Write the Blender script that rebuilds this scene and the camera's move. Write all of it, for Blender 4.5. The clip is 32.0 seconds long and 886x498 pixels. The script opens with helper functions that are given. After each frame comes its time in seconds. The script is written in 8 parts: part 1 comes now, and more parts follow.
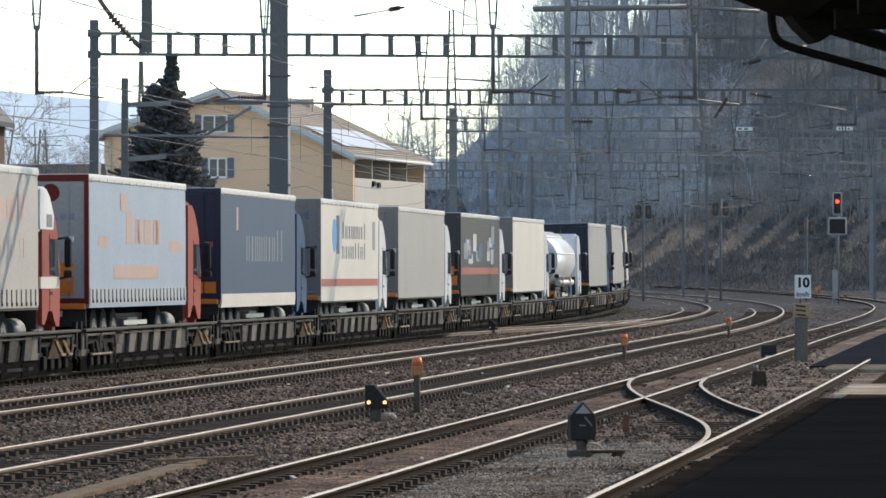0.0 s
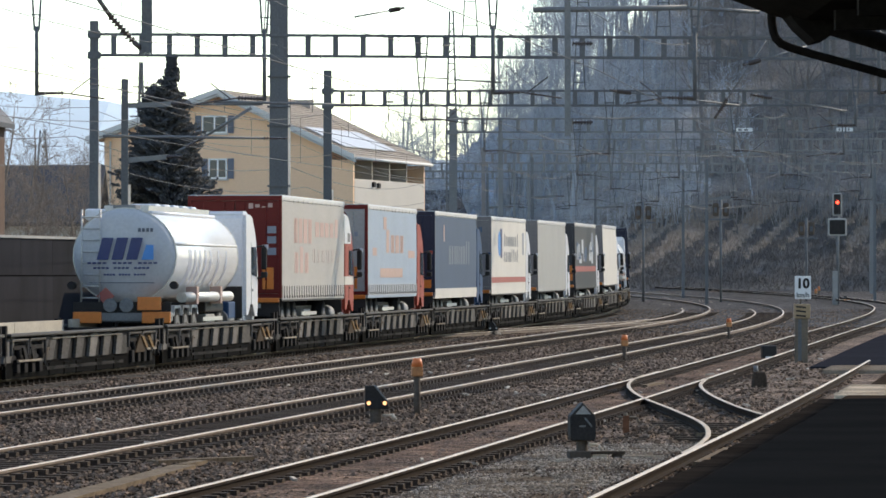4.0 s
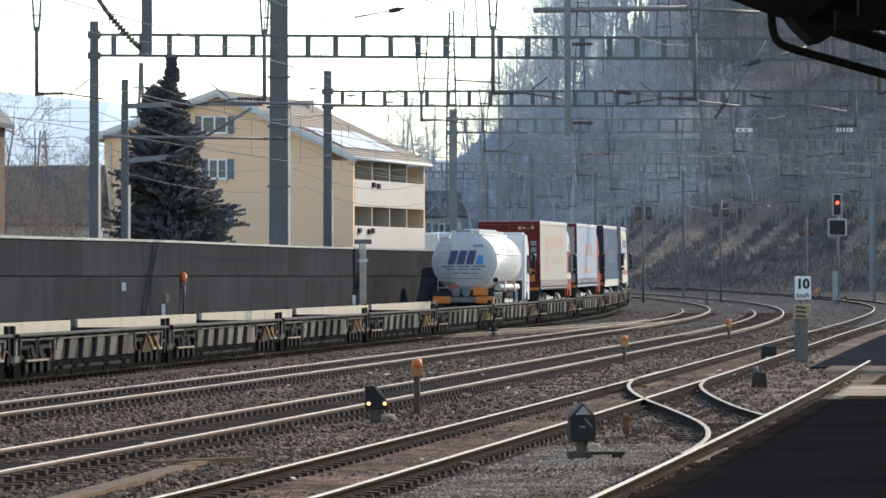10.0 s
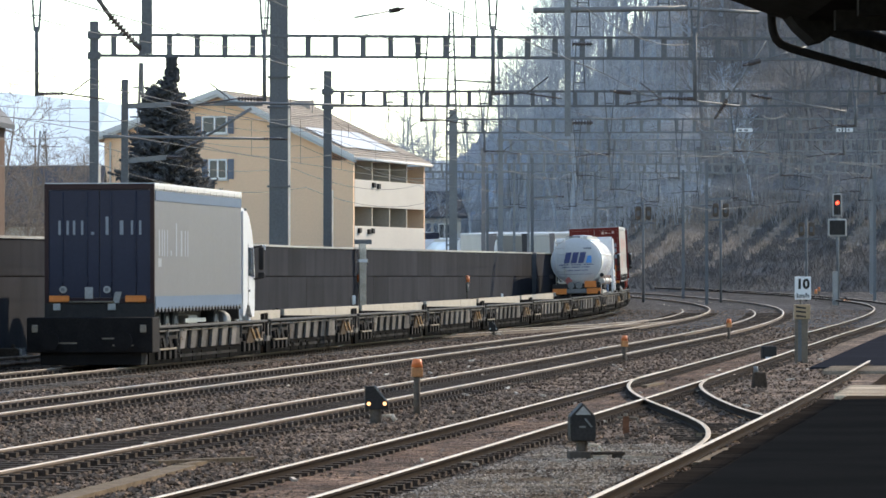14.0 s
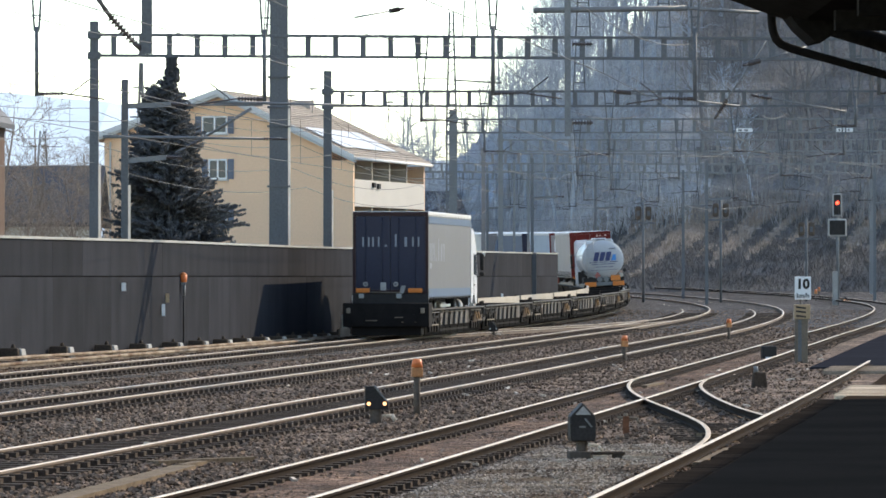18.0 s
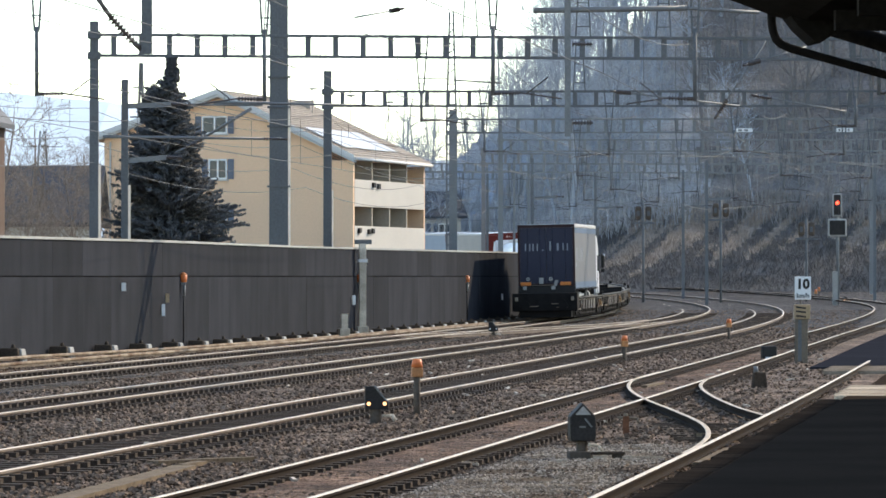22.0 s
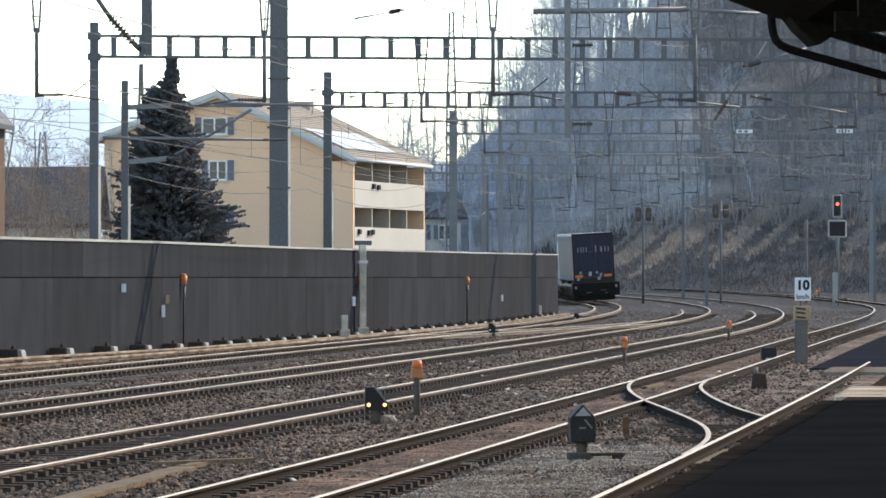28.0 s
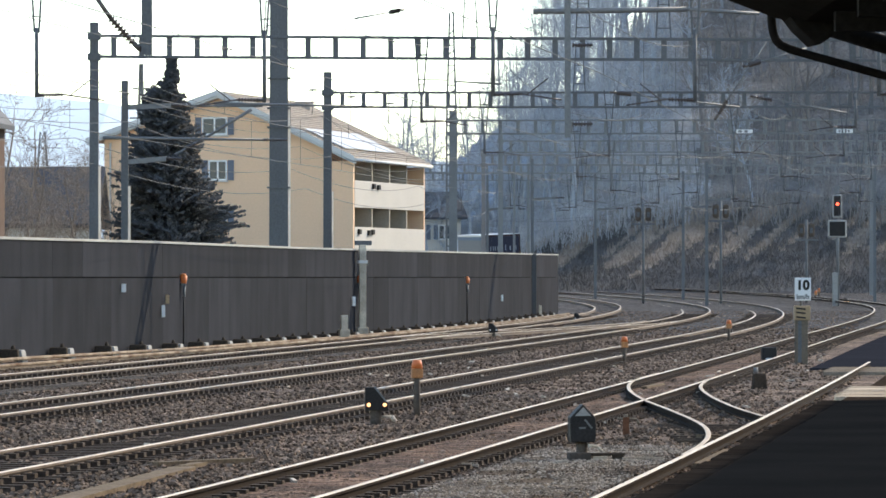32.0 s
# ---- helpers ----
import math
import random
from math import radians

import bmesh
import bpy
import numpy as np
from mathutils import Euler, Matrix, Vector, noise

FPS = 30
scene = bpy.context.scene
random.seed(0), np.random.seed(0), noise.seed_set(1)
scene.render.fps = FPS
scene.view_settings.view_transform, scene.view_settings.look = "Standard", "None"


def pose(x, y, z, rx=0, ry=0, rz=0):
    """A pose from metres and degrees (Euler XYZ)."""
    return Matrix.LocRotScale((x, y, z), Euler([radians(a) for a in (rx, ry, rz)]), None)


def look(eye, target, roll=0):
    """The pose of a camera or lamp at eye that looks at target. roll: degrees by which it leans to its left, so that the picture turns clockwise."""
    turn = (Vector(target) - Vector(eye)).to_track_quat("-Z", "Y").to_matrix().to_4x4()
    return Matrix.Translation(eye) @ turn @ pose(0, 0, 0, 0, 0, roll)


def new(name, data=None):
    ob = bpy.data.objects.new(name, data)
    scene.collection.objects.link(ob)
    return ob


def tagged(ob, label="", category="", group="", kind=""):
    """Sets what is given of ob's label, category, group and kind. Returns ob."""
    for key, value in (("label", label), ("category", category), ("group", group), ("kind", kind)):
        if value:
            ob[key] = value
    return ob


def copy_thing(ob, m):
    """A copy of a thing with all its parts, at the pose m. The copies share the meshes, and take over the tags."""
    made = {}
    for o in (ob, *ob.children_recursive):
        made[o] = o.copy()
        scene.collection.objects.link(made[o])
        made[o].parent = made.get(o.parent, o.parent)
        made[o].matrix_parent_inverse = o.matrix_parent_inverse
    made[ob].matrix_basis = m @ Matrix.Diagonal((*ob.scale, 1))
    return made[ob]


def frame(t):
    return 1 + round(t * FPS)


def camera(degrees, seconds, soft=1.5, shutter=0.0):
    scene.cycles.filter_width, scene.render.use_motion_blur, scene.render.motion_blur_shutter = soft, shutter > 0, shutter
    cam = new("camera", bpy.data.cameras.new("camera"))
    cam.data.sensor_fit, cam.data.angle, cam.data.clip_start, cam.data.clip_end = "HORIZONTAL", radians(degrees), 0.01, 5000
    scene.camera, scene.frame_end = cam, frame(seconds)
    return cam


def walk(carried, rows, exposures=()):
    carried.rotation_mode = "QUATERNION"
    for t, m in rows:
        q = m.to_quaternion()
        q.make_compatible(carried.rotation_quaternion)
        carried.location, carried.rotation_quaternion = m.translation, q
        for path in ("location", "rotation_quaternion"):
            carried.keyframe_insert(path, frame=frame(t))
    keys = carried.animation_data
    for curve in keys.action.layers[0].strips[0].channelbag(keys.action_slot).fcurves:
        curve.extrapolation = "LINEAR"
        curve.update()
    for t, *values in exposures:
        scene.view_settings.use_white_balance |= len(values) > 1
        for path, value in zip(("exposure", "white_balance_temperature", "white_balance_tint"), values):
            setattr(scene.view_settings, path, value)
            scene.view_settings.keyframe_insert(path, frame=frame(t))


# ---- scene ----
# The place: a railway yard seen along a long lens. +Y is the line of sight, x to the right, z = 0 at the near rail tops.
def tilt(drift):
    return pose(0, 0, 2.15, 90 + math.degrees((48 + drift) / 9000), 0, 0)


cam = camera(2 * math.degrees(math.atan(784 / 9000)), 32.0, soft=1.65)
walk(cam, [(0, tilt(-2.4)), (1, tilt(-1.1)), (5, tilt(-0.9)), (9, tilt(-0.8)), (10.5, tilt(0)), (14, tilt(0)), (19, tilt(0)),
           (24, tilt(0.2)), (25, tilt(1.4)), (28, tilt(2)), (32, tilt(2))], exposures=[(0, 0.42, 7150, 11), (6, 0.45, 7150, 11), (9, 0.63, 7150, 10.5), (13, 0.73, 7150, 10.5), (18, 0.81, 7150, 10.5), (32, 0.81, 7150, 10.5)])

# ---- light: a low sun ahead and to the right, pale sky ----
SUN_AZ, SUN_EL = radians(45), radians(31)
world = bpy.data.worlds.new("sky")
scene.world = world
world.use_nodes = True
wn = world.node_tree.nodes
sky = wn.new("ShaderNodeTexSky")
sky.sky_type = "NISHITA"
sky.sun_disc = False
sky.sun_elevation, sky.sun_rotation = SUN_EL, SUN_AZ
sky.dust_density, sky.air_density, sky.ozone_density = 0.05, 0.9, 1.5
world.node_tree.links.new(sky.outputs[0], wn["Background"].inputs[0])
wn["Background"].inputs[1].default_value = 0.21
sun = new("sun", bpy.data.lights.new("sun", "SUN"))
sun.data.energy, sun.data.angle, sun.data.color = 3.0, radians(0.6), (1.0, 0.895, 0.745)
to_sun = Vector((math.sin(SUN_AZ) * math.cos(SUN_EL), math.cos(SUN_AZ) * math.cos(SUN_EL), math.sin(SUN_EL)))
sun.matrix_basis = look(to_sun * 50, (0, 0, 0))


# ---- materials ----
def mat(name, col, rough=0.7, metal=0.0, var=0.25, scale=3.0, fine=40.0, bump=0.15, col2=None, spread=0.5, rand=0.0, space="Object", spec=None):
    """Base colour with broad stains and fine grain; col2 is the second tone of the stains."""
    m = bpy.data.materials.new(name)
    m.use_nodes = True
    nt = m.node_tree
    N, L = nt.nodes, nt.links
    b = N["Principled BSDF"]
    b.inputs["Roughness"].default_value, b.inputs["Metallic"].default_value = rough, metal
    b.inputs["Specular IOR Level"].default_value = spec if spec is not None else (0.12 if rough > 0.8 else 0.4)
    tc = N.new("ShaderNodeTexCoord")
    big, fin = N.new("ShaderNodeTexNoise"), N.new("ShaderNodeTexNoise")
    big.inputs["Scale"].default_value, fin.inputs["Scale"].default_value = scale, fine
    big.inputs["Detail"].default_value, fin.inputs["Detail"].default_value = 4, 3
    for n in (big, fin):
        L.new(tc.outputs[space], n.inputs["Vector"])
    c2 = col2 or tuple(c * (1 - var) for c in col)
    ramp = N.new("ShaderNodeMapRange")
    ramp.inputs[1].default_value, ramp.inputs[2].default_value = 0.5 - spread * 0.4, 0.5 + spread * 0.4
    L.new(big.outputs["Fac"], ramp.inputs[0])
    mix = N.new("ShaderNodeMix")
    mix.data_type = "RGBA"
    mix.inputs["A"].default_value, mix.inputs["B"].default_value = (*col, 1), (*c2, 1)
    L.new(ramp.outputs[0], mix.inputs["Factor"])
    hsv = N.new("ShaderNodeHueSaturation")
    L.new(mix.outputs["Result"], hsv.inputs["Color"])
    val = N.new("ShaderNodeMapRange")
    val.inputs[1].default_value, val.inputs[2].default_value = 0.25, 0.75
    val.inputs[3].default_value, val.inputs[4].default_value = 1 - var, 1 + var
    L.new(fin.outputs["Fac"], val.inputs[0])
    if rand:
        oi, ad, sub = N.new("ShaderNodeObjectInfo"), N.new("ShaderNodeMath"), N.new("ShaderNodeMapRange")
        sub.inputs[3].default_value, sub.inputs[4].default_value = -rand, rand
        L.new(oi.outputs["Random"], sub.inputs[0])
        L.new(val.outputs[0], ad.inputs[0])
        L.new(sub.outputs[0], ad.inputs[1])
        L.new(ad.outputs[0], hsv.inputs["Value"])
    else:
        L.new(val.outputs[0], hsv.inputs["Value"])
    L.new(hsv.outputs["Color"], b.inputs["Base Color"])
    if bump:
        bp = N.new("ShaderNodeBump")
        bp.inputs["Strength"].default_value = bump
        bp.inputs["Distance"].default_value = 0.02
        L.new(fin.outputs["Fac"], bp.inputs["Height"])
        L.new(bp.outputs[0], b.inputs["Normal"])
    return m


def glow(name, col, power):
    m = mat(name, col, 0.4, bump=0, var=0.02)
    b = m.node_tree.nodes["Principled BSDF"]
    b.inputs["Emission Color"].default_value, b.inputs["Emission Strength"].default_value = (*col, 1), power
    return m


# ---- mesh helpers ----
def bm_new():
    return bmesh.new()


def box(bm, x0, x1, y0, y1, z0, z1, bev=0.0, top=None):
    """A box between two corners; top: (dx, dy) by which each top edge draws in."""
    dx, dy = top or (0, 0)
    v = [bm.verts.new(p) for p in ((x0, y0, z0), (x1, y0, z0), (x1, y1, z0), (x0, y1, z0),
                                   (x0 + dx, y0 + dy, z1), (x1 - dx, y0 + dy, z1), (x1 - dx, y1 - dy, z1), (x0 + dx, y1 - dy, z1))]
    fs = [bm.faces.new([v[i] for i in f]) for f in ((3, 2, 1, 0), (4, 5, 6, 7), (0, 1, 5, 4), (1, 2, 6, 5), (2, 3, 7, 6), (3, 0, 4, 7))]
    if bev:
        es = list({e for f in fs for e in f.edges})
        bmesh.ops.bevel(bm, geom=es, offset=bev, segments=2, profile=0.5, affect="EDGES")
    return bm


def rod(bm, a, b, r, r2=None, n=8, cap=True):
    """A tapered round bar from a to b."""
    a, b = Vector(a), Vector(b)
    d = (b - a)
    if d.length < 1e-6:
        return bm
    q = d.to_track_quat("Z", "Y")
    r2 = r if r2 is None else r2
    ring = []
    for p, rr in ((a, r), (b, r2)):
        ring.append([bm.verts.new(p + q @ Vector((rr * math.cos(2 * math.pi * i / n), rr * math.sin(2 * math.pi * i / n), 0))) for i in range(n)])
    for i in range(n):
        f = bm.faces.new((ring[0][i], ring[0][(i + 1) % n], ring[1][(i + 1) % n], ring[1][i]))
        f.smooth = n > 5
    if cap:
        bm.faces.new(ring[0][::-1])
        bm.faces.new(ring[1])
    return bm


def bar(bm, a, b, w, h):
    """A square bar from a to b, w across and h high."""
    a, b = Vector(a), Vector(b)
    q = (b - a).to_track_quat("Y", "Z")
    x, z = q @ Vector((w / 2, 0, 0)), q @ Vector((0, 0, h / 2))
    v = [bm.verts.new(p) for p in (a - x - z, a + x - z, a + x + z, a - x + z, b - x - z, b + x - z, b + x + z, b - x + z)]
    for f in ((0, 1, 2, 3), (7, 6, 5, 4), (0, 4, 5, 1), (1, 5, 6, 2), (2, 6, 7, 3), (3, 7, 4, 0)):
        bm.faces.new([v[i] for i in f])
    return bm


def prism(bm, pts, axis, t0, t1):
    """A flat outline pushed from t0 to t1 along axis ('x', 'y' or 'z')."""
    def p3(p, t):
        return {"x": (t, p[0], p[1]), "y": (p[0], t, p[1]), "z": (p[0], p[1], t)}[axis]
    a, b = [bm.verts.new(p3(p, t0)) for p in pts], [bm.verts.new(p3(p, t1)) for p in pts]
    n = len(pts)
    for i in range(n):
        bm.faces.new((a[i], a[(i + 1) % n], b[(i + 1) % n], b[i]))
    bm.faces.new(a[::-1])
    bm.faces.new(b)
    return bm


def mesh_of(name, bm, material, smooth=False):
    bmesh.ops.recalc_face_normals(bm, faces=bm.faces)
    me = bpy.data.meshes.new(name)
    bm.to_mesh(me)
    bm.free()
    me.materials.append(material)
    if smooth:
        for p in me.polygons:
            p.use_smooth = True
    return me


def part(name, bm, material, parent, label="", smooth=False):
    """One mesh object under a thing or part."""
    me = bm if isinstance(bm, bpy.types.Mesh) else mesh_of(name, bm, material, smooth)
    ob = new(name, me)
    ob.parent = parent
    if label:
        ob["label"] = label
    return ob


def thing(name, label, category, m=None, group="", kind="", bm=None, material=None):
    ob = new(name, mesh_of(name, bm, material) if bm else None)
    if m is not None:
        ob.matrix_basis = m
    return tagged(ob, label, category, group, kind)


# ---- the line of the tracks: a plan of bends, after which everything in the yard is laid out ----
BENDS = [(0, 0.000141), (40, 0.000016), (80, -0.000153), (120, 0.000312), (160, 0.001205), (200, 0.0021), (240, 0.001966), (280, 0.001668)]
S_ARR = np.arange(-110, 900, 1.0)
K_ARR = np.interp(S_ARR, [b[0] for b in BENDS], [b[1] for b in BENDS])
H_ARR = np.cumsum(K_ARR)
H_ARR = 0.114666 - (H_ARR - np.interp(0, S_ARR, H_ARR))
X_ARR, Y_ARR = np.cumsum(np.sin(H_ARR)), np.cumsum(np.cos(H_ARR))
X_ARR += -9.5956 - np.interp(0, S_ARR, X_ARR)
Y_ARR += 107.72 - np.interp(0, S_ARR, Y_ARR)


def rise(s):
    """The far end of the yard climbs gently."""
    return 0.18 * max(0.0, (min(s, 330) - 54) / 100) ** 2


def line(s, lat=0.0, z=0.0):
    """A point s metres along the yard, lat metres to the right of the freight track."""
    x, y, h = np.interp(s, S_ARR, X_ARR), np.interp(s, S_ARR, Y_ARR), np.interp(s, S_ARR, H_ARR)
    return Vector((x + lat * math.cos(h), y - lat * math.sin(h), z + rise(s)))


def heading(s):
    return -math.degrees(np.interp(s, S_ARR, H_ARR))

# ---- the train: time table of its tail, wagon by wagon ----
PITCH = 18.89


def tail(t):
    u = (t - 16) / 16
    return 40.83 + 225.95 * u + 18.94 * u * u -3.69 * u ** 3 -3.45 * u ** 4


def cant(s):
    """The bank of the curve at s, in radians: the outer, right-hand rail lies higher."""
    return 0.055 * max(0.0, float(np.interp(s, S_ARR, K_ARR))) / 0.002


def rolling(s, length=18.2):
    """The pose of a vehicle whose rear end is at s and which rides on bogies near its ends."""
    a, b = line(s + 0.12 * length), line(s + 0.88 * length)
    d = (b - a).normalized()
    o = a - d * (0.12 * length)
    bank = cant(s + 8)
    return Matrix.Translation(o + Vector((0, 0, 0.75 * bank + min(0.12, 0.0007 * max(0.0, s))))) @ d.to_track_quat("Y", "Z").to_matrix().to_4x4() @ pose(0, 0, 0, 0, -math.degrees(bank), 0)


RUNNING = []


def rides(ob, k, ahead=0.0):
    RUNNING.append((ob, k, ahead))


def motions():
    for ob, k, ahead in RUNNING:
        walk(ob, [(t, rolling(tail(t) + PITCH * k + ahead)) for t in range(0, 33)])

M_RAILD = mat("rusty_rail_steel", (0.036, 0.026, 0.02), 0.95, 0.0, 0.3, 2, 30, spec=0.05)
M_RAIL = mat("rail_steel", (0.23, 0.182, 0.142), 0.95, 0.0, 0.3, 2, 30, spec=0.05)
# The rail heads' gleam is put into pale non-metal base colours.
M_RAILTOP = mat("polished_head_gleam", (0.78, 0.65, 0.495), 0.5, 0.0, 0.2, 0.6, 12, 0.02, spec=0.14)
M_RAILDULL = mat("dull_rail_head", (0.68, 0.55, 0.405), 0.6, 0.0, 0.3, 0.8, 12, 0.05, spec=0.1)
M_SLEEPER = mat("sleeper", (0.075, 0.054, 0.039), 0.9, 0, 0.35, 2, 25, 0.4, rand=0.15)
M_CONC2 = mat("pale_concrete", (0.4, 0.39, 0.36), 0.85, 0, 0.2, 1.5, 25, 0.2, rand=0.1)
M_STEEL = mat("galvanised_steel", (0.2, 0.205, 0.205), 0.6, 0.4, 0.2, 1.2, 20, 0.05)
M_MAST = mat("dark_mast_paint", (0.125, 0.13, 0.135), 0.7, 0.1, 0.2, 0.8, 15, 0.05)
M_WIRE = mat("weathered_copper_wire", (0.14, 0.135, 0.128), 0.8, 0.0, 0.1, 1, 10, 0)
M_INSUL = mat("brown_insulator", (0.085, 0.068, 0.06), 0.25, 0, 0.1, 5, 30, 0)
M_BLACK = mat("black_paint", (0.036, 0.033, 0.031), 0.6, 0, 0.3, 4, 40, 0.05, spec=0.15)
M_WHITE = mat("white_paint", (0.78, 0.78, 0.76), 0.5, 0, 0.06, 2, 30, 0.02)
M_ORANGE = mat("orange_lamp_cover", (0.8, 0.21, 0.06), 0.4, 0, 0.12, 6, 30, 0.02)
M_PLAST = mat("ochre_plaster", (0.86, 0.575, 0.37), 0.9, 0, 0.05, 0.2, 10, 0.1, col2=(0.78, 0.53, 0.35))
M_CREAM = mat("cream_render", (0.56, 0.52, 0.46), 0.85, 0, 0.06, 0.3, 10, 0.05)
M_ROOF = mat("roof_tiles", (0.5, 0.44, 0.385), 0.75, 0, 0.25, 0.6, 8, 0.5, rand=0.15)
M_ROOFEDGE = mat("white_verge_board", (0.6, 0.6, 0.58), 0.6, 0, 0.08, 1, 20, 0.02)
M_GLASS = mat("window_glass", (0.05, 0.07, 0.09), 0.08, 0, 0.1, 1, 5, 0, spec=0.25)
M_POSTW = mat("whitened_concrete", (0.74, 0.65, 0.52), 0.9, 0, 0.25, 2, 25, 0.1, col2=(0.4, 0.33, 0.25), spec=0.1)
M_FOOT = mat("weathered_foot_block", (0.27, 0.225, 0.17), 0.9, 0, 0.3, 2, 25, 0.15, rand=0.25)
M_PIPE = mat("rust_stained_pipe", (0.36, 0.29, 0.21), 0.9, 0, 0.3, 0.7, 8, 0.15, col2=(0.12, 0.065, 0.036), spec=0.1)
M_BRACKET = mat("sooty_bracket", (0.085, 0.066, 0.05), 0.95, 0, 0.3, 4, 30, 0.1, spec=0.05)
M_BOARD = mat("sandy_board", (0.2, 0.148, 0.096), 0.95, 0, 0.35, 3, 20, 0.3, spec=0.1)
M_TROUGH = mat("dusty_trough_concrete", (0.2, 0.165, 0.13), 0.95, 0, 0.35, 3, 20, 0.3, rand=0.2)
M_GREYPLANK = mat("grey_plank", (0.3, 0.235, 0.17), 0.95, 0, 0.35, 2, 25, 0.3, rand=0.2, spec=0.0)
M_POST = mat("weathered_post_paint", (0.115, 0.092, 0.072), 0.9, 0, 0.25, 3, 30, 0.1, spec=0.1)
M_PLANK = mat("weathered_plank", (0.6, 0.48, 0.35), 0.95, 0, 0.3, 2, 25, 0.3, rand=0.15, spec=0.0)
M_TYRE = mat("tyre_rubber", (0.02, 0.02, 0.02), 0.85, 0, 0.2, 3, 30, 0.1)
M_RIM = mat("wheel_rim", (0.11, 0.11, 0.11), 0.6, 0.3, 0.15, 5, 30, 0.02)
M_WAGRIB = mat("wagon_rib", (0.115, 0.104, 0.093), 0.85, 0.0, 0.35, 2, 20, 0.15, rand=0.55)
M_LINER = mat("worn_deck_side", (0.42, 0.365, 0.285), 0.75, 0, 0.15, 1.0, 15, 0.1)
M_NEARBLACK = mat("near_black", (0.0045, 0.0043, 0.004), 0.95, 0, 0.3, 3, 30, 0.1, spec=0.02)
# Lighter steel for far portals and poles: haze put into the colour.
M_HAZESTEEL = mat("haze_pale_steel", (0.225, 0.228, 0.226), 0.7, 0.1, 0.15, 0.8, 10, 0.0)
M_FARMAST = mat("dull_far_mast", (0.15, 0.158, 0.162), 0.8, 0.0, 0.15, 0.8, 10, 0.0)
M_CANOPY = mat("dark_canopy_boards", (0.02, 0.0175, 0.0155), 0.95, 0, 0.3, 3, 30, 0.1, spec=0.02)
M_SILL = mat("wagon_sill", (0.04, 0.038, 0.034), 0.8, 0.0, 0.3, 1.2, 15, 0.1)
M_BOGIE = mat("brake_dust", (0.018, 0.016, 0.015), 0.92, 0, 0.3, 3, 30, 0.2)
M_OCHRED = mat("ochre_scraped_steel", (0.05, 0.03, 0.015), 0.8, 0.0, 0.35, 4, 30, 0.1, spec=0.1)
M_OCHRE2 = mat("worn_ochre_steel", (0.22, 0.13, 0.055), 0.75, 0.0, 0.35, 5, 30, 0.1, spec=0.1)


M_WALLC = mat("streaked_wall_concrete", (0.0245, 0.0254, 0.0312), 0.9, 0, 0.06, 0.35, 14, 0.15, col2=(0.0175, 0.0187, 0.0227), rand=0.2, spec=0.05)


def streaks(m, low, high):
    """Rain streaks and lime runs down a panel, different on each panel."""
    N, L = m.node_tree.nodes, m.node_tree.links
    b = N["Principled BSDF"]
    src = b.inputs["Base Color"].links[0].from_socket
    tc, oi, mp, ad = N.new("ShaderNodeTexCoord"), N.new("ShaderNodeObjectInfo"), N.new("ShaderNodeMapping"), N.new("ShaderNodeVectorMath")
    mp.inputs["Scale"].default_value = (1.0, 1.0, 0.22)
    sc = N.new("ShaderNodeMath")
    sc.operation = "MULTIPLY"
    sc.inputs[1].default_value = 70.0
    L.new(oi.outputs["Random"], sc.inputs[0])
    L.new(tc.outputs["Object"], mp.inputs["Vector"])
    L.new(mp.outputs[0], ad.inputs[0])
    L.new(sc.outputs[0], ad.inputs[1])
    no, ra, mx = N.new("ShaderNodeTexNoise"), N.new("ShaderNodeMapRange"), N.new("ShaderNodeMix")
    no.inputs["Scale"].default_value, no.inputs["Detail"].default_value = 1.0, 5
    L.new(ad.outputs[0], no.inputs["Vector"])
    ra.inputs[1].default_value, ra.inputs[2].default_value = 0.3, 0.74
    ra.inputs[3].default_value, ra.inputs[4].default_value = low, high
    L.new(no.outputs["Fac"], ra.inputs[0])
    mx.data_type, mx.blend_type = "RGBA", "MULTIPLY"
    mx.inputs["Factor"].default_value = 1.0
    L.new(src, mx.inputs["A"])
    L.new(ra.outputs[0], mx.inputs["B"])
    L.new(mx.outputs["Result"], b.inputs["Base Color"])


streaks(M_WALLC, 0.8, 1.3)

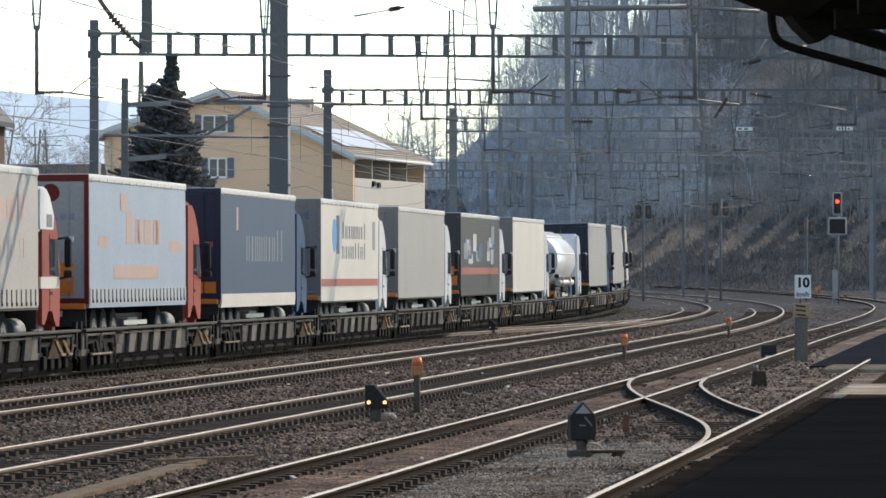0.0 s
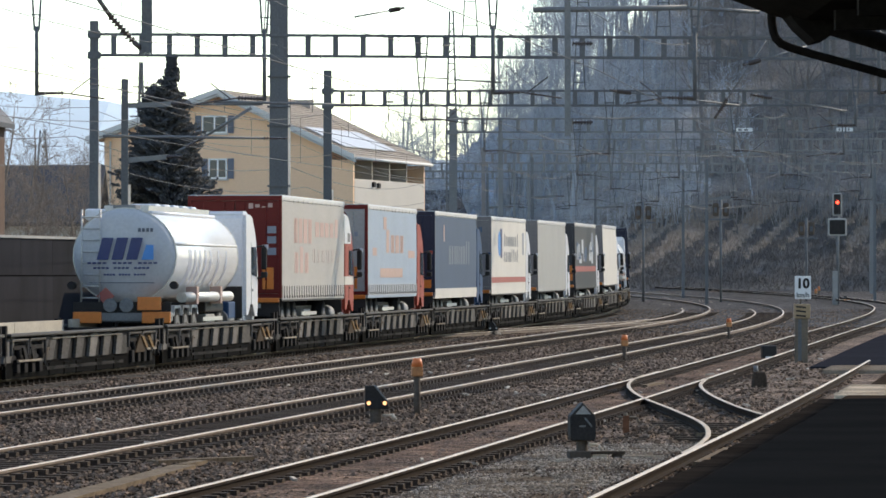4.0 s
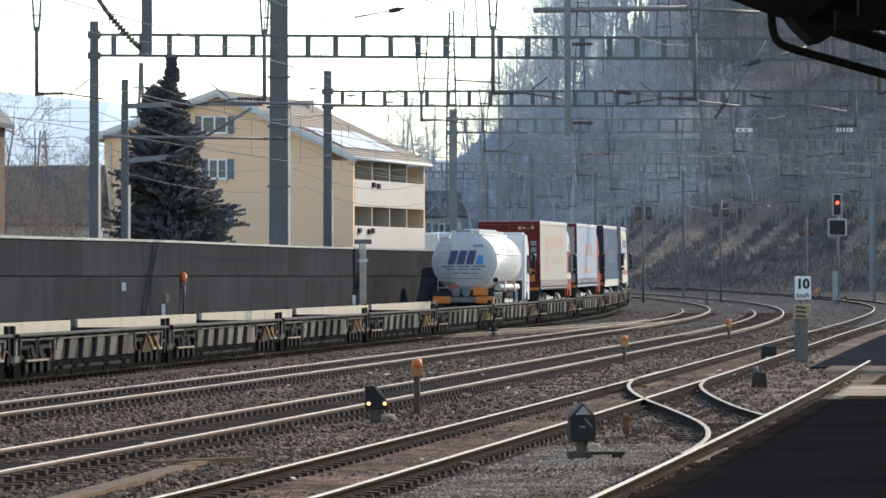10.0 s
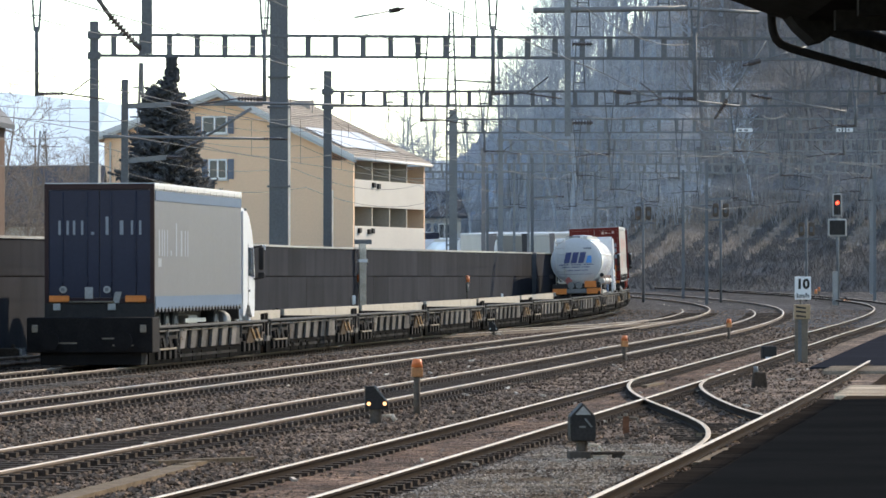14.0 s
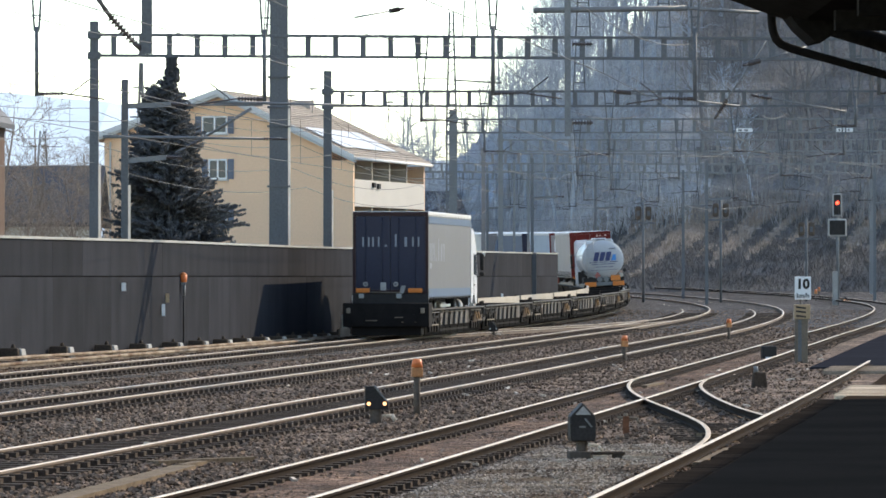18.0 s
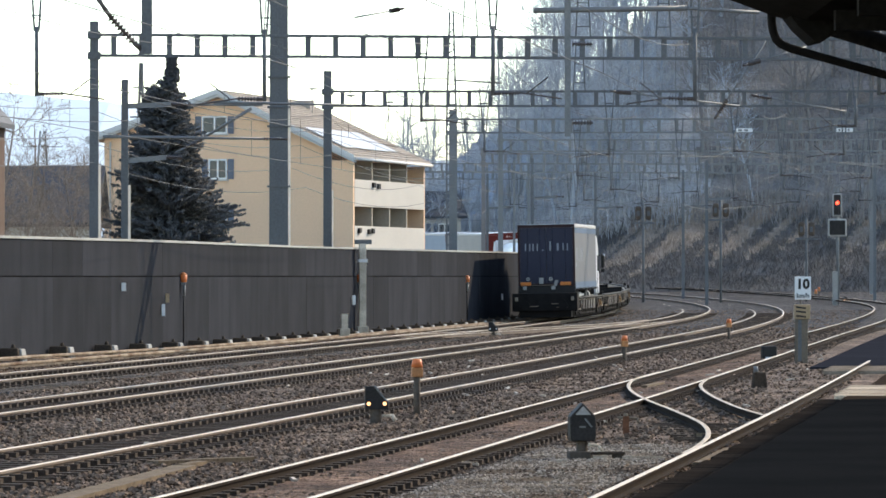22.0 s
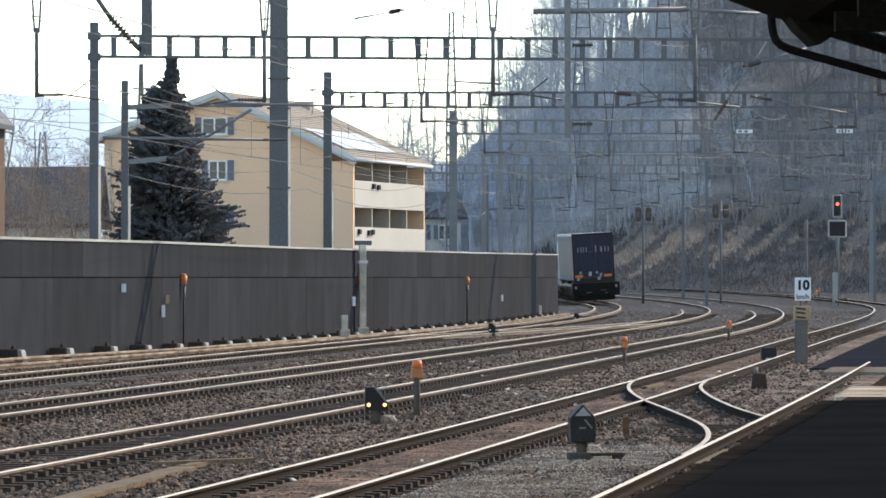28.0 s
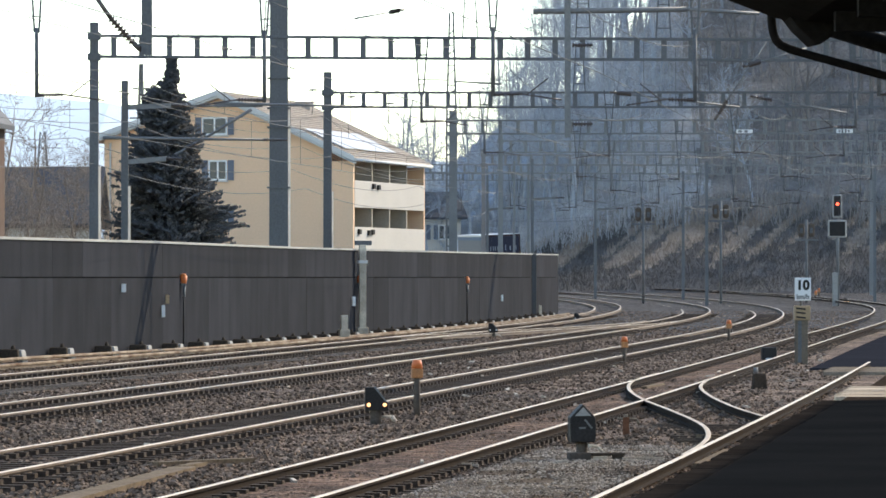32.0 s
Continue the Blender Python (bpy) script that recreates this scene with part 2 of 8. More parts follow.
# ---- ground: one sheet to the horizon ----
def ballast_material(name, c1, c2):
    m = mat(name, c1, 0.95, 0, 0.45, 0.25, 60, 0.0, col2=c2)
    nt = m.node_tree
    N, L = nt.nodes, nt.links
    b = N["Principled BSDF"]
    tc = next(n for n in N if n.type == "TEX_COORD")
    vo = N.new("ShaderNodeTexVoronoi")
    vo.inputs["Scale"].default_value = 17
    L.new(tc.outputs["Object"], vo.inputs["Vector"])
    hs = N.new("ShaderNodeHueSaturation")
    mr = N.new("ShaderNodeMapRange")
    mr.inputs[3].default_value, mr.inputs[4].default_value = 0.35, 1.9
    sep = N.new("ShaderNodeSeparateColor")
    L.new(vo.outputs["Color"], sep.inputs[0])
    L.new(sep.outputs[0], mr.inputs[0])
    old = b.inputs["Base Color"].links[0].from_socket
    L.new(old, hs.inputs["Color"])
    L.new(mr.outputs[0], hs.inputs["Value"])
    L.new(hs.outputs["Color"], b.inputs["Base Color"])
    v2 = N.new("ShaderNodeTexVoronoi")
    v2.inputs["Scale"].default_value = 5.5
    L.new(tc.outputs["Object"], v2.inputs["Vector"])
    s2, m2, mu = N.new("ShaderNodeSeparateColor"), N.new("ShaderNodeMapRange"), N.new("ShaderNodeMath")
    m2.inputs[3].default_value, m2.inputs[4].default_value = 0.5, 1.5
    mu.operation = "MULTIPLY"
    L.new(v2.outputs["Color"], s2.inputs[0])
    L.new(s2.outputs[1], m2.inputs[0])
    L.new(mr.outputs[0], mu.inputs[0])
    L.new(m2.outputs[0], mu.inputs[1])
    # patches of oil and dust a metre or two wide
    n3, m3, mu3 = N.new("ShaderNodeTexNoise"), N.new("ShaderNodeMapRange"), N.new("ShaderNodeMath")
    n3.inputs["Scale"].default_value, n3.inputs["Detail"].default_value = 0.55, 6
    m3.inputs[1].default_value, m3.inputs[2].default_value, m3.inputs[3].default_value, m3.inputs[4].default_value = 0.3, 0.7, 0.55, 1.45
    mu3.operation = "MULTIPLY"
    L.new(tc.outputs["Object"], n3.inputs["Vector"])
    L.new(n3.outputs["Fac"], m3.inputs[0])
    L.new(mu.outputs[0], mu3.inputs[0])
    L.new(m3.outputs[0], mu3.inputs[1])
    L.new(mu3.outputs[0], hs.inputs["Value"])
    bp = N.new("ShaderNodeBump")
    bp.inputs["Strength"].default_value, bp.inputs["Distance"].default_value, bp.invert = 1.0, 0.05, True
    L.new(vo.outputs["Distance"], bp.inputs["Height"])
    L.new(bp.outputs[0], b.inputs["Normal"])
    return m


M_BALLAST = ballast_material("ballast", (0.2, 0.139, 0.1), (0.072, 0.052, 0.038))
M_CINDER = ballast_material("cinder_ballast", (0.085, 0.078, 0.073), (0.045, 0.043, 0.043))


def ground_z(y):
    return -0.158 + rise(y - 107)


def build_ground():
    bm = bm_new()
    ys = [-300, -50, 0, 30] + [40 + 4 * i for i in range(100)] + [500, 700, 1200, 2600, 4500]
    xs = [-3000, -400, -60] + [-40 + 4 * i for i in range(26)] + [90, 300, 3000]
    grid = []
    for y in ys:
        grid.append([bm.verts.new((x, y, ground_z(y) + (0.04 * noise.noise(Vector((x * 0.3, y * 0.3, 0))) if -45 < x < 70 and 30 < y < 450 else 0))) for x in xs])
    for j in range(len(ys) - 1):
        for i in range(len(xs) - 1):
            bm.faces.new((grid[j][i], grid[j][i + 1], grid[j + 1][i + 1], grid[j + 1][i])).smooth = True
    thing("ground", "grey-brown gravel ground of the railway yard", "ground", kind="structure", bm=bm, material=M_BALLAST)


build_ground()

def cinder_sheet():
    """Darker cinder ballast over the far half of the yard, with a ragged near edge."""
    bm = bm_new()
    ys = [198 + 3 * i for i in range(68)]
    g = []
    for j, y in enumerate(ys):
        g.append([bm.verts.new((x, y, ground_z(y) + 0.04 * noise.noise(Vector((x * 0.3, y * 0.3, 0))) + min(0.03, 0.006 * (j - 4 + 5 * noise.noise(Vector((x * 0.25, y * 0.1, 5))))))) for x in [-14 + 2.5 * i for i in range(32)]])
    for a, b in zip(g, g[1:]):
        for i in range(31):
            bm.faces.new((a[i], a[i + 1], b[i + 1], b[i])).smooth = True
    thing("ground_cinder", "dark cinder ballast of the far yard", "ground", kind="structure", bm=bm, material=M_CINDER)


cinder_sheet()

RAIL_OUT = [(-0.065, -0.12), (0.065, -0.12), (0.065, -0.11), (0.012, -0.095), (0.012, -0.045), (0.036, -0.035), (0.036, -0.006), (0.027, 0.0),
            (-0.027, 0.0), (-0.036, -0.006), (-0.036, -0.035), (-0.012, -0.045), (-0.012, -0.095), (-0.065, -0.11)]


def sweep_rail(pts, name, parent, m=None, head=None):
    """A rail of real section along a row of points; its running top has the gleam colour."""
    bm = bm_new()
    rings = []
    for i, p in enumerate(pts):
        d = (pts[min(i + 1, len(pts) - 1)] - pts[max(i - 1, 0)]).normalized()
        r = Vector((d.y, -d.x, 0)).normalized()
        rings.append([bm.verts.new(p + r * a + Vector((0, 0, b))) for a, b in RAIL_OUT])
    n = len(RAIL_OUT)
    for a, b in zip(rings, rings[1:]):
        for i in range(n):
            f = bm.faces.new((a[i], a[(i + 1) % n], b[(i + 1) % n], b[i]))
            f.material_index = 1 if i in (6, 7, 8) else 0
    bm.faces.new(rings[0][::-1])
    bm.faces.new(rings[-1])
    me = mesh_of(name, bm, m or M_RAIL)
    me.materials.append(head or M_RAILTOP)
    return part(name, me, None, parent)


def drift(s, lat):
    """Tracks draw apart or together in the far curve."""
    u = max(0.0, min(1.0, (s - 75) / 115))
    return u * u * (3 - 2 * u) * (1.25 if lat > 13 else -0.95 if lat > 8 else 0.0)


def along(s0, s1, lat, step=2.5, banked=0.0):
    n = int((s1 - s0) / step) + 1
    return [line(s0 + (s1 - s0) * i / n, lat + drift(s0 + (s1 - s0) * i / n, lat), banked * cant(s0 + (s1 - s0) * i / n) + (0.18 * drift(s0 + (s1 - s0) * i / n, lat) if lat > 13 else 0.0)) for i in range(n + 1)]


def sleeper_mesh():
    bm = bm_new()
    box(bm, -1.25, 1.25, -0.12, 0.12, -0.24, -0.1, top=(0.02, 0.02))
    for x in (-0.9, -0.6, 0.6, 0.9):
        box(bm, x - 0.08, x + 0.08, -0.09, 0.09, -0.105, -0.045)
    return mesh_of("sleeper", bm, M_SLEEPER)


ME_SLEEPER = sleeper_mesh()


def build_track(label, lat, s0, s1, near=280):
    tr = thing("railway_track", label, "railway track", kind="structure")
    for side in (-0.7525, 0.7525):
        sweep_rail(along(s0, s1, lat + side, banked=0.0 if lat > 13 else (1.5 if side > 0 else 0.0) if lat < 1 else (0.0 if side > 0 else -2.4)), "rail", tr, M_RAILD if lat > 14 else None)
    return tr


TRACKS = [build_track("freight track with polished rails on timber sleepers", 0, -95, 520),
          build_track("running track with polished rails on ballast", 5.1, -105, 420),
          build_track("running track with polished rails and dense sleepers", 10.0, -105, 420),
          build_track("rusty siding with polished rail heads", 14.4, -105, 380)]


# ---- the crossover between siding and platform track, and the platform rail ----
def curve_points(pts, n=12):
    P = [Vector((x, y, 0)) for x, y in pts]
    out = []
    for i in range(len(P) - 1):
        a, b = P[i], P[i + 1]
        c0 = P[i - 1] if i else a * 2 - b
        c3 = P[i + 2] if i + 2 < len(P) else b * 2 - a
        for j in range(n):
            t = j / n
            out.append(0.5 * (2 * a + (b - c0) * t + (2 * c0 - 5 * a + 4 * b - c3) * t * t + (3 * a - c0 - 3 * b + c3) * t ** 3))
    return out + [P[-1]]


CROSSOVER = thing("crossover_track", "curved turnout rails linking the siding to the platform track", "turnout", kind="structure")
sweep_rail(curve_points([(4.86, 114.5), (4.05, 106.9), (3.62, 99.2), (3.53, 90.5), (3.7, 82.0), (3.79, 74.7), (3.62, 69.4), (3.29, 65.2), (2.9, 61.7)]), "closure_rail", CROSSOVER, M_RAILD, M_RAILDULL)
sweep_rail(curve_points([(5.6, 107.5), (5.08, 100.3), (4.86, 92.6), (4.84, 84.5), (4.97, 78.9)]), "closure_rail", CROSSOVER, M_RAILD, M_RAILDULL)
bm = bm_new()
box(bm, -1.3, 1.3, -0.13, 0.13, -0.23, -0.095, top=(0.02, 0.02))
me_timber = mesh_of("long_timber", bm, M_SLEEPER)
for i in range(9):
    y = 71.0 + 0.95 * i
    ob = part("long_timber", me_timber, None, CROSSOVER)
    ob.matrix_basis = pose(float(np.interp(y, [72, 80, 90, 100], [4.55, 4.5, 4.3, 4.6])), y, -0.03, 0, 0, -6 + 3 * math.sin(i * 2.1))
FAR_CROSSOVER = thing("crossover_track", "pale worn crossover rails between freight and running track", "turnout", kind="structure")
for a, b in ((-0.75, 4.35), (0.75, 5.85)):
    pts = []
    for i in range(26):
        u = i / 25
        pts.append(line(70 + 62 * u, a + (b - a) * u * u * (3 - 2 * u), 0.004))
    sweep_rail(pts, "closure_rail", FAR_CROSSOVER)
PLATFORM_TRACK = thing("platform_track", "single visible rail along the platform edge", "railway track", kind="structure")
sweep_rail(along(-105, 24, 17.86), "rail", PLATFORM_TRACK, M_RAILD)
TRACKS.append(PLATFORM_TRACK)


def lay_sleepers():
    """Sleepers of each track: the near ones one by one, the far ones in one piece."""
    for tr, lat, near, far, drop in zip(TRACKS, (0, 5.1, 10.0, 14.4, 17.1), (-25, -42, -64, -64, -64), (160, 170, 170, 150, -2), (0, 0, 0, -0.04, -0.1)):
        s, i, rest = near, 0, []
        while s < far:
            m = Matrix.Translation(line(s, lat + drift(s, lat), drop)) @ pose(0, 0, 0, 0, 0, heading(s)) @ pose(0, 0, 0, 0, -math.degrees(cant(s)) if lat < 1 else 0, 180 * (i % 2))
            if i < 235:
                ob = part("sleeper", ME_SLEEPER, None, tr)
                ob.matrix_basis = m
            else:
                rest.append(m)
            s += 0.62
            i += 1
        if rest:
            bm = bm_new()
            for m in rest:
                c = [m @ Vector(v) for v in ((-1.25, -0.12, -0.1), (1.25, -0.12, -0.1), (1.25, 0.12, -0.1), (-1.25, 0.12, -0.1))]
                d = [v - Vector((0, 0, 0.13)) for v in c]
                a, b = [bm.verts.new(v) for v in c], [bm.verts.new(v) for v in d]
                bm.faces.new(a)
                for j in range(4):
                    bm.faces.new((a[j], b[j], b[(j + 1) % 4], a[(j + 1) % 4]))
            ob = part("far_sleepers", bm, M_SLEEPER, tr)
            ob["kind"] = "stuff"


M_STONE = mat("ballast_stone", (0.247, 0.176, 0.126), 1.0, 0, 0.35, 6, 30, 0.0, col2=(0.085, 0.061, 0.044), spec=0.0)
M_GRIT = mat("grey_grit", (0.46, 0.375, 0.29), 1.0, 0, 0.35, 1.2, 30, 0.0, col2=(0.22, 0.172, 0.13), spec=0.0)


def stones():
    """Loose ballast stones over the near part of the yard."""
    rnd = np.random.RandomState(5)
    n = 150000
    # denser close to the eye
    y = 44 + 250 * rnd.rand(n) ** 2.1
    u = rnd.rand(n)
    x = (-0.092 + u * 0.182) * y
    lat = x + 22.5 - 0.118 * y
    pad = (lat > 15.75) & (lat < 17.45) & (y < 69) & (rnd.rand(n) > 0.7)
    bed = (lat > 13.6) & (lat < 15.2) & (y < 150) & (rnd.rand(n) > 0.25)
    path = (y > 124) & (y < 330) & (x > 9.2 + (y - 128) * 0.094)
    keep = ~bed & ~path & (lat < 18.4) & (lat > -3) & ~pad & ~((lat > 17.3) & (y > 118)) & ~((lat > 15.3) & (y > 69) & (y < 165) & (rnd.rand(n) > 0.4))
    x, y = x[keep], y[keep]
    n = len(x)
    z = np.array([ground_z(b) + 0.04 * noise.noise(Vector((a * 0.3, b * 0.3, 0))) for a, b in zip(x, y)])
    lat = x + 22.5 - 0.118 * y
    r = (0.012 + 0.022 * rnd.rand(n) ** 2) * (1 + y / 260)
    r[(lat > 15.6) & (lat < 17.5) & (y < 69)] *= 0.5
    scatter("loose_stones", "loose dark grey and brown ballast stones", x, y, z + 0.02, r, M_STONE, rnd)
    # finer grey grit on the trodden pad
    n = 16000
    s_, l_ = -62 + 25 * rnd.rand(n), 15.55 + 1.95 * rnd.rand(n)
    P = np.array([line(a, b)[:2] for a, b in zip(s_, l_)])
    e = np.array([noise.noise(Vector((a * 0.5, b * 1.6, 2))) for a, b in zip(s_, l_)])
    ok = e > -0.3
    P = P[ok]
    n = len(P)
    scatter("grit", "pale grey grit on the trodden patch", P[:, 0], P[:, 1], np.full(n, -0.125), 0.007 + 0.011 * rnd.rand(n) ** 2, M_GRIT, rnd)


def scatter(name, label, x, y, z, r, m, rnd):
    """Small many-sided stones at the given places, in one mesh."""
    n = len(x)
    base = np.array([(1, 0, -.5), (-.5, .87, -.5), (-.5, -.87, -.5), (.6, .75, .35), (-1.0, .1, .4), (.55, -.8, .3), (0, 0, .8)])
    faces = np.array([(0, 1, 3), (1, 2, 4), (2, 0, 5), (0, 3, 5), (1, 4, 3), (2, 5, 4), (3, 4, 6), (4, 5, 6), (5, 3, 6)])
    a = rnd.rand(n) * 6.283
    ca, sa = np.cos(a), np.sin(a)
    k = base[None] * (0.7 + 0.6 * rnd.rand(n, 7, 1)) * r[:, None, None]
    V = np.empty((n, 7, 3))
    V[:, :, 0] = k[:, :, 0] * ca[:, None] - k[:, :, 1] * sa[:, None] + x[:, None]
    V[:, :, 1] = k[:, :, 0] * sa[:, None] + k[:, :, 1] * ca[:, None] + y[:, None]
    V[:, :, 2] = k[:, :, 2] * 0.9 + z[:, None]
    Fc = (faces[None] + 7 * np.arange(n)[:, None, None]).reshape(-1, 3)
    me = bpy.data.meshes.new(name)
    me.from_pydata(V.reshape(-1, 3).tolist(), [], Fc.tolist())
    N, L = m.node_tree.nodes, m.node_tree.links
    geo = N.new("ShaderNodeNewGeometry")
    mr = N.new("ShaderNodeMapRange")
    mr.inputs[3].default_value, mr.inputs[4].default_value = 0.25, 1.9
    L.new(geo.outputs["Random Per Island"], mr.inputs[0])
    hsv = next(q for q in N if q.type == "HUE_SAT")
    L.new(mr.outputs[0], hsv.inputs["Value"])
    me.materials.append(m)
    tagged(new(name, me), label, "ballast", kind="stuff")


stones()

# ---- the concrete noise wall beside the freight track ----
WALL = [tuple(line(q, lat).xy) for q, lat in ((-40, -4.6), (-10, -4.5), (20, -4.3), (45, -4.15), (74, -4.0), (98, -3.7), (128, -3.2), (171, -2.45))]


def smooth_run(pts, step):
    """Points every step metres along a polyline rounded at its corners."""
    P = [Vector((*p, 0)) for p in pts]
    out = []
    for i in range(len(P) - 1):
        a, b = P[i], P[i + 1]
        c0 = P[i - 1] if i else a * 2 - b
        c3 = P[i + 2] if i + 2 < len(P) else b * 2 - a
        for j in range(20):
            t = j / 20
            out.append(0.5 * (2 * a + (b - c0) * t + (2 * c0 - 5 * a + 4 * b - c3) * t * t + (3 * a - c0 - 3 * b + c3) * t ** 3))
    out.append(P[-1])
    run, acc = [out[0]], 0.0
    for p, q in zip(out, out[1:]):
        d = (q - p).length
        while acc + d >= step:
            p = p + (q - p).normalized() * (step - acc)
            d = (q - p).length
            acc = 0.0
            run.append(p.copy())
        acc += d
    return run


WALL_TOP = 3.25
WALL_RUN = smooth_run(WALL[1:], 4.3)


def wall_rise(y):
    """The upper tier climbs slowly along the wall."""
    return float(np.interp(y, [128, 153, 182, 230, 278], [3.12, 3.17, 3.165, 3.23, 3.34])) - WALL_TOP


def build_wall():
    w = thing("wall_track_side", "long grey precast concrete noise wall with a level joint", "wall", kind="structure")
    lower = bm_new()
    L = 4.3
    for bm, z0, z1, y0 in ((lower, -0.5, 2.13, -0.09),):
        box(bm, 0.004, L - 0.004, y0, 0.12, z0, z1)
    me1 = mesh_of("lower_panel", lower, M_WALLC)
    core = bm_new()
    for a, b in zip(WALL_RUN, WALL_RUN[1:]):
        d = (b - a)
        ang = math.degrees(math.atan2(d.y, d.x))
        m = Matrix.Translation(a) @ pose(0, 0, 0, 0, 0, ang)
        za, zb = WALL_TOP + wall_rise(a.y), WALL_TOP + wall_rise(b.y)
        upper, cope = bm_new(), bm_new()
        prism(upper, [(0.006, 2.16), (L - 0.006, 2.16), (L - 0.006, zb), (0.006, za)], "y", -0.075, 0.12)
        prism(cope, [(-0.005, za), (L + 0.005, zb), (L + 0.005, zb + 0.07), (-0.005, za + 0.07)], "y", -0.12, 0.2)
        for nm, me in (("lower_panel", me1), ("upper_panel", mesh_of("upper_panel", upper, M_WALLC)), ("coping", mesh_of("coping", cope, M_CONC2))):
            ob = part(nm, me, None, w)
            ob.matrix_basis = m
        nrm = Vector((-d.y, d.x, 0)).normalized()
        bar(core, a + nrm * 0.06 + Vector((0, 0, 1.25)), b + nrm * 0.06 + Vector((0, 0, 1.25)), 0.16, 3.5)
    part("core", core, M_NEARBLACK, w)
    return w


build_wall()

# ---- small things along the tracks ----
M_LAMPW = glow("warm_signal_lamp", (1.0, 0.5, 0.22), 1.5)
M_LAMPR = glow("red_signal_lamp", (1.0, 0.06, 0.03), 4.0)
M_HOUSING = mat("faded_orange_housing", (0.55, 0.24, 0.09), 0.6, 0, 0.2, 6, 40, 0.1)
M_RUST = mat("rusty_steel", (0.2, 0.09, 0.05), 0.85, 0.1, 0.3, 8, 40, 0.2)
M_OCHRE = mat("faded_ochre_paint", (0.42, 0.295, 0.17), 0.7, 0, 0.2, 6, 40, 0.1)
# The kerb's dark colour carries the shade along the platform edge.
M_KERBST = mat("shade_dark_kerb_stone", (0.027, 0.0225, 0.019), 1.0, 0, 0.35, 1.5, 40, 0.2, spec=0.0, rand=0.25)
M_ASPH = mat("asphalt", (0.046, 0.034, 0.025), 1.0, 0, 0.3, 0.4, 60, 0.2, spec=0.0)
M_ASPH2 = mat("blue_grey_asphalt", (0.029, 0.0305, 0.0365), 0.95, 0, 0.2, 0.3, 40, 0.15, spec=0.0)


def text_on(parent, word, size, m, mat_, name="lettering"):
    cu = bpy.data.curves.new("lettering", "FONT")
    cu.body, cu.size, cu.align_x, cu.align_y, cu.extrude = word, size, "CENTER", "CENTER", 0.003
    cu.offset = size * 0.045
    tmp = bpy.data.objects.new("tmp", cu)
    me = bpy.data.meshes.new_from_object(tmp)
    bpy.data.objects.remove(tmp)
    me.materials.clear()
    me.materials.append(mat_)
    ob = part(name, me, None, parent)
    ob.matrix_basis = m
    return ob


def lamp_post(x, y, z, h=1.05, label="grey post with an orange lamp cap", g="orange-capped posts"):
    t = thing("marker_post", label, "marker post", pose(x, y, z, 0, 0, 8), group=g)
    bm = bm_new()
    rod(bm, (0, 0, -0.15), (0, 0, h - 0.25), 0.055, n=10)
    box(bm, -0.09, 0.09, -0.09, 0.09, -0.15, 0.05)
    part("post", bm, M_POST, t)
    bm = bm_new()
    box(bm, -0.09, 0.09, -0.09, 0.09, h - 0.3, h - 0.14, bev=0.02)
    part("lamp_housing", bm, M_HOUSING, t, "faded orange housing")
    bm = bm_new()
    rod(bm, (0, 0, h - 0.14), (0, 0, h), 0.1, 0.07, n=14)
    part("lamp_cap", bm, M_ORANGE, t, "orange cap")
    return t


lamp_post(-0.43, 84.3, -0.2, 0.98)
lamp_post(4.9, 137.3, -0.2, 0.75)
lamp_post(10.25, 182.3, -0.2, 0.82)
lamp_post(25.3, 345, 0.3, 0.95)
lamp_post(27.5, 372, 0.4, 0.95)


def dwarf_signal(x, y, z, s=1.0, lit=True, label="black dwarf signal showing two warm lamps"):
    t = thing("dwarf_signal", label, "dwarf signal", pose(x, y, z, 0, 0, 4), group="dwarf signals")
    bm = bm_new()
    rod(bm, (0, 0, -0.1), (0, 0, 0.32 * s), 0.09 * s, n=12)
    box(bm, -0.16 * s, 0.16 * s, -0.12 * s, 0.12 * s, -0.1, 0.06)
    part("stand", bm, M_POST, t)
    bm = bm_new()
    prism(bm, [(-0.17 * s, 0.27 * s), (0.19 * s, 0.27 * s), (0.19 * s, 0.38 * s), (-0.02 * s, 0.63 * s), (-0.17 * s, 0.63 * s)], "y", -0.12 * s, 0.1 * s)
    part("housing", bm, M_BLACK, t, "black housing with a slanted side")
    bm = bm_new()
    prism(bm, [(0.2 * s, 0.37 * s), (-0.01 * s, 0.64 * s), (-0.03 * s, 0.62 * s), (0.18 * s, 0.36 * s)], "y", -0.14 * s, 0.1 * s)
    part("edge_strip", bm, M_STEEL, t)
    for px in (-0.12, 0.13):
        bm = bm_new()
        rod(bm, (px * s, -0.17 * s, 0.36 * s), (px * s, -0.12 * s, 0.36 * s), 0.052 * s, n=14)
        part("lamp_hood", bm, M_BLACK, t)
        bm = bm_new()
        rod(bm, (px * s, -0.178 * s, 0.36 * s), (px * s, -0.12 * s, 0.36 * s), 0.03 * s, n=12)
        part("lamp", bm, M_LAMPW if lit else M_WHITE, t, "warm white lamp" if lit else "unlit white lamp")
    bm = bm_new()
    rod(bm, (0.1 * s, 0.0, 0.17 * s), (0.25 * s, 0, 0.17 * s), 0.022 * s)
    rod(bm, (0.25 * s, 0.0, 0.18 * s), (0.31 * s, 0, 0.09 * s), 0.032 * s)
    part("cable_elbow", bm, M_POSTW, t)
    return t


dwarf_signal(-1.05, 79.5, -0.2)
dwarf_signal(26.4, 333, 0.25, 0.9)
dwarf_signal(1.9, 194, -0.2, 0.95, False, "dark dwarf signal with white lamps beside the freight track")
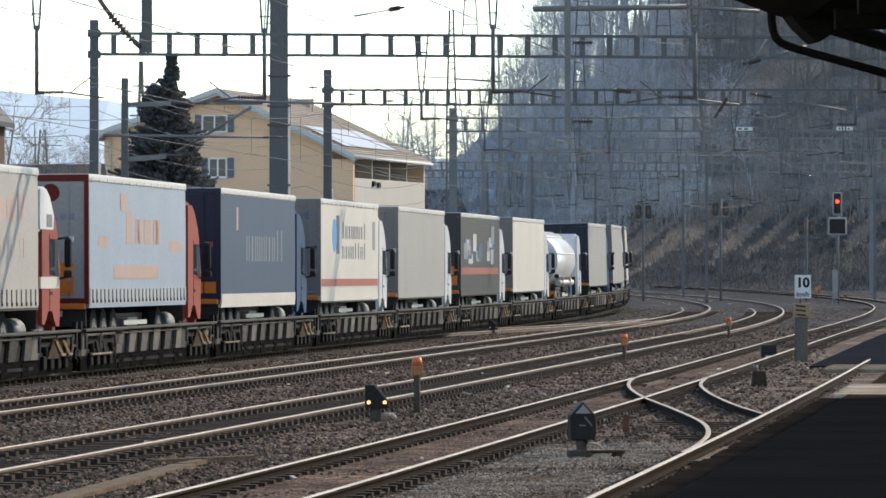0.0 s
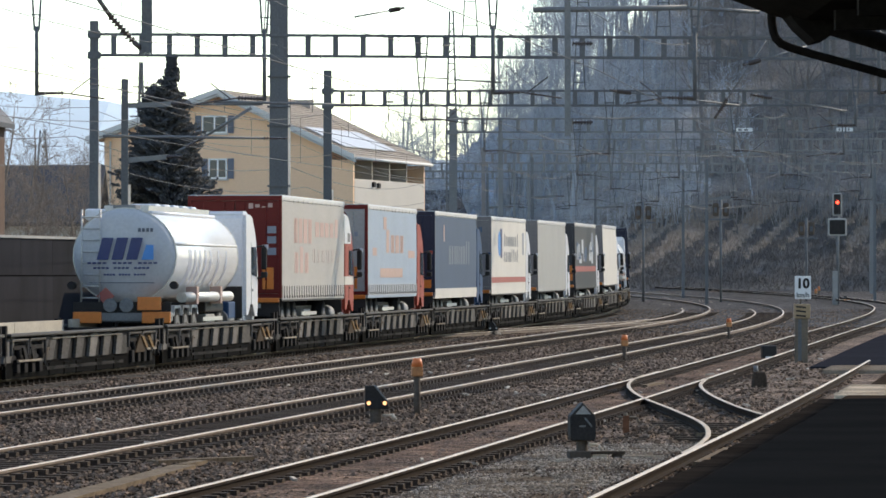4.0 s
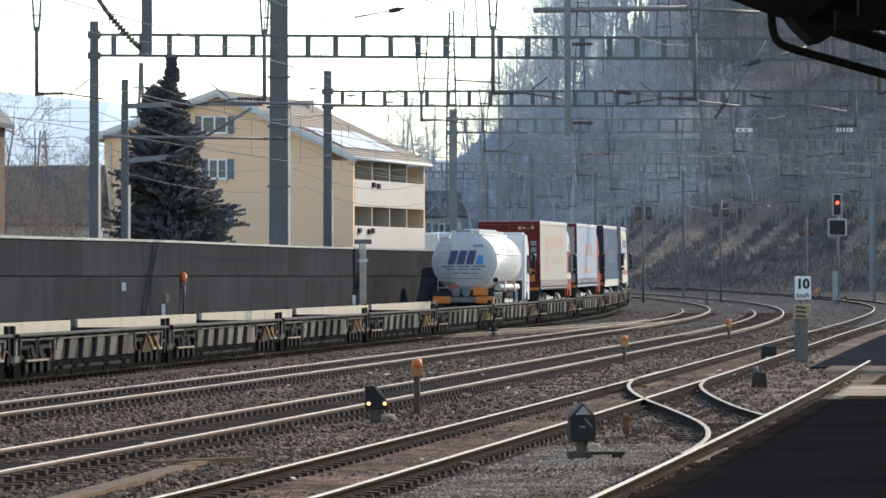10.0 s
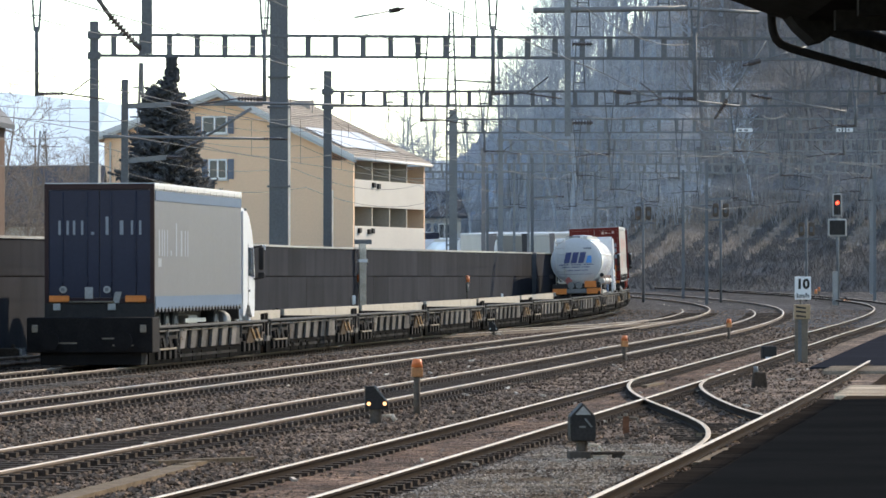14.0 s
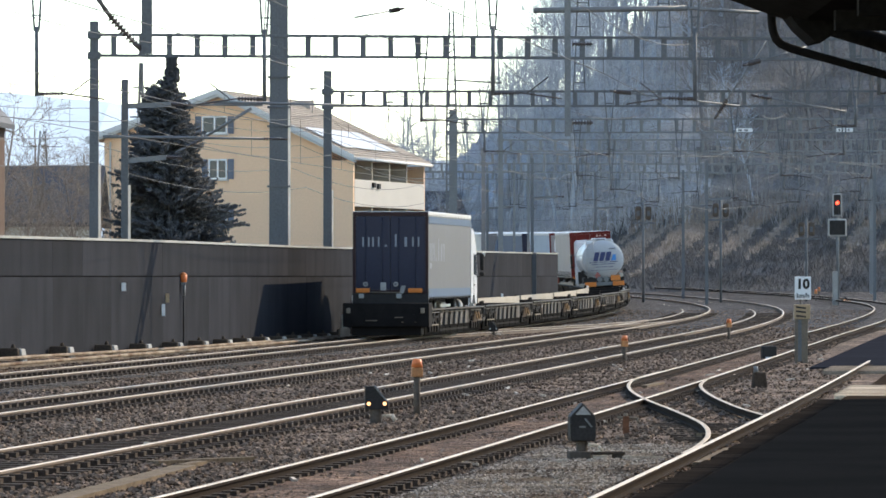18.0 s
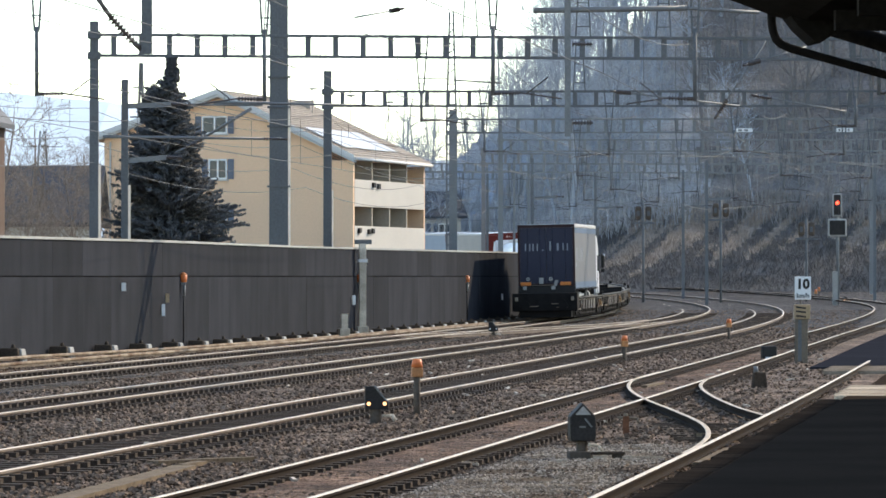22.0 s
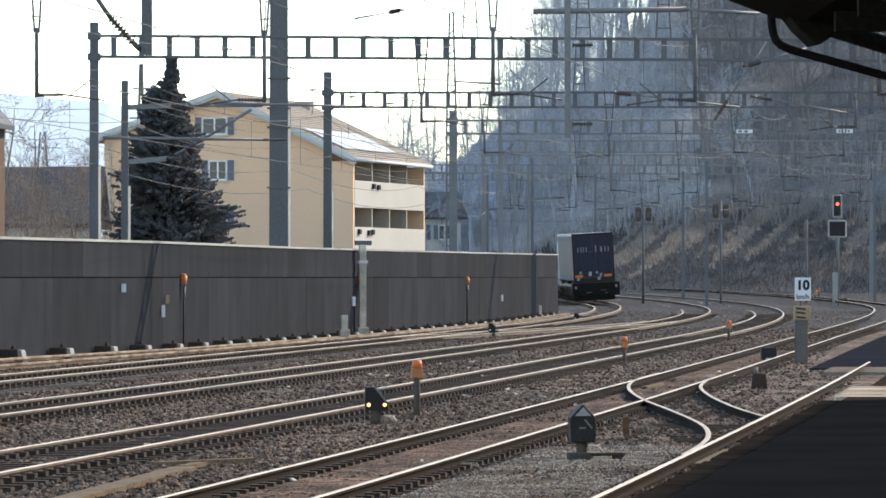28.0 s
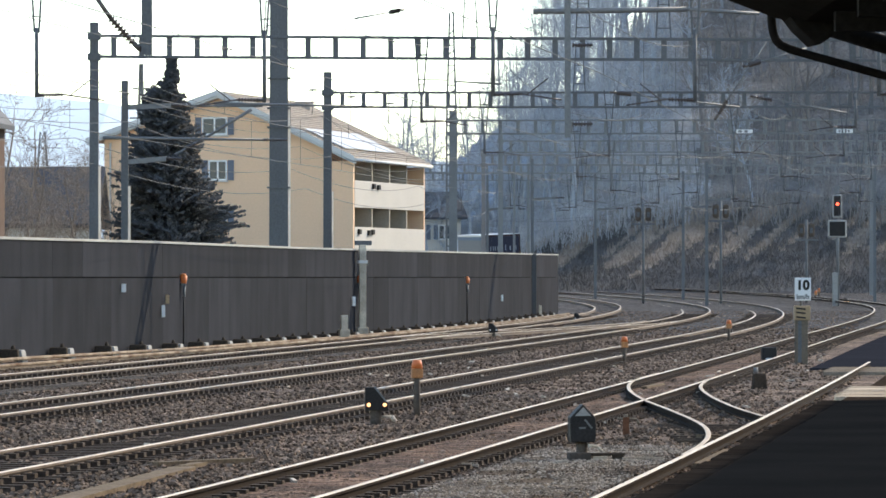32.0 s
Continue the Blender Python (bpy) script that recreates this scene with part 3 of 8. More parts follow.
dwarf_signal(6.5, 246, -0.15, 0.9, False, "dark dwarf signal between the tracks")


def point_lantern(x, y, z):
    t = thing("point_lantern", "black point lantern with a grey arrow face on a stand", "point signal", pose(x, y, z, 0, 0, 6))
    bm = bm_new()
    prism(bm, [(-0.15, 0.24), (0.15, 0.24), (0.16, 0.3), (0.16, 0.55), (0.0, 0.72), (-0.16, 0.55), (-0.16, 0.3)], "y", -0.14, 0.14)
    bmesh.ops.bevel(bm, geom=list(bm.edges), offset=0.012, segments=1, affect="EDGES")
    part("housing", bm, M_BLACK, t)
    bm = bm_new()
    prism(bm, [(-0.1, 0.57), (0.1, 0.57), (0.0, 0.68)], "y", -0.15, -0.135)
    part("arrow_face", bm, M_CONC2, t, "pale triangular face")
    bm = bm_new()
    prism(bm, [(0.01, 0.52), (0.03, 0.53), (0.12, 0.42), (0.1, 0.41)], "y", -0.15, -0.135)
    box(bm, -0.05, 0.03, -0.15, -0.135, 0.41, 0.43)
    part("marking", bm, M_STEEL, t)
    bm = bm_new()
    rod(bm, (0, 0, -0.1), (0, 0, 0.26), 0.07, n=10)
    part("stand", bm, M_POST, t)
    bm = bm_new()
    box(bm, -0.17, 0.1, -0.16, 0.16, -0.12, 0.11, bev=0.015)
    part("foot_casting", bm, M_POST, t)
    bm = bm_new()
    box(bm, 0.1, 0.54, -0.08, 0.1, 0.07, 0.105, bev=0.008)
    part("cover_plate", bm, M_BRACKET, t)
    bm = bm_new()
    prism(bm, [(0.12, -0.1), (0.36, -0.1), (0.33, 0.02), (0.3, 0.065), (0.12, 0.065)], "y", -0.13, 0.08)
    part("point_motor", bm, M_PLANK, t, "sandy worn box")
    bm = bm_new()
    box(bm, 0.39, 0.52, -0.07, 0.09, -0.12, 0.07)
    part("rod_guide", bm, M_BRACKET, t)
    bm = bm_new()
    rod(bm, (0.07, -0.08, 0.2), (0.2, -0.08, 0.18), 0.02)
    rod(bm, (0.2, -0.08, 0.18), (0.25, -0.08, 0.12), 0.02)
    part("cable_elbow", bm, M_POSTW, t, "white cable elbow")
    bm = bm_new()
    bar(bm, (0.5, -0.05, 0.035), (1.02, -0.1, 0.035), 0.05, 0.03)
    part("throw_rod", bm, M_PLANK, t, "pale worn throw rod")
    return t


point_lantern(1.735, 63.6, -0.15)
t = thing("stake", "rusty short stake with a white cable elbow", "post", pose(2.68, 74.5, -0.2))
bm = bm_new()
box(bm, -0.045, 0.045, -0.04, 0.04, -0.1, 0.3)
part("stake_body", bm, M_RUST, t)
bm = bm_new()
rod(bm, (-0.12, 0, 0.28), (0.16, 0, 0.27), 0.018)
rod(bm, (0.16, 0, 0.27), (0.19, 0, 0.2), 0.02)
rod(bm, (0, 0, 0.25), (0, 0, 0.34), 0.03)
part("cable_elbow", bm, M_FOOT, t)
t = thing("junction_box", "dark squat track junction box among stones", "junction box", pose(6.5, 104.5, -0.2, 0, 0, 10))
bm = bm_new()
box(bm, -0.17, 0.17, -0.15, 0.15, -0.1, 0.38, bev=0.04, top=(0.05, 0.04))
part("box_body", bm, M_SLEEPER, t)
bm = bm_new()
rod(bm, (-0.1, -0.1, 0.38), (-0.1, -0.1, 0.5), 0.05)
part("cable_gland", bm, M_STEEL, t)
bm = bm_new()
rod(bm, (0.15, -0.1, -0.02), (0.5, -0.3, 0.0), 0.03)
part("cable", bm, M_STEEL, t)
t = thing("junction_box", "low black cabinet beside the speed sign", "junction box", pose(9.0, 140.5, -0.2, 0, 0, 7))
bm = bm_new()
box(bm, -0.2, 0.2, -0.15, 0.15, -0.1, 0.42, bev=0.03)
part("box_body", bm, M_BLACK, t)
bm = bm_new()
box(bm, -0.12, 0.12, -0.165, -0.145, 0.05, 0.12)
part("label_plate", bm, M_WHITE, t)


def speed_sign(x, y, z):
    t = thing("speed_sign", "white speed board on a concrete post with striped ochre box", "sign", pose(x, y, z, 0, 0, 4))
    bm = bm_new()
    box(bm, -0.18, 0.14, -0.12, 0.12, -0.1, 1.22, bev=0.01)
    part("concrete_post", bm, mat("stained_concrete", (0.185, 0.15, 0.112), 0.9, 0, 0.3, 1.5, 25, 0.2), t, "weathered concrete post")
    # Proud dark strip stands for the shade in the post's recess.
    bm = bm_new()
    box(bm, -0.12, -0.03, -0.135, -0.11, 0.1, 1.2)
    part("recess_shade_strip", bm, M_MAST, t)
    bm = bm_new()
    box(bm, -0.21, 0.2, -0.17, 0.12, 1.22, 1.6, bev=0.015)
    part("box_body", bm, M_OCHRE, t, "ochre box")
    bm = bm_new()
    for zz in (1.28, 1.4, 1.51):
        prism(bm, [(-0.18, zz), (0.08, zz - 0.03), (0.08, zz + 0.015), (-0.18, zz + 0.045)], "y", -0.182, -0.168)
    part("black_stripe", bm, M_BLACK, t)
    bm = bm_new()
    rod(bm, (-0.03, 0.05, 1.6), (-0.03, 0.05, 2.3), 0.03)
    part("sign_tube", bm, M_STEEL, t)
    bm = bm_new()
    box(bm, -0.19, 0.24, 0.0, 0.02, 1.73, 2.34, bev=0.01)
    b = part("board", bm, M_WHITE, t, "white board lettered 10 km/h")
    text_on(b, "10", 0.35, pose(0.025, -0.004, 2.13, 90), M_BLACK)
    text_on(b, "km/h", 0.17, pose(0.025, -0.004, 1.83, 90), M_STEEL)
    return t


speed_sign(9.5, 134.6, -0.2)


def main_signal(x, y, z):
    t = thing("main_signal", "tall colour-light signal showing red over a grey board", "signal", pose(x, y, z, 0, 0, 3))
    k = y / 9000
    bm = bm_new()
    rod(bm, (0.05, 0.1, -0.3), (0.05, 0.1, 212 * k), 0.1, n=12)
    part("pole", bm, M_STEEL, t)
    bm = bm_new()
    box(bm, -0.28, 0.06, 0.0, 0.2, 0, 62 * k, bev=0.02)
    part("equipment_case", bm, M_CONC2, t, "beige equipment case")
    bm = bm_new()
    box(bm, -6.6 * k, 6.6 * k, -0.12, 0.08, 161 * k, 198 * k, bev=0.07)
    part("lamp_head", bm, M_BLACK, t)
    bm = bm_new()
    rod(bm, (0, -0.2, 183 * k), (0, -0.12, 183 * k), 2.9 * k, n=16)
    part("red_lamp", bm, M_LAMPR, t, "glowing red lamp")
    bm = bm_new()
    box(bm, -8.4 * k, 8.4 * k, -0.09, 0.09, 158.5 * k, 200 * k, bev=0.085)
    part("backboard", bm, M_CONC2, t)
    bm = bm_new()
    box(bm, -17 * k, 17 * k, -0.12, 0.06, 123.5 * k, 155 * k, bev=0.085)
    part("board_frame", bm, M_CONC2, t, "pale edged board")
    bm = bm_new()
    box(bm, -14.4 * k, 14.4 * k, -0.15, 0.0, 126 * k, 152.5 * k, bev=0.07)
    part("board", bm, M_BLACK, t)
    bm = bm_new()
    box(bm, -0.16, 0.2, 0.02, 0.2, 201 * k, 214 * k, bev=0.02)
    part("cap_box", bm, M_STEEL, t)
    return t


main_signal(24.8, 320, 0.25)


def signal_back(x, y, z, h):
    """A far signal seen from behind: two hooded heads side by side on a thin pole."""
    t = thing("signal", "far grey signal seen from behind, two hooded heads", "signal", pose(x, y, z, 0, 0, -6), group="signals seen from behind")
    bm = bm_new()
    rod(bm, (0, 0, -0.3), (0, 0, h), 0.08, n=8)
    part("pole", bm, M_FARMAST, t)
    for sx in (-0.42, 0.42):
        bm = bm_new()
        box(bm, sx * 0.8 - 0.2, sx * 0.8 + 0.2, -0.12, 0.12, h - 1.15, h - 0.25, bev=0.12)
        part("signal_head", bm, M_POST, t, "grey-brown signal head")
        bm = bm_new()
        box(bm, sx * 0.8 - 0.1, sx * 0.8 + 0.1, -0.2, -0.11, h - 0.9, h - 0.55, bev=0.03)
        part("rear_hatch", bm, M_MAST, t)
    bm = bm_new()
    box(bm, -0.75, 0.75, -0.1, 0.25, h - 1.4, h - 1.3)
    part("footboard", bm, M_FARMAST, t)
    return t


signal_back(13.2, 335, 0.6, 6.4)
signal_back(18.3, 335, 0.6, 6.6)
signal_back(24.3, 340, 0.6, 5.4)

# ---- the wall's foot: trough, blocks, posts and lamps ----
def offset_run(off, step):
    run = smooth_run(WALL[1:], step)
    out = []
    for i, p in enumerate(run):
        d = (run[min(i + 1, len(run) - 1)] - run[max(i - 1, 0)]).normalized()
        out.append((p + Vector((d.y, -d.x, 0)) * off, math.degrees(math.atan2(d.y, d.x))))
    return out


def foot_up(y):
    """The ground along the wall foot lies higher at the near end."""
    return float(np.interp(y, [110, 130, 152, 185], [0.3, 0.25, 0.1, 0.0]))


def wall_foot():
    tr = thing("cable_trough", "pale concrete cable trough along the wall foot", "cable trough", kind="structure")
    bm = bm_new()
    box(bm, 0.02, 0.98, -0.2, 0.2, -0.3, -0.03)
    me = mesh_of("trough_lid", bm, M_TROUGH)
    for p, a in offset_run(1.05, 1.0):
        if 120 < p.y < 276:
            ob = part("trough_lid", me, None, tr)
            ob.matrix_basis = pose(p.x, p.y, ground_z(p.y) + 0.06 + 0.47 * foot_up(p.y), 0, 0, a)
    bm = bm_new()
    box(bm, -0.14, 0.3, -0.26, 0.2, -0.24, 0.04, bev=0.025, top=(0.02, 0.05))
    me_b = mesh_of("block", bm, M_CONC2)
    bm = bm_new()
    box(bm, -0.3, -0.12, -0.2, 0.22, -0.24, 0.06, bev=0.03, top=(0.02, 0.03))
    rod(bm, (-0.14, -0.05, 0.03), (-0.14, -0.05, 0.13), 0.055, 0.03, n=8)
    me_c = mesh_of("dark_bracket", bm, M_BRACKET)
    spots = [124.3, 129.8, 136.2, 142.6, 148.1, 153.5, 158.3, 163.0, 167.1, 170.9] + [174.6 + 3.6 * i for i in range(27)]
    run = offset_run(0.4, 0.25)
    for y in spots:
        p, a = min(run, key=lambda e: abs(e[0].y - y))
        t = thing("pipe_support", "pale concrete block with a dark bracket at the wall foot", "concrete block", pose(p.x, p.y, ground_z(p.y) + 0.15 + foot_up(p.y), 0, 0, a) @ Matrix.Scale(1.3, 4), group="blocks at the wall foot")
        part("block", me_b, None, t)
        part("bracket", me_c, None, t)
    rails = thing("pipe_run", "pale pipes laid along the wall foot", "pipe", kind="structure")
    for off in (0.75, 1.45):
        bm = bm_new()
        run = offset_run(off, 3.0)
        for (p, _), (q, _) in zip(run, run[1:]):
            rod(bm, (p.x, p.y, ground_z(p.y) + 0.09 + (1 - off / 1.9) * foot_up(p.y)), (q.x, q.y, ground_z(q.y) + 0.09 + (1 - off / 1.9) * foot_up(q.y)), 0.05, n=6, cap=False)
        part("pipe", bm, M_PIPE, rails)


wall_foot()
t = thing("wall_verge", "low gravel verge along the wall foot", "verge", kind="structure")
bm = bm_new()
for (p, _), (q, _), (p2, _), (q2, _) in zip(offset_run(0.0, 3.0), offset_run(0.0, 3.0)[1:], offset_run(1.9, 3.0), offset_run(1.9, 3.0)[1:]):
    if p.y < 190:
        f = [bm.verts.new((v.x, v.y, ground_z(v.y) + e * foot_up(v.y) + (0.03 if e else -0.1))) for v, e in ((p, 1), (q, 1), (q2, 0), (p2, 0))]
        bm.faces.new(f)
part("verge_bank", bm, M_BALLAST, t)


def wall_x(y):
    pts = [(p[1], p[0]) for p in WALL]
    return float(np.interp(y, [a for a, _ in pts], [b for _, b in pts]))


def wall_lamp(y, z, plate=True):
    x = wall_x(y) + 0.16
    t = thing("wall_lamp", "orange lamp with grey fitting on a cable down the wall", "wall lamp", pose(x, y - 0.1, z) @ Matrix.Scale(0.95, 4), group="lamps on the wall")
    k = y / 9000
    bm = bm_new()
    rod(bm, (0, 0, -0.02), (0, 0, 0.22), 0.1, 0.12, n=14)
    rod(bm, (0, 0, 0.22), (0, 0, 0.3), 0.12, 0.05, n=14)
    part("lamp_cover", bm, M_ORANGE, t, "orange cover")
    bm = bm_new()
    box(bm, -0.07, 0.07, -0.08, 0.08, -0.12, -0.02)
    rod(bm, (0.02, -0.02, -0.45), (0.02, -0.02, -0.12), 0.05)
    part("fitting", bm, M_STEEL, t)
    bm = bm_new()
    rod(bm, (0.0, 0.06, -z / 0.95 + 0.1), (0.0, 0.06, -0.1), 0.028)
    part("cable", bm, M_BLACK, t)
    return t


wall_lamp(157.1, 1.98)
wall_lamp(196.5, 1.95)
wall_lamp(229.8, 1.9)

def wall_plate(y, z, h, w, label, m):
    t = thing("wall_plate", label, "plate", pose(wall_x(y) + 0.16, y - 0.1, z, 0, 0, 20))
    bm = bm_new()
    box(bm, -w / 2, w / 2, -0.02, 0.02, 0, h, bev=0.006)
    part("plate", bm, m, t)


wall_plate(146.9, 1.72, 0.24, 0.13, "small white plate on the concrete wall", M_WHITE)
wall_plate(154.2, 1.35, 0.27, 0.11, "small yellow plate on the concrete wall", M_OCHRE)
wall_plate(153.5, 0.95, 0.36, 0.1, "small white upright plate on the wall", M_WHITE)
wall_plate(194.9, 1.05, 0.36, 0.13, "small white upright plate on the wall", M_WHITE)
wall_plate(245, 1.0, 0.3, 0.1, "small white upright plate on the wall", M_WHITE)


def wall_post(y, off, h, w, label, cap=False):
    x = wall_x(y) + off
    t = thing("post", label, "post", pose(x, y, 0, 0, 0, 8))
    bm = bm_new()
    box(bm, -w / 2, w / 2, -w / 2, w / 2, -0.3, h, bev=0.01)
    part("shaft", bm, M_POSTW, t)
    bm = bm_new()
    box(bm, -w * 0.8, w * 0.8, -w * 0.8, w * 0.8, -0.3, 0.22, bev=0.02)
    part("foot", bm, M_POSTW, t)
    if cap:
        bm = bm_new()
        box(bm, -0.3, 0.34, -0.1, 0.1, h - 0.02, h + 0.16)
        part("head_plate", bm, M_MAST, t)
        bm = bm_new()
        box(bm, -w * 0.7, w * 0.7, -w * 0.6, w * 0.6, h - 0.72, h - 0.6)
        part("white_band", bm, M_WHITE, t)
    return t


wall_post(195.9, 0.35, 3.4, 0.26, "tall concrete post against the wall with white band", True)
wall_post(187.4, 0.9, 0.75, 0.24, "short white concrete post at the wall foot")
wall_post(262, 0.5, 0.7, 0.12, "short white post at the wall foot")
t = thing("wall_pilaster", "dark vertical channel in the wall", "pilaster")
bm = bm_new()
box(bm, wall_x(262) - 0.05, wall_x(262) + 0.28, 261.6, 262.4, -0.3, 3.36)
part("channel", bm, M_MAST, t)
bm = bm_new()
box(bm, wall_x(262) - 0.2, wall_x(262) - 0.05, 261.5, 262.0, -0.3, 3.36)
part("edge_post", bm, M_CONC2, t)

# ---- platform, planks, far path, canopy and an unseen shading wall ----
def strip(name, label, category, s0, s1, l0, l1, z0, z1, m, kind="structure", step=4.0):
    bm = bm_new()
    n = max(1, int((s1 - s0) / step))
    rows = []
    for i in range(n + 1):
        s = s0 + (s1 - s0) * i / n
        a, b = line(s, l0), line(s, l1)
        rows.append([bm.verts.new((p.x, p.y, z)) for p, z in ((a, z0), (a, z1), (b, z1), (b, z0))])
    for a, b in zip(rows, rows[1:]):
        for i in range(4):
            bm.faces.new((a[i], a[(i + 1) % 4], b[(i + 1) % 4], b[i]))
    bm.faces.new(rows[0])
    bm.faces.new(rows[-1][::-1])
    return thing(name, label, category, kind=kind, bm=bm, material=m)


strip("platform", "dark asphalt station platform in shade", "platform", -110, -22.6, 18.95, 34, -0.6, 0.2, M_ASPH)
t = thing("platform_kerb", "dark grey kerb stones with the platform's shade in their colour", "kerb", kind="structure")
bm = bm_new()
box(bm, -0.16, 0.16, 0.01, 0.99, -0.5, 0.203, bev=0.015)
me = mesh_of("kerb_stone", bm, M_KERBST)
for i in range(85):
    s = -110 + i
    p = line(s, 18.8 + 0.02 * math.sin(i * 2.3))
    ob = part("kerb_stone", me, None, t)
    ob.matrix_basis = pose(p.x, p.y, 0.004 * math.sin(i * 1.7), 0, 0, heading(s))
t = thing("plank_crossing", "sunlit weathered plank deck at the platform end", "plank crossing", kind="structure")
bm = bm_new()
box(bm, 0, 7.5, 0.008, 0.262, -0.1, 0.0, bev=0.008)
me = mesh_of("plank", bm, M_PLANK)
for i in range(29):
    s = -22.5 + 0.27 * i
    p = line(s, 18.75 + 0.05 * math.sin(i * 2.7))
    ob = part("plank", me, None, t)
    ob.matrix_basis = pose(p.x, p.y, 0.2 + 0.006 * math.sin(i * 1.9), 0, 0, -3)
bm = bm_new()
box(bm, 0, 2.6, 0.008, 0.262, -0.1, 0.0, bev=0.008)
me = mesh_of("plank", bm, M_GREYPLANK)
for i in range(22):
    s = 13.5 + 0.27 * i
    p = line(s, 17.1 + 0.05 * math.sin(i * 2.7))
    ob = part("plank", me, None, t)
    ob.matrix_basis = pose(p.x, p.y, -0.06 + 0.006 * math.sin(i * 1.9), 0, 0, -3)
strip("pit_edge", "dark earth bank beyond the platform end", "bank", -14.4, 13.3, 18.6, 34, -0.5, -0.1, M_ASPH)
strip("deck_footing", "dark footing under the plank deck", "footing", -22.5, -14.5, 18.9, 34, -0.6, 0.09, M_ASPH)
strip("far_path", "blue-grey asphalt path beside the siding", "path", 20, 190, 16.5, 34, -0.5, -0.1, M_ASPH2)


def gravel_pad():
    """A trodden patch with a ragged outline."""
    bm = bm_new()
    nu, nv = 180, 40
    g = []
    for i in range(nu + 1):
        row = []
        for j in range(nv + 1):
            s_, l_ = -61 + 26 * i / nu, 15.3 + 2.3 * j / nv
            p = line(s_, l_)
            e = min(i / 18, (nu - i) / 36, j / 8, (nv - j) / 8, 1.0) + 0.8 * noise.noise(Vector((s_ * 0.5, l_ * 1.6, 2)))
            row.append(bm.verts.new((p.x, p.y, -0.17 + 0.045 * max(-0.4, min(1, e)) + 0.012 * noise.noise(Vector((s_ * 3, l_ * 3, 0))) + 0.006 * noise.noise(Vector((s_ * 11, l_ * 11, 4))))))
        g.append(row)
    for a, b in zip(g, g[1:]):
        for j in range(nv):
            bm.faces.new((a[j], a[j + 1], b[j + 1], b[j])).smooth = True
    thing("gravel_pad", "pale trodden gravel between the rails", "path", kind="structure", bm=bm, material=mat("pale_grit", (0.19, 0.15, 0.11), 0.95, 0, 0.55, 1.4, 22, 0.9, col2=(0.075, 0.06, 0.047), spec=0.0))


gravel_pad()
strip("siding_bed", "rust-brown oily ballast bed of the siding", "track bed", -68, 52, 13.6, 15.2, -0.5, -0.128, ballast_material("rusty_ballast", (0.155, 0.095, 0.062), (0.07, 0.045, 0.032)))


# Dark strip added along the freight track for shade beneath the train.
strip("freight_bed", "dark ballast strip for the shade under the train", "track bed", -100, 95, -1.9, 1.95, -0.5, -0.126, ballast_material("shade_dark_ballast", (0.085, 0.069, 0.055), (0.04, 0.034, 0.029)))


def chips():
    """Pale chips and scraps lying about on the ballast."""
    rnd = random.Random(77)
    bm = bm_new()
    for i in range(48):
        p = line(rnd.uniform(-52, 40), rnd.uniform(5.5, 17.2))
        a, L, w = rnd.uniform(0, 3.1), rnd.uniform(0.04, 0.12), rnd.uniform(0.03, 0.05)
        d = Vector((math.cos(a), math.sin(a), 0)) * L
        bar(bm, (p.x - d.x, p.y - d.y, -0.115), (p.x + d.x, p.y + d.y, -0.095), w, 0.03)
    ob = thing("chips", "pale chips and scraps scattered on the ballast", "debris", kind="stuff", bm=bm, material=M_POSTW)


chips()
t = thing("ground_board", "sandy worn boards laid between the tracks", "board", kind="structure")
for a, b, w in (((-3.92, 50.8), (-3.06, 60.3), 0.28), ((-3.52, 61.7), (-2.41, 63.1), 0.2), ((-3.12, 60.5), (-2.93, 61.75), 0.14), ((4.12, 104.3), (4.62, 107.6), 0.14), ((3.68, 72.6), (3.98, 72.2), 0.18), ((3.74, 71.3), (4.04, 71.0), 0.14), ((3.06, 61.2), (3.72, 66.4), 0.1)):
    bm = bm_new()
    bar(bm, (*a, -0.12), (*b, -0.12), w, 0.06)
    part("board", bm, M_BOARD, t)
# plain block out of view, added to shade the platform
strip("unseen_shade_wall", "plain unseen wall added to shade the platform", "wall", -95, -15.5, 26.6, 33.5, -0.5, 7.7, M_CREAM)


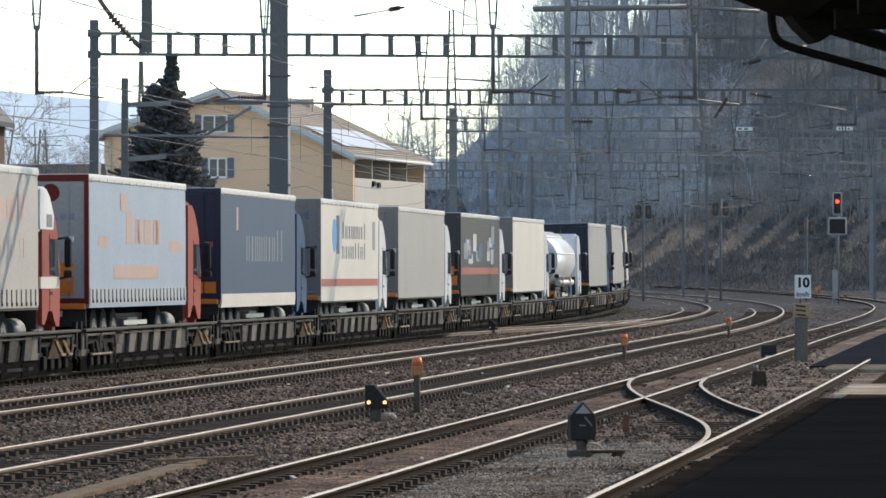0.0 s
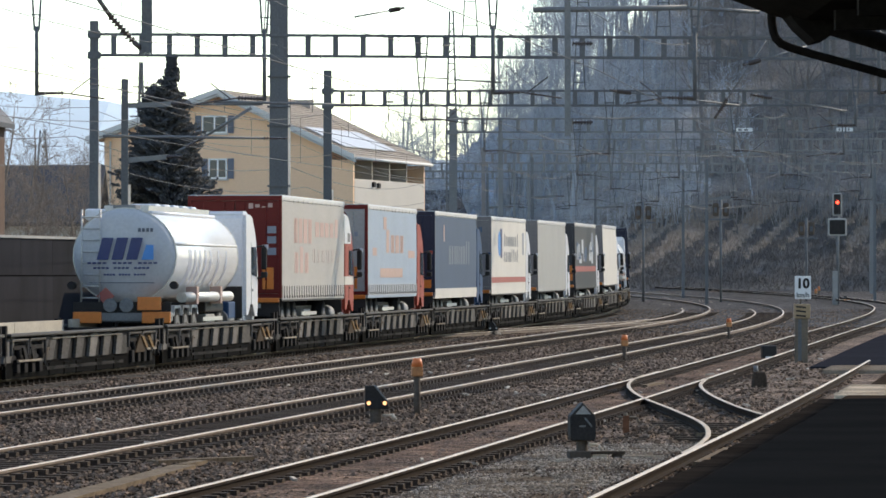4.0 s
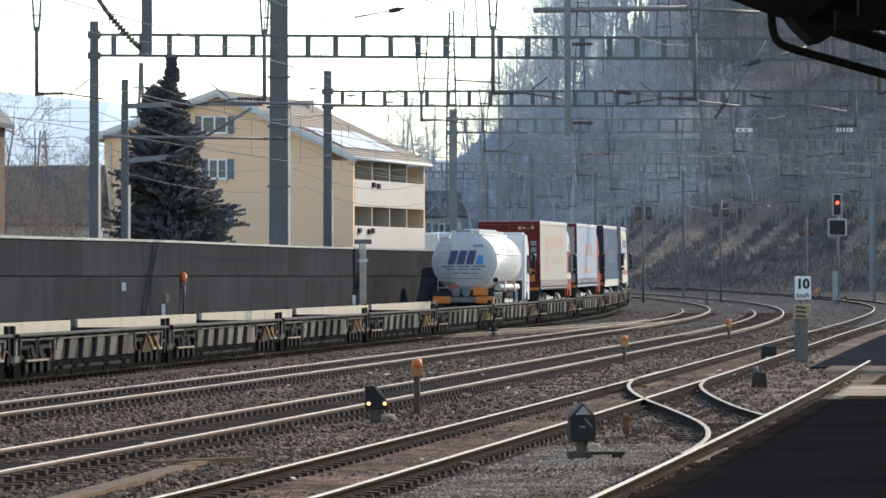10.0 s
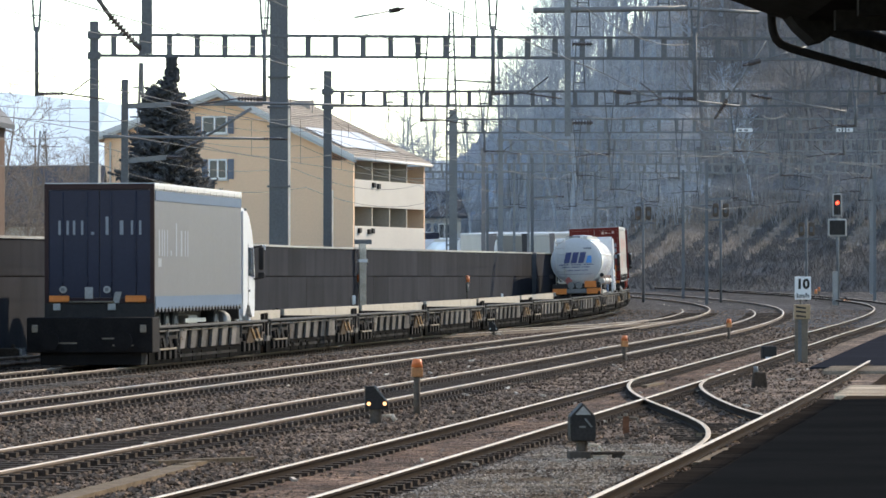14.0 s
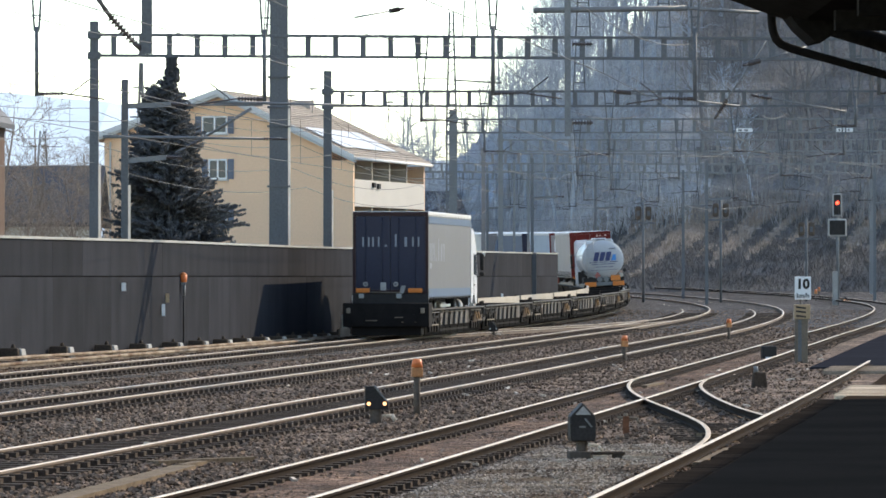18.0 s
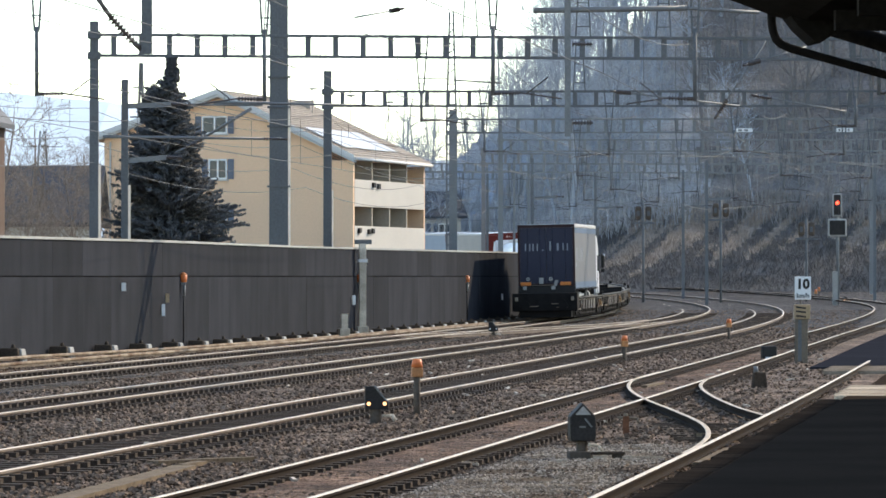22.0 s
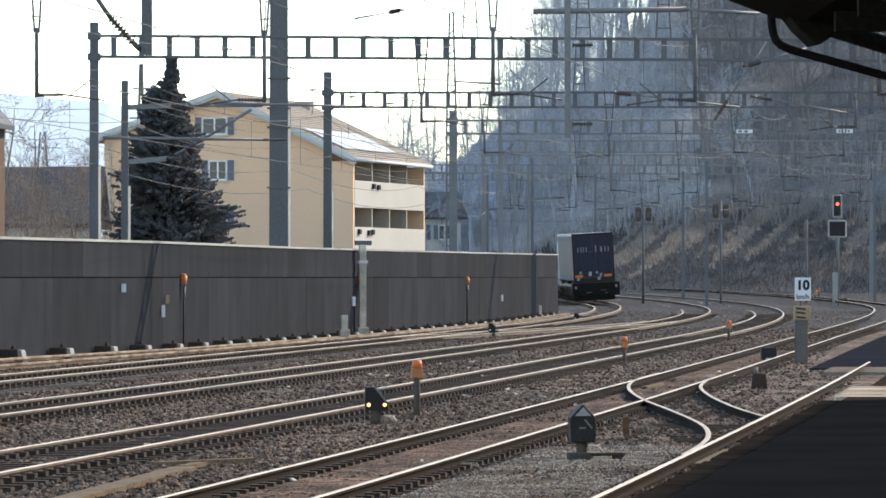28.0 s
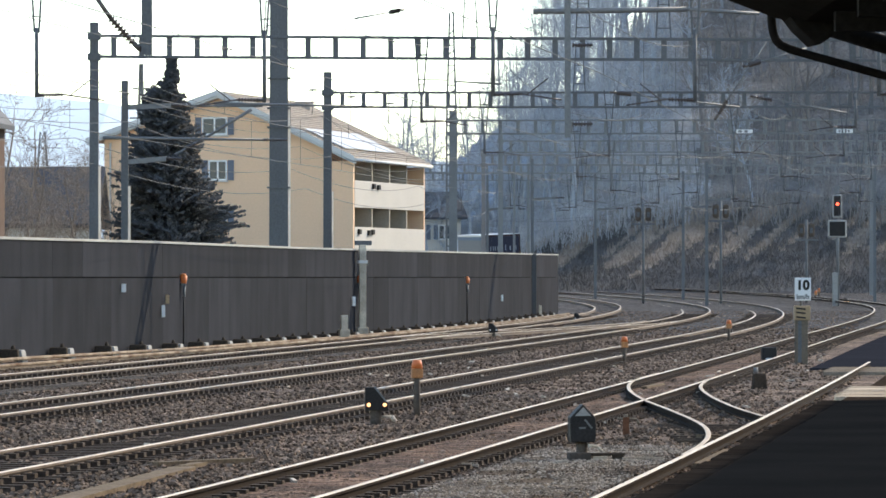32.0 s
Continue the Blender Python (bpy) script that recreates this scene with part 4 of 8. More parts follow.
def canopy():
    t = thing("platform_canopy", "dark timber platform canopy with a bent rain pipe", "canopy")
    bm = bm_new()
    prism(bm, [(1.2, 3.72), (1.4, 3.512), (1.62, 3.43), (1.75, 3.39), (9.0, 3.36), (9.0, 4.2), (1.0, 4.2)], "y", 8, 25)
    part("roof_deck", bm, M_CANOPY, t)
    bm = bm_new()
    prism(bm, [(1.66, 3.44), (1.72, 3.36), (1.8, 3.285), (1.86, 3.3), (1.98, 3.39), (1.8, 3.5)], "y", 24.6, 25.1)
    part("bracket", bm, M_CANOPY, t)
    bm = bm_new()
    pts = [(1.626, 25.2, 3.5), (1.63, 25.2, 3.4), (1.637, 25.2, 3.36), (1.65, 25.2, 3.325), (1.675, 25.2, 3.3), (1.72, 25.2, 3.28), (1.78, 25.2, 3.262), (3.2, 25.2, 2.87)]
    rings = []
    for i, p in enumerate(pts):
        a, b = Vector(pts[max(i - 1, 0)]), Vector(pts[min(i + 1, len(pts) - 1)])
        q = (b - a).to_track_quat("Z", "Y")
        rings.append([bm.verts.new(Vector(p) + q @ Vector((0.021 * math.cos(w * 0.5236), 0.021 * math.sin(w * 0.5236), 0))) for w in range(12)])
    for a, b in zip(rings, rings[1:]):
        for w in range(12):
            bm.faces.new((a[w], a[(w + 1) % 12], b[(w + 1) % 12], b[w])).smooth = True
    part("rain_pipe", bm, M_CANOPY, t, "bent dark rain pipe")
    bm = bm_new()
    rod(bm, (1.93, 25.3, 3.39), (3.2, 25.3, 3.0), 0.045)
    part("brace", bm, M_CANOPY, t)
    for i in range(12):
        bm = bm_new()
        box(bm, 1.8, 9.0, 9 + i * 1.3, 9.12 + i * 1.3, 3.28, 3.37)
        part("rafter", bm, M_CANOPY, t)
    for y in (10, 16, 22):
        bm = bm_new()
        box(bm, 6.9, 7.1, y - 0.1, y + 0.1, 0.2, 3.4)
        part("post", bm, M_CANOPY, t)
    return t


canopy()
lay_sleepers()

# ---- overhead line portals over the tracks ----
TRACK_LATS = (0.2, 5.2, 10.2, 14.6, 18.6)


def tube(bm, pts, r, n=4):
    """One unbroken round wire or profile through a row of points; r is one radius or one for each point."""
    rr = r if isinstance(r, (list, tuple)) else [r] * len(pts)
    rings = []
    for i, p in enumerate(pts):
        d = Vector(pts[min(i + 1, len(pts) - 1)]) - Vector(pts[max(i - 1, 0)])
        q = d.to_track_quat("Z", "Y")
        rings.append([bm.verts.new(Vector(p) + q @ Vector((rr[i] * math.cos(6.2832 * k / n), rr[i] * math.sin(6.2832 * k / n), 0))) for k in range(n)])
    for a, b in zip(rings, rings[1:]):
        for k in range(n):
            bm.faces.new((a[k], a[(k + 1) % n], b[(k + 1) % n], b[k]))
    bm.faces.new(rings[0][::-1])
    bm.faces.new(rings[-1])
    return bm


def rib_insulator(bm, a, b, r=0.055, n=7):
    """A ribbed insulator turned in one piece."""
    a, b = Vector(a), Vector(b)
    pts, rr = [], []
    for i in range(n):
        for u, k in ((0.02, 0.4), (0.04, 1.0), (0.55, 0.7), (0.57, 0.4)):
            pts.append(a + (b - a) * ((i + u) / n))
            rr.append(r * k)
    tube(bm, pts + [b], rr + [r * 0.4], 8)


def hanger(th, p, zb, ztip, ang, width=0.42, stub=1):
    """A V of two bars under the beam that ends in a single post with a side insulator."""
    o = part("hanger", hanger_mesh(zb, ztip, width), None, th)
    o.matrix_basis = pose(p.x, p.y, p.z, 0, 0, ang)
    i = part("insulator", ME_INS if stub > 0 else ME_INS_L, None, o)
    i.location = (0, 0, ztip + 0.05)
    return o


_hm = {}


def hanger_mesh(zb, ztip, width):
    key = (round(zb, 2), round(ztip, 2), width)
    if key not in _hm:
        bm = bm_new()
        zm = ztip + (zb - ztip) * 0.42
        for sx in (-1, 1):
            bar(bm, (sx * width / 2, 0, zb + 0.7), (sx * 0.05, 0, zm), 0.045, 0.045)
        bar(bm, (-0.12, 0, zm + 0.35), (0.12, 0, zm + 0.35), 0.03, 0.03)
        bar(bm, (-width / 2, 0, zb + 0.1), (width / 2, 0, zb + 0.1), 0.03, 0.05)
        rod(bm, (0, 0, zm + 0.1), (0, 0, ztip), 0.045, n=8)
        _hm[key] = mesh_of("hanger", bm, M_MAST)
    return _hm[key]


def make_ins(s):
    bm = bm_new()
    rod(bm, (0, 0, 0), (s * 0.14, 0, 0.0), 0.04)
    rib_insulator(bm, (s * 0.14, 0, 0), (s * 0.6, 0, 0.01))
    rod(bm, (s * 0.6, 0, 0.01), (s * 1.5, 0, -0.12), 0.018)
    rod(bm, (s * 0.75, 0, 0.0), (s * 1.2, 0, 0.35), 0.014)
    return mesh_of("insulator", bm, M_INSUL)


ME_INS, ME_INS_L = make_ins(1), make_ins(-1)


def frame_mesh():
    bm = bm_new()
    for sx in (-1, 1):
        bar(bm, (sx * 0.24, 0, 0), (sx * 0.13, 0, 1.9), 0.04, 0.04)
    for z in (0.35, 1.1, 1.85):
        bar(bm, (-0.24 + 0.06 * z, 0, z), (0.24 - 0.06 * z, 0, z), 0.03, 0.03)
    return mesh_of("top_frame", bm, M_MAST)


ME_TOPFRAME = frame_mesh()


def portal(s, left, right, z0=9.07, z1=9.72, mast_top=10.1, mast_w=0.3, posts=0.85, tips=6.2, frames=(), skew=0.0, lats=TRACK_LATS, right_mast=True, paint_m=None):
    M = paint_m or M_MAST
    """A portal across the yard at s: masts, a ladder-like beam of two chords and upright plates, hangers over the tracks."""
    th = thing("catenary_portal", "grey steel catenary portal with a ladder-like beam over the tracks", "gantry", group="catenary portals")
    za = rise(s)
    a, b = line(s, left), line(s + skew, right)
    for p in (a, b) if right_mast else (a,):
        bm = bm_new()
        box(bm, p.x - mast_w / 2, p.x + mast_w / 2, p.y - mast_w / 2, p.y + mast_w / 2, -0.4 + za, mast_top + za, top=(0.02, 0.02))
        for z in (z0, z1):
            box(bm, p.x - mast_w * 0.66, p.x + mast_w * 0.66, p.y - mast_w * 0.66, p.y + mast_w * 0.66, z + za - 0.12, z + za + 0.1)
        part("mast", bm, M, th)
        if paint_m:
            continue
        # Pale strip added for the bright sunlit edge of the mast.
        bm = bm_new()
        prism(bm, [(p.x + mast_w / 2 - 0.01, p.y - 0.14), (p.x + mast_w / 2 + 0.05, p.y + 0.12), (p.x + mast_w / 2 - 0.01, p.y + 0.12)], "z", -0.3 + za, z0 * 0.62 + za)
        part("cable_duct", bm, M_CONC2, th, "pale strip for the mast's duct and sunlit edge")
    for z in (z0, z1):
        bm = bm_new()
        bar(bm, (a.x, a.y, z + za), (b.x, b.y, z + za), 0.22, 0.085)
        part("chord", bm, M, th)
    L = (b - a).length
    n = int(L / posts)
    d = (b - a).normalized()
    ang = math.degrees(math.atan2(d.y, d.x))
    bm0 = bm_new()
    box(bm0, -0.085, 0.085, -0.05, 0.05, z0 + 0.04, z1 - 0.04, bev=0.012)
    me = mesh_of("web_plate", bm0, M)
    for i in range(n):
        q = a + (b - a) * ((i + 0.7) / n)
        ob = part("web_plate", me, None, th)
        ob.matrix_basis = pose(q.x, q.y, za, 0, 0, ang)
    for j, lat in enumerate(lats):
        u = (lat - left) / (right - left)
        q = a + (b - a) * u
        hanger(th, Vector((q.x, q.y - 0.18, za)), z0, tips - 0.12 * (j % 2), ang, stub=1 if j % 2 == 0 else -1)
    for lat in frames:
        q = a + (b - a) * ((lat - left) / (right - left))
        ob = part("top_frame", ME_TOPFRAME, None, th)
        ob.matrix_basis = pose(q.x, q.y, z1 + za, 0, 0, ang)
    return th


PORTALS = [3.5, 50.5, 97.5, 143.0, 188.0, 232, 277, 325]
portal(3.5, -9.0, 26, z0=9.5, z1=10.2, skew=2.5, tips=6.1, right_mast=False)
portal(50.5, -7.0, 26, z0=9.035, z1=9.685, skew=8.0, frames=(-1.6, 4.5, 8.0, 10.5), right_mast=False, tips=7.0, lats=(3.0, 16.5))
portal(97.5, -6.1, 27, z0=8.98, z1=9.57, skew=3.5, frames=(4.0, 9.0), mast_w=0.36, mast_top=10.4, right_mast=False, tips=7.1)
portal(143, -5.9, 27, skew=1.5, mast_w=0.4, mast_top=10.2, right_mast=False, tips=6.9, paint_m=M_STEEL)
portal(188, -6.2, 28, tips=6.8, paint_m=M_HAZESTEEL)
portal(232, -6.5, 28, tips=6.6, paint_m=M_HAZESTEEL)
portal(277, -6.5, 28, tips=6.6, paint_m=M_HAZESTEEL)
portal(325, -6.5, 28, tips=6.6, paint_m=M_HAZESTEEL)

# ---- contact and carrying wires with droppers ----
def catenary():
    for j, lat in enumerate(TRACK_LATS[:4]):
        w = thing("overhead_line", "sagging overhead line with droppers above a track", "overhead wire", group="overhead lines")
        ss = [-45] + PORTALS + [372]
        cw, mw, dr = bm_new(), bm_new(), bm_new()
        for a, b in zip(ss, ss[1:]):
            N = 10
            prev = None
            for i in range(N + 1):
                u = i / N
                zig = 0.2 * (1 - 2 * abs(u - 0.5)) * (1 if j % 2 else -1)
                zm = 7.15 - 1.15 * 4 * u * (1 - u) * 0.6
                p, m = line(a + (b - a) * u, lat + zig, 5.55), line(a + (b - a) * u, lat + zig, zm)
                if prev:
                    rod(cw, prev[0], p, 0.008, n=4, cap=False)
                    rod(mw, prev[1], m, 0.008, n=4, cap=False)
                if 0 < i < N and i % 2:
                    rod(dr, p, m, 0.006, n=3, cap=False)
                prev = (p, m)
        part("contact_wire", cw, M_WIRE, w)
        part("carrying_wire", mw, M_WIRE, w)
        part("dropper", dr, M_WIRE, w)
    # feeder lines on the masts' side and above the beams
    for lat, z, r in ((-6.3, 8.6, 0.009), (-6.6, 8.0, 0.009), (-7.2, 7.4, 0.009), (-5.9, 7.0, 0.009), (-4.8, 10.9, 0.009), (-1.6, 11.5, 0.009), (4.5, 11.4, 0.009), (10.5, 11.4, 0.009), (-7.6, 6.5, 0.011), (-7.0, 5.7, 0.011)):
        w = thing("feeder_line", "thin dark feeder line strung between the portals", "overhead wire", group="feeder lines")
        bm = bm_new()
        ss = [-60] + PORTALS
        pts = [line(ss[0], lat, z)]
        for a, b in zip(ss, ss[1:]):
            pts += [line(a + (b - a) * i / 8, lat, z - 2.0 * i / 8 * (1 - i / 8)) for i in range(1, 9)]
        tube(bm, pts, r)
        part("wire", bm, M_WIRE, w)
    # slanting pull-offs over the turnouts
    rnd = random.Random(9)
    w = thing("cross_span", "slanting cross-span wires over the turnouts", "overhead wire")
    for i in range(13):
        s = rnd.uniform(60, 330)
        l0 = rnd.uniform(-2, 16)
        bm = bm_new()
        z = rnd.uniform(5.6, 7.2)
        a, b = line(s, l0, z), line(s + rnd.uniform(15, 40), l0 + rnd.uniform(3, 7), z + rnd.uniform(-0.5, 0.6))
        rod(bm, a, b, rnd.choice((0.01, 0.014, 0.02)), n=5)
        part("wire", bm, M_WIRE, w)


catenary()


def insulated_arm(p0, p1, r=0.035, ins=0.6, label="pale steel cantilever arm with a brown insulator"):
    t = thing("cantilever_arm", label, "cantilever", group="cantilever arms")
    a, b = Vector(p0), Vector(p1)
    d = (b - a).normalized()
    bm = bm_new()
    rod(bm, a, b, r, r * 0.8)
    part("arm", bm, M_STEEL, t)
    bm = bm_new()
    rib_insulator(bm, b, b + d * ins, 0.06)
    rod(bm, b + d * ins, b + d * (ins + 0.15), 0.03)
    part("insulator", bm, M_INSUL, t)
    return t


# bracket masts and arms behind the wall
def bracket_mast(x, y, top, w, arms, label="dark steel bracket mast behind the wall", m=None):
    t = thing("bracket_mast", label, "mast", pose(x, y, 0))
    bm = bm_new()
    box(bm, -w / 2, w / 2, -w / 2, w / 2, -0.4, top, top=(w * 0.06, w * 0.06))
    part("mast", bm, m or M_MAST, t)
    if m is None:
        # Pale strip for the sunlit edge; on the tall mast also a duct.
        bm = bm_new()
        prism(bm, [(w / 2 - 0.02, -0.12), (w / 2 + 0.06, 0.1), (w / 2 - 0.02, 0.1)], "z", -0.3, top * 0.6)
        part("cable_duct", bm, M_CONC2, t, "pale strip for the mast's duct and sunlit edge")
    for z, dx, dz in arms:
        bm = bm_new()
        bar(bm, (w / 2, 0, z), (dx, -0.2, z + dz), 0.1, 0.16)
        a = part("arm", bm, M_STEEL, t)
        bm = bm_new()
        rib_insulator(bm, (dx, -0.2, z + dz), (dx + 0.5, -0.25, z + dz), 0.07)
        part("insulator", bm, M_INSUL, a)
    return t


bracket_mast(-10.2, 163, 8.45, 0.24, ((5.85, 1.35, 0.1), (7.6, 1.5, 0.05)))
t = bracket_mast(-6.0, 186, 14.0, 0.72, (), "tall thick dark steel mast behind the wall")
bm = bm_new()
for z in (5.4, 7.6, 8.3, 9.4):
    box(bm, -0.42, 0.42, -0.4, 0.4, z, z + 0.06)
part("collar", bm, M_MAST, t)
t = thing("lattice_pole", "slender lattice pole rising over the portal mast", "pole", pose(0.42, 253, 0))
for sx in (-1, 1):
    bm = bm_new()
    bar(bm, (sx * 0.24, 0, -0.4), (sx * 0.24, 0, 9.8), 0.09, 0.12)
    bar(bm, (sx * 0.24, 0, 9.8), (sx * 0.09, 0, 15.3), 0.07, 0.1)
    part("leg", bm, M_STEEL, t)
bm = bm_new()
for i in range(30):
    z = 0.2 + i * 0.5
    w = 0.24 if z < 9.8 else 0.24 - 0.15 * (z - 9.8) / 5.5
    bar(bm, (-w, 0, z), (w, 0, z + (0.0 if i % 2 else 0.3)), 0.05, 0.09 if z < 9.8 else 0.06)
part("lacing", bm, M_STEEL, t)
bm = bm_new()
bar(bm, (0.1, 0, 11.9), (2.5, -0.2, 11.75), 0.08, 0.08)
bar(bm, (-0.1, 0, 11.95), (-1.7, -0.2, 12.0), 0.06, 0.06)
part("arm", bm, M_STEEL, t)
bracket_mast(4.4, 262, 8.0, 0.14, (), "slim steel pole behind the wall", M_HAZESTEEL)
bracket_mast(4.2, 300, 9.0, 0.16, (), "slim steel pole in the distance", M_HAZESTEEL)
for s, lat, top in ((210, -4.3, 9.5), (258, -4.0, 9.5), (258, 3.8, 9.5), (214, 20, 8.0), (250, 9.0, 9.6), (215, 6.9, 9.5), (230, 19.4, 9.5)):
    p = line(s, lat)
    bracket_mast(p.x, p.y, top, 0.2, ((7.0, 1.5, 0.1),), "dull grey steel mast among the far tracks", M_FARMAST)

# long cross arms
insulated_arm((-6.16, 163.6, 7.55), (-7.64, 163.6, 6.64), 0.055, 0.5, "steel strut with a brown insulator before the conifer")
insulated_arm((-8.6, 163.2, 6.1), (-8.25, 163.2, 6.28), 0.04, 0.4, "short pale stub with an insulator on the bracket arm")
insulated_arm((-6.6, 186, 8.42), (-9.2, 186, 8.42), 0.05)
insulated_arm((-10.6, 158.5, 6.5), (-5.6, 159, 6.45), 0.05)
insulated_arm((-8.2, 182, 8.38), (-3.2, 183, 8.3), 0.05)
# near arm with drop post and strain insulator hung from the first portal
t = thing("drop_post", "steel drop post with side insulators hung from a cross pipe", "drop post", pose(2.72, 111, 0))
bm = bm_new()
box(bm, -0.065, 0.065, -0.065, 0.065, 5.2, 9.6)
part("post", bm, M_STEEL, t)
bm = bm_new()
rod(bm, (-0.75, 0, 7.95), (2.6, 0, 8.0), 0.06)
rod(bm, (2.6, 0, 8.0), (4.2, 0.3, 7.92), 0.04)
part("cross_pipe", bm, M_STEEL, t)
for z in (7.22, 5.5):
    bm = bm_new()
    rib_insulator(bm, (0.1, 0, z), (0.55, 0, z), 0.06)
    part("insulator", bm, M_INSUL, t)
t = thing("strain_insulator", "dark ribbed strain insulator on a slanting stay", "insulator", pose(-7.3, 111, 0))
bm = bm_new()
rod(bm, (-0.3, 0, 8.3), (0.05, 0, 7.8), 0.05)
rib_insulator(bm, (0.05, 0, 7.8), (0.55, 0, 7.25), 0.1, 8)
rod(bm, (0.55, 0, 7.25), (0.72, 0, 7.1), 0.06)
part("insulator", bm, M_INSUL, t)
bm = bm_new()
box(bm, 0.72, 0.95, -0.1, 0.1, 7.0, 9.6)
part("drop_post", bm, M_MAST, t)
for a, b in (((-2.0, 115, 8.0), (-1.2, 116, 8.2)), ((7.05, 111, 7.3), (6.2, 111, 6.0)), ((8.0, 112, 7.2), (6.9, 111, 6.85)), ((6.7, 115, 6.0), (4.2, 114, 6.25)), ((9.2, 116, 5.9), (7.5, 116, 6.2))):
    insulated_arm(a, b, 0.022, 0.35)


def beam_plate(s0, lat, z, n):
    """A small white number board hung on a beam by two straps; its figures stay plain bars."""
    p = line(s0, lat)
    t = thing("number_board", "small white board hung on the far beam", "sign", pose(p.x, p.y - 0.35, z + rise(s0), 0, 0, -4), group="boards on the beams")
    bm = bm_new()
    box(bm, -0.4, 0.4, -0.02, 0.02, -0.09, 0.09, bev=0.01)
    b = part("board", bm, M_WHITE, t)
    for i in range(n):
        bm = bm_new()
        box(bm, -0.3 + 0.6 * i / n, -0.3 + 0.6 * (i + 0.6) / n, -0.026, -0.018, -0.05, 0.05)
        part("bar_mark", bm, M_STEEL, b)
    for sx in (-0.3, 0.3):
        bm = bm_new()
        bar(bm, (sx, 0, 0.05), (sx, 0.3, 0.3), 0.03, 0.02)
        part("strap", bm, M_STEEL, t)


PLATE_S = 143.4
for want, n in ((14.75, 2), (19.6, 4)):
    beam_plate(PLATE_S, min((k * 0.1 for k in range(300)), key=lambda l: abs(line(PLATE_S, l).x - want)), 9.15, n)

# ---- houses behind the wall ----
M_SLATE = mat("dark_slate", (0.06, 0.065, 0.075), 0.7, 0, 0.2, 1, 12, 0.3)
M_SHUTTER = mat("grey_blue_shutter", (0.13, 0.15, 0.19), 0.6, 0, 0.1, 2, 20, 0.05)
M_ZINC = mat("pale_sheet_roof", (0.55, 0.55, 0.54), 0.45, 0.3, 0.08, 0.6, 8, 0.05)
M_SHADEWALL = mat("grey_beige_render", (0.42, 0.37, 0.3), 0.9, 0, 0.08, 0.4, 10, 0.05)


def window(parent, x, z, w, h, y=0.0):
    """A window in a wall that faces -y: frame, two panes, sill and shutter box."""
    bm = bm_new()
    for a, b in ((x, x + 0.09), (x + w - 0.09, x + w), (x + w / 2 - 0.05, x + w / 2 + 0.05)):
        box(bm, a, b, y - 0.06, y + 0.02, z, z + h)
    for a, b in ((z, z + 0.09), (z + h - 0.09, z + h)):
        box(bm, x, x + w, y - 0.055, y + 0.02, a, b)
    win = part("window", bm, M_WHITE, parent)
    for a in (x + 0.09, x + w / 2 + 0.05):
        bm = bm_new()
        box(bm, a, a + w / 2 - 0.14, y - 0.03, y - 0.01, z + 0.09, z + h - 0.09)
        part("pane", bm, M_GLASS, win)
    bm = bm_new()
    box(bm, x - 0.08, x + w + 0.08, y - 0.12, y + 0.02, z - 0.1, z)
    part("sill", bm, M_CREAM, win)
    for a in (x - 0.42, x + w + 0.04):
        bm = bm_new()
        box(bm, a, a + 0.38, y - 0.06, y - 0.02, z, z + h, bev=0.01)
        part("shutter", bm, M_SHUTTER, win, "grey-blue louvred shutter")


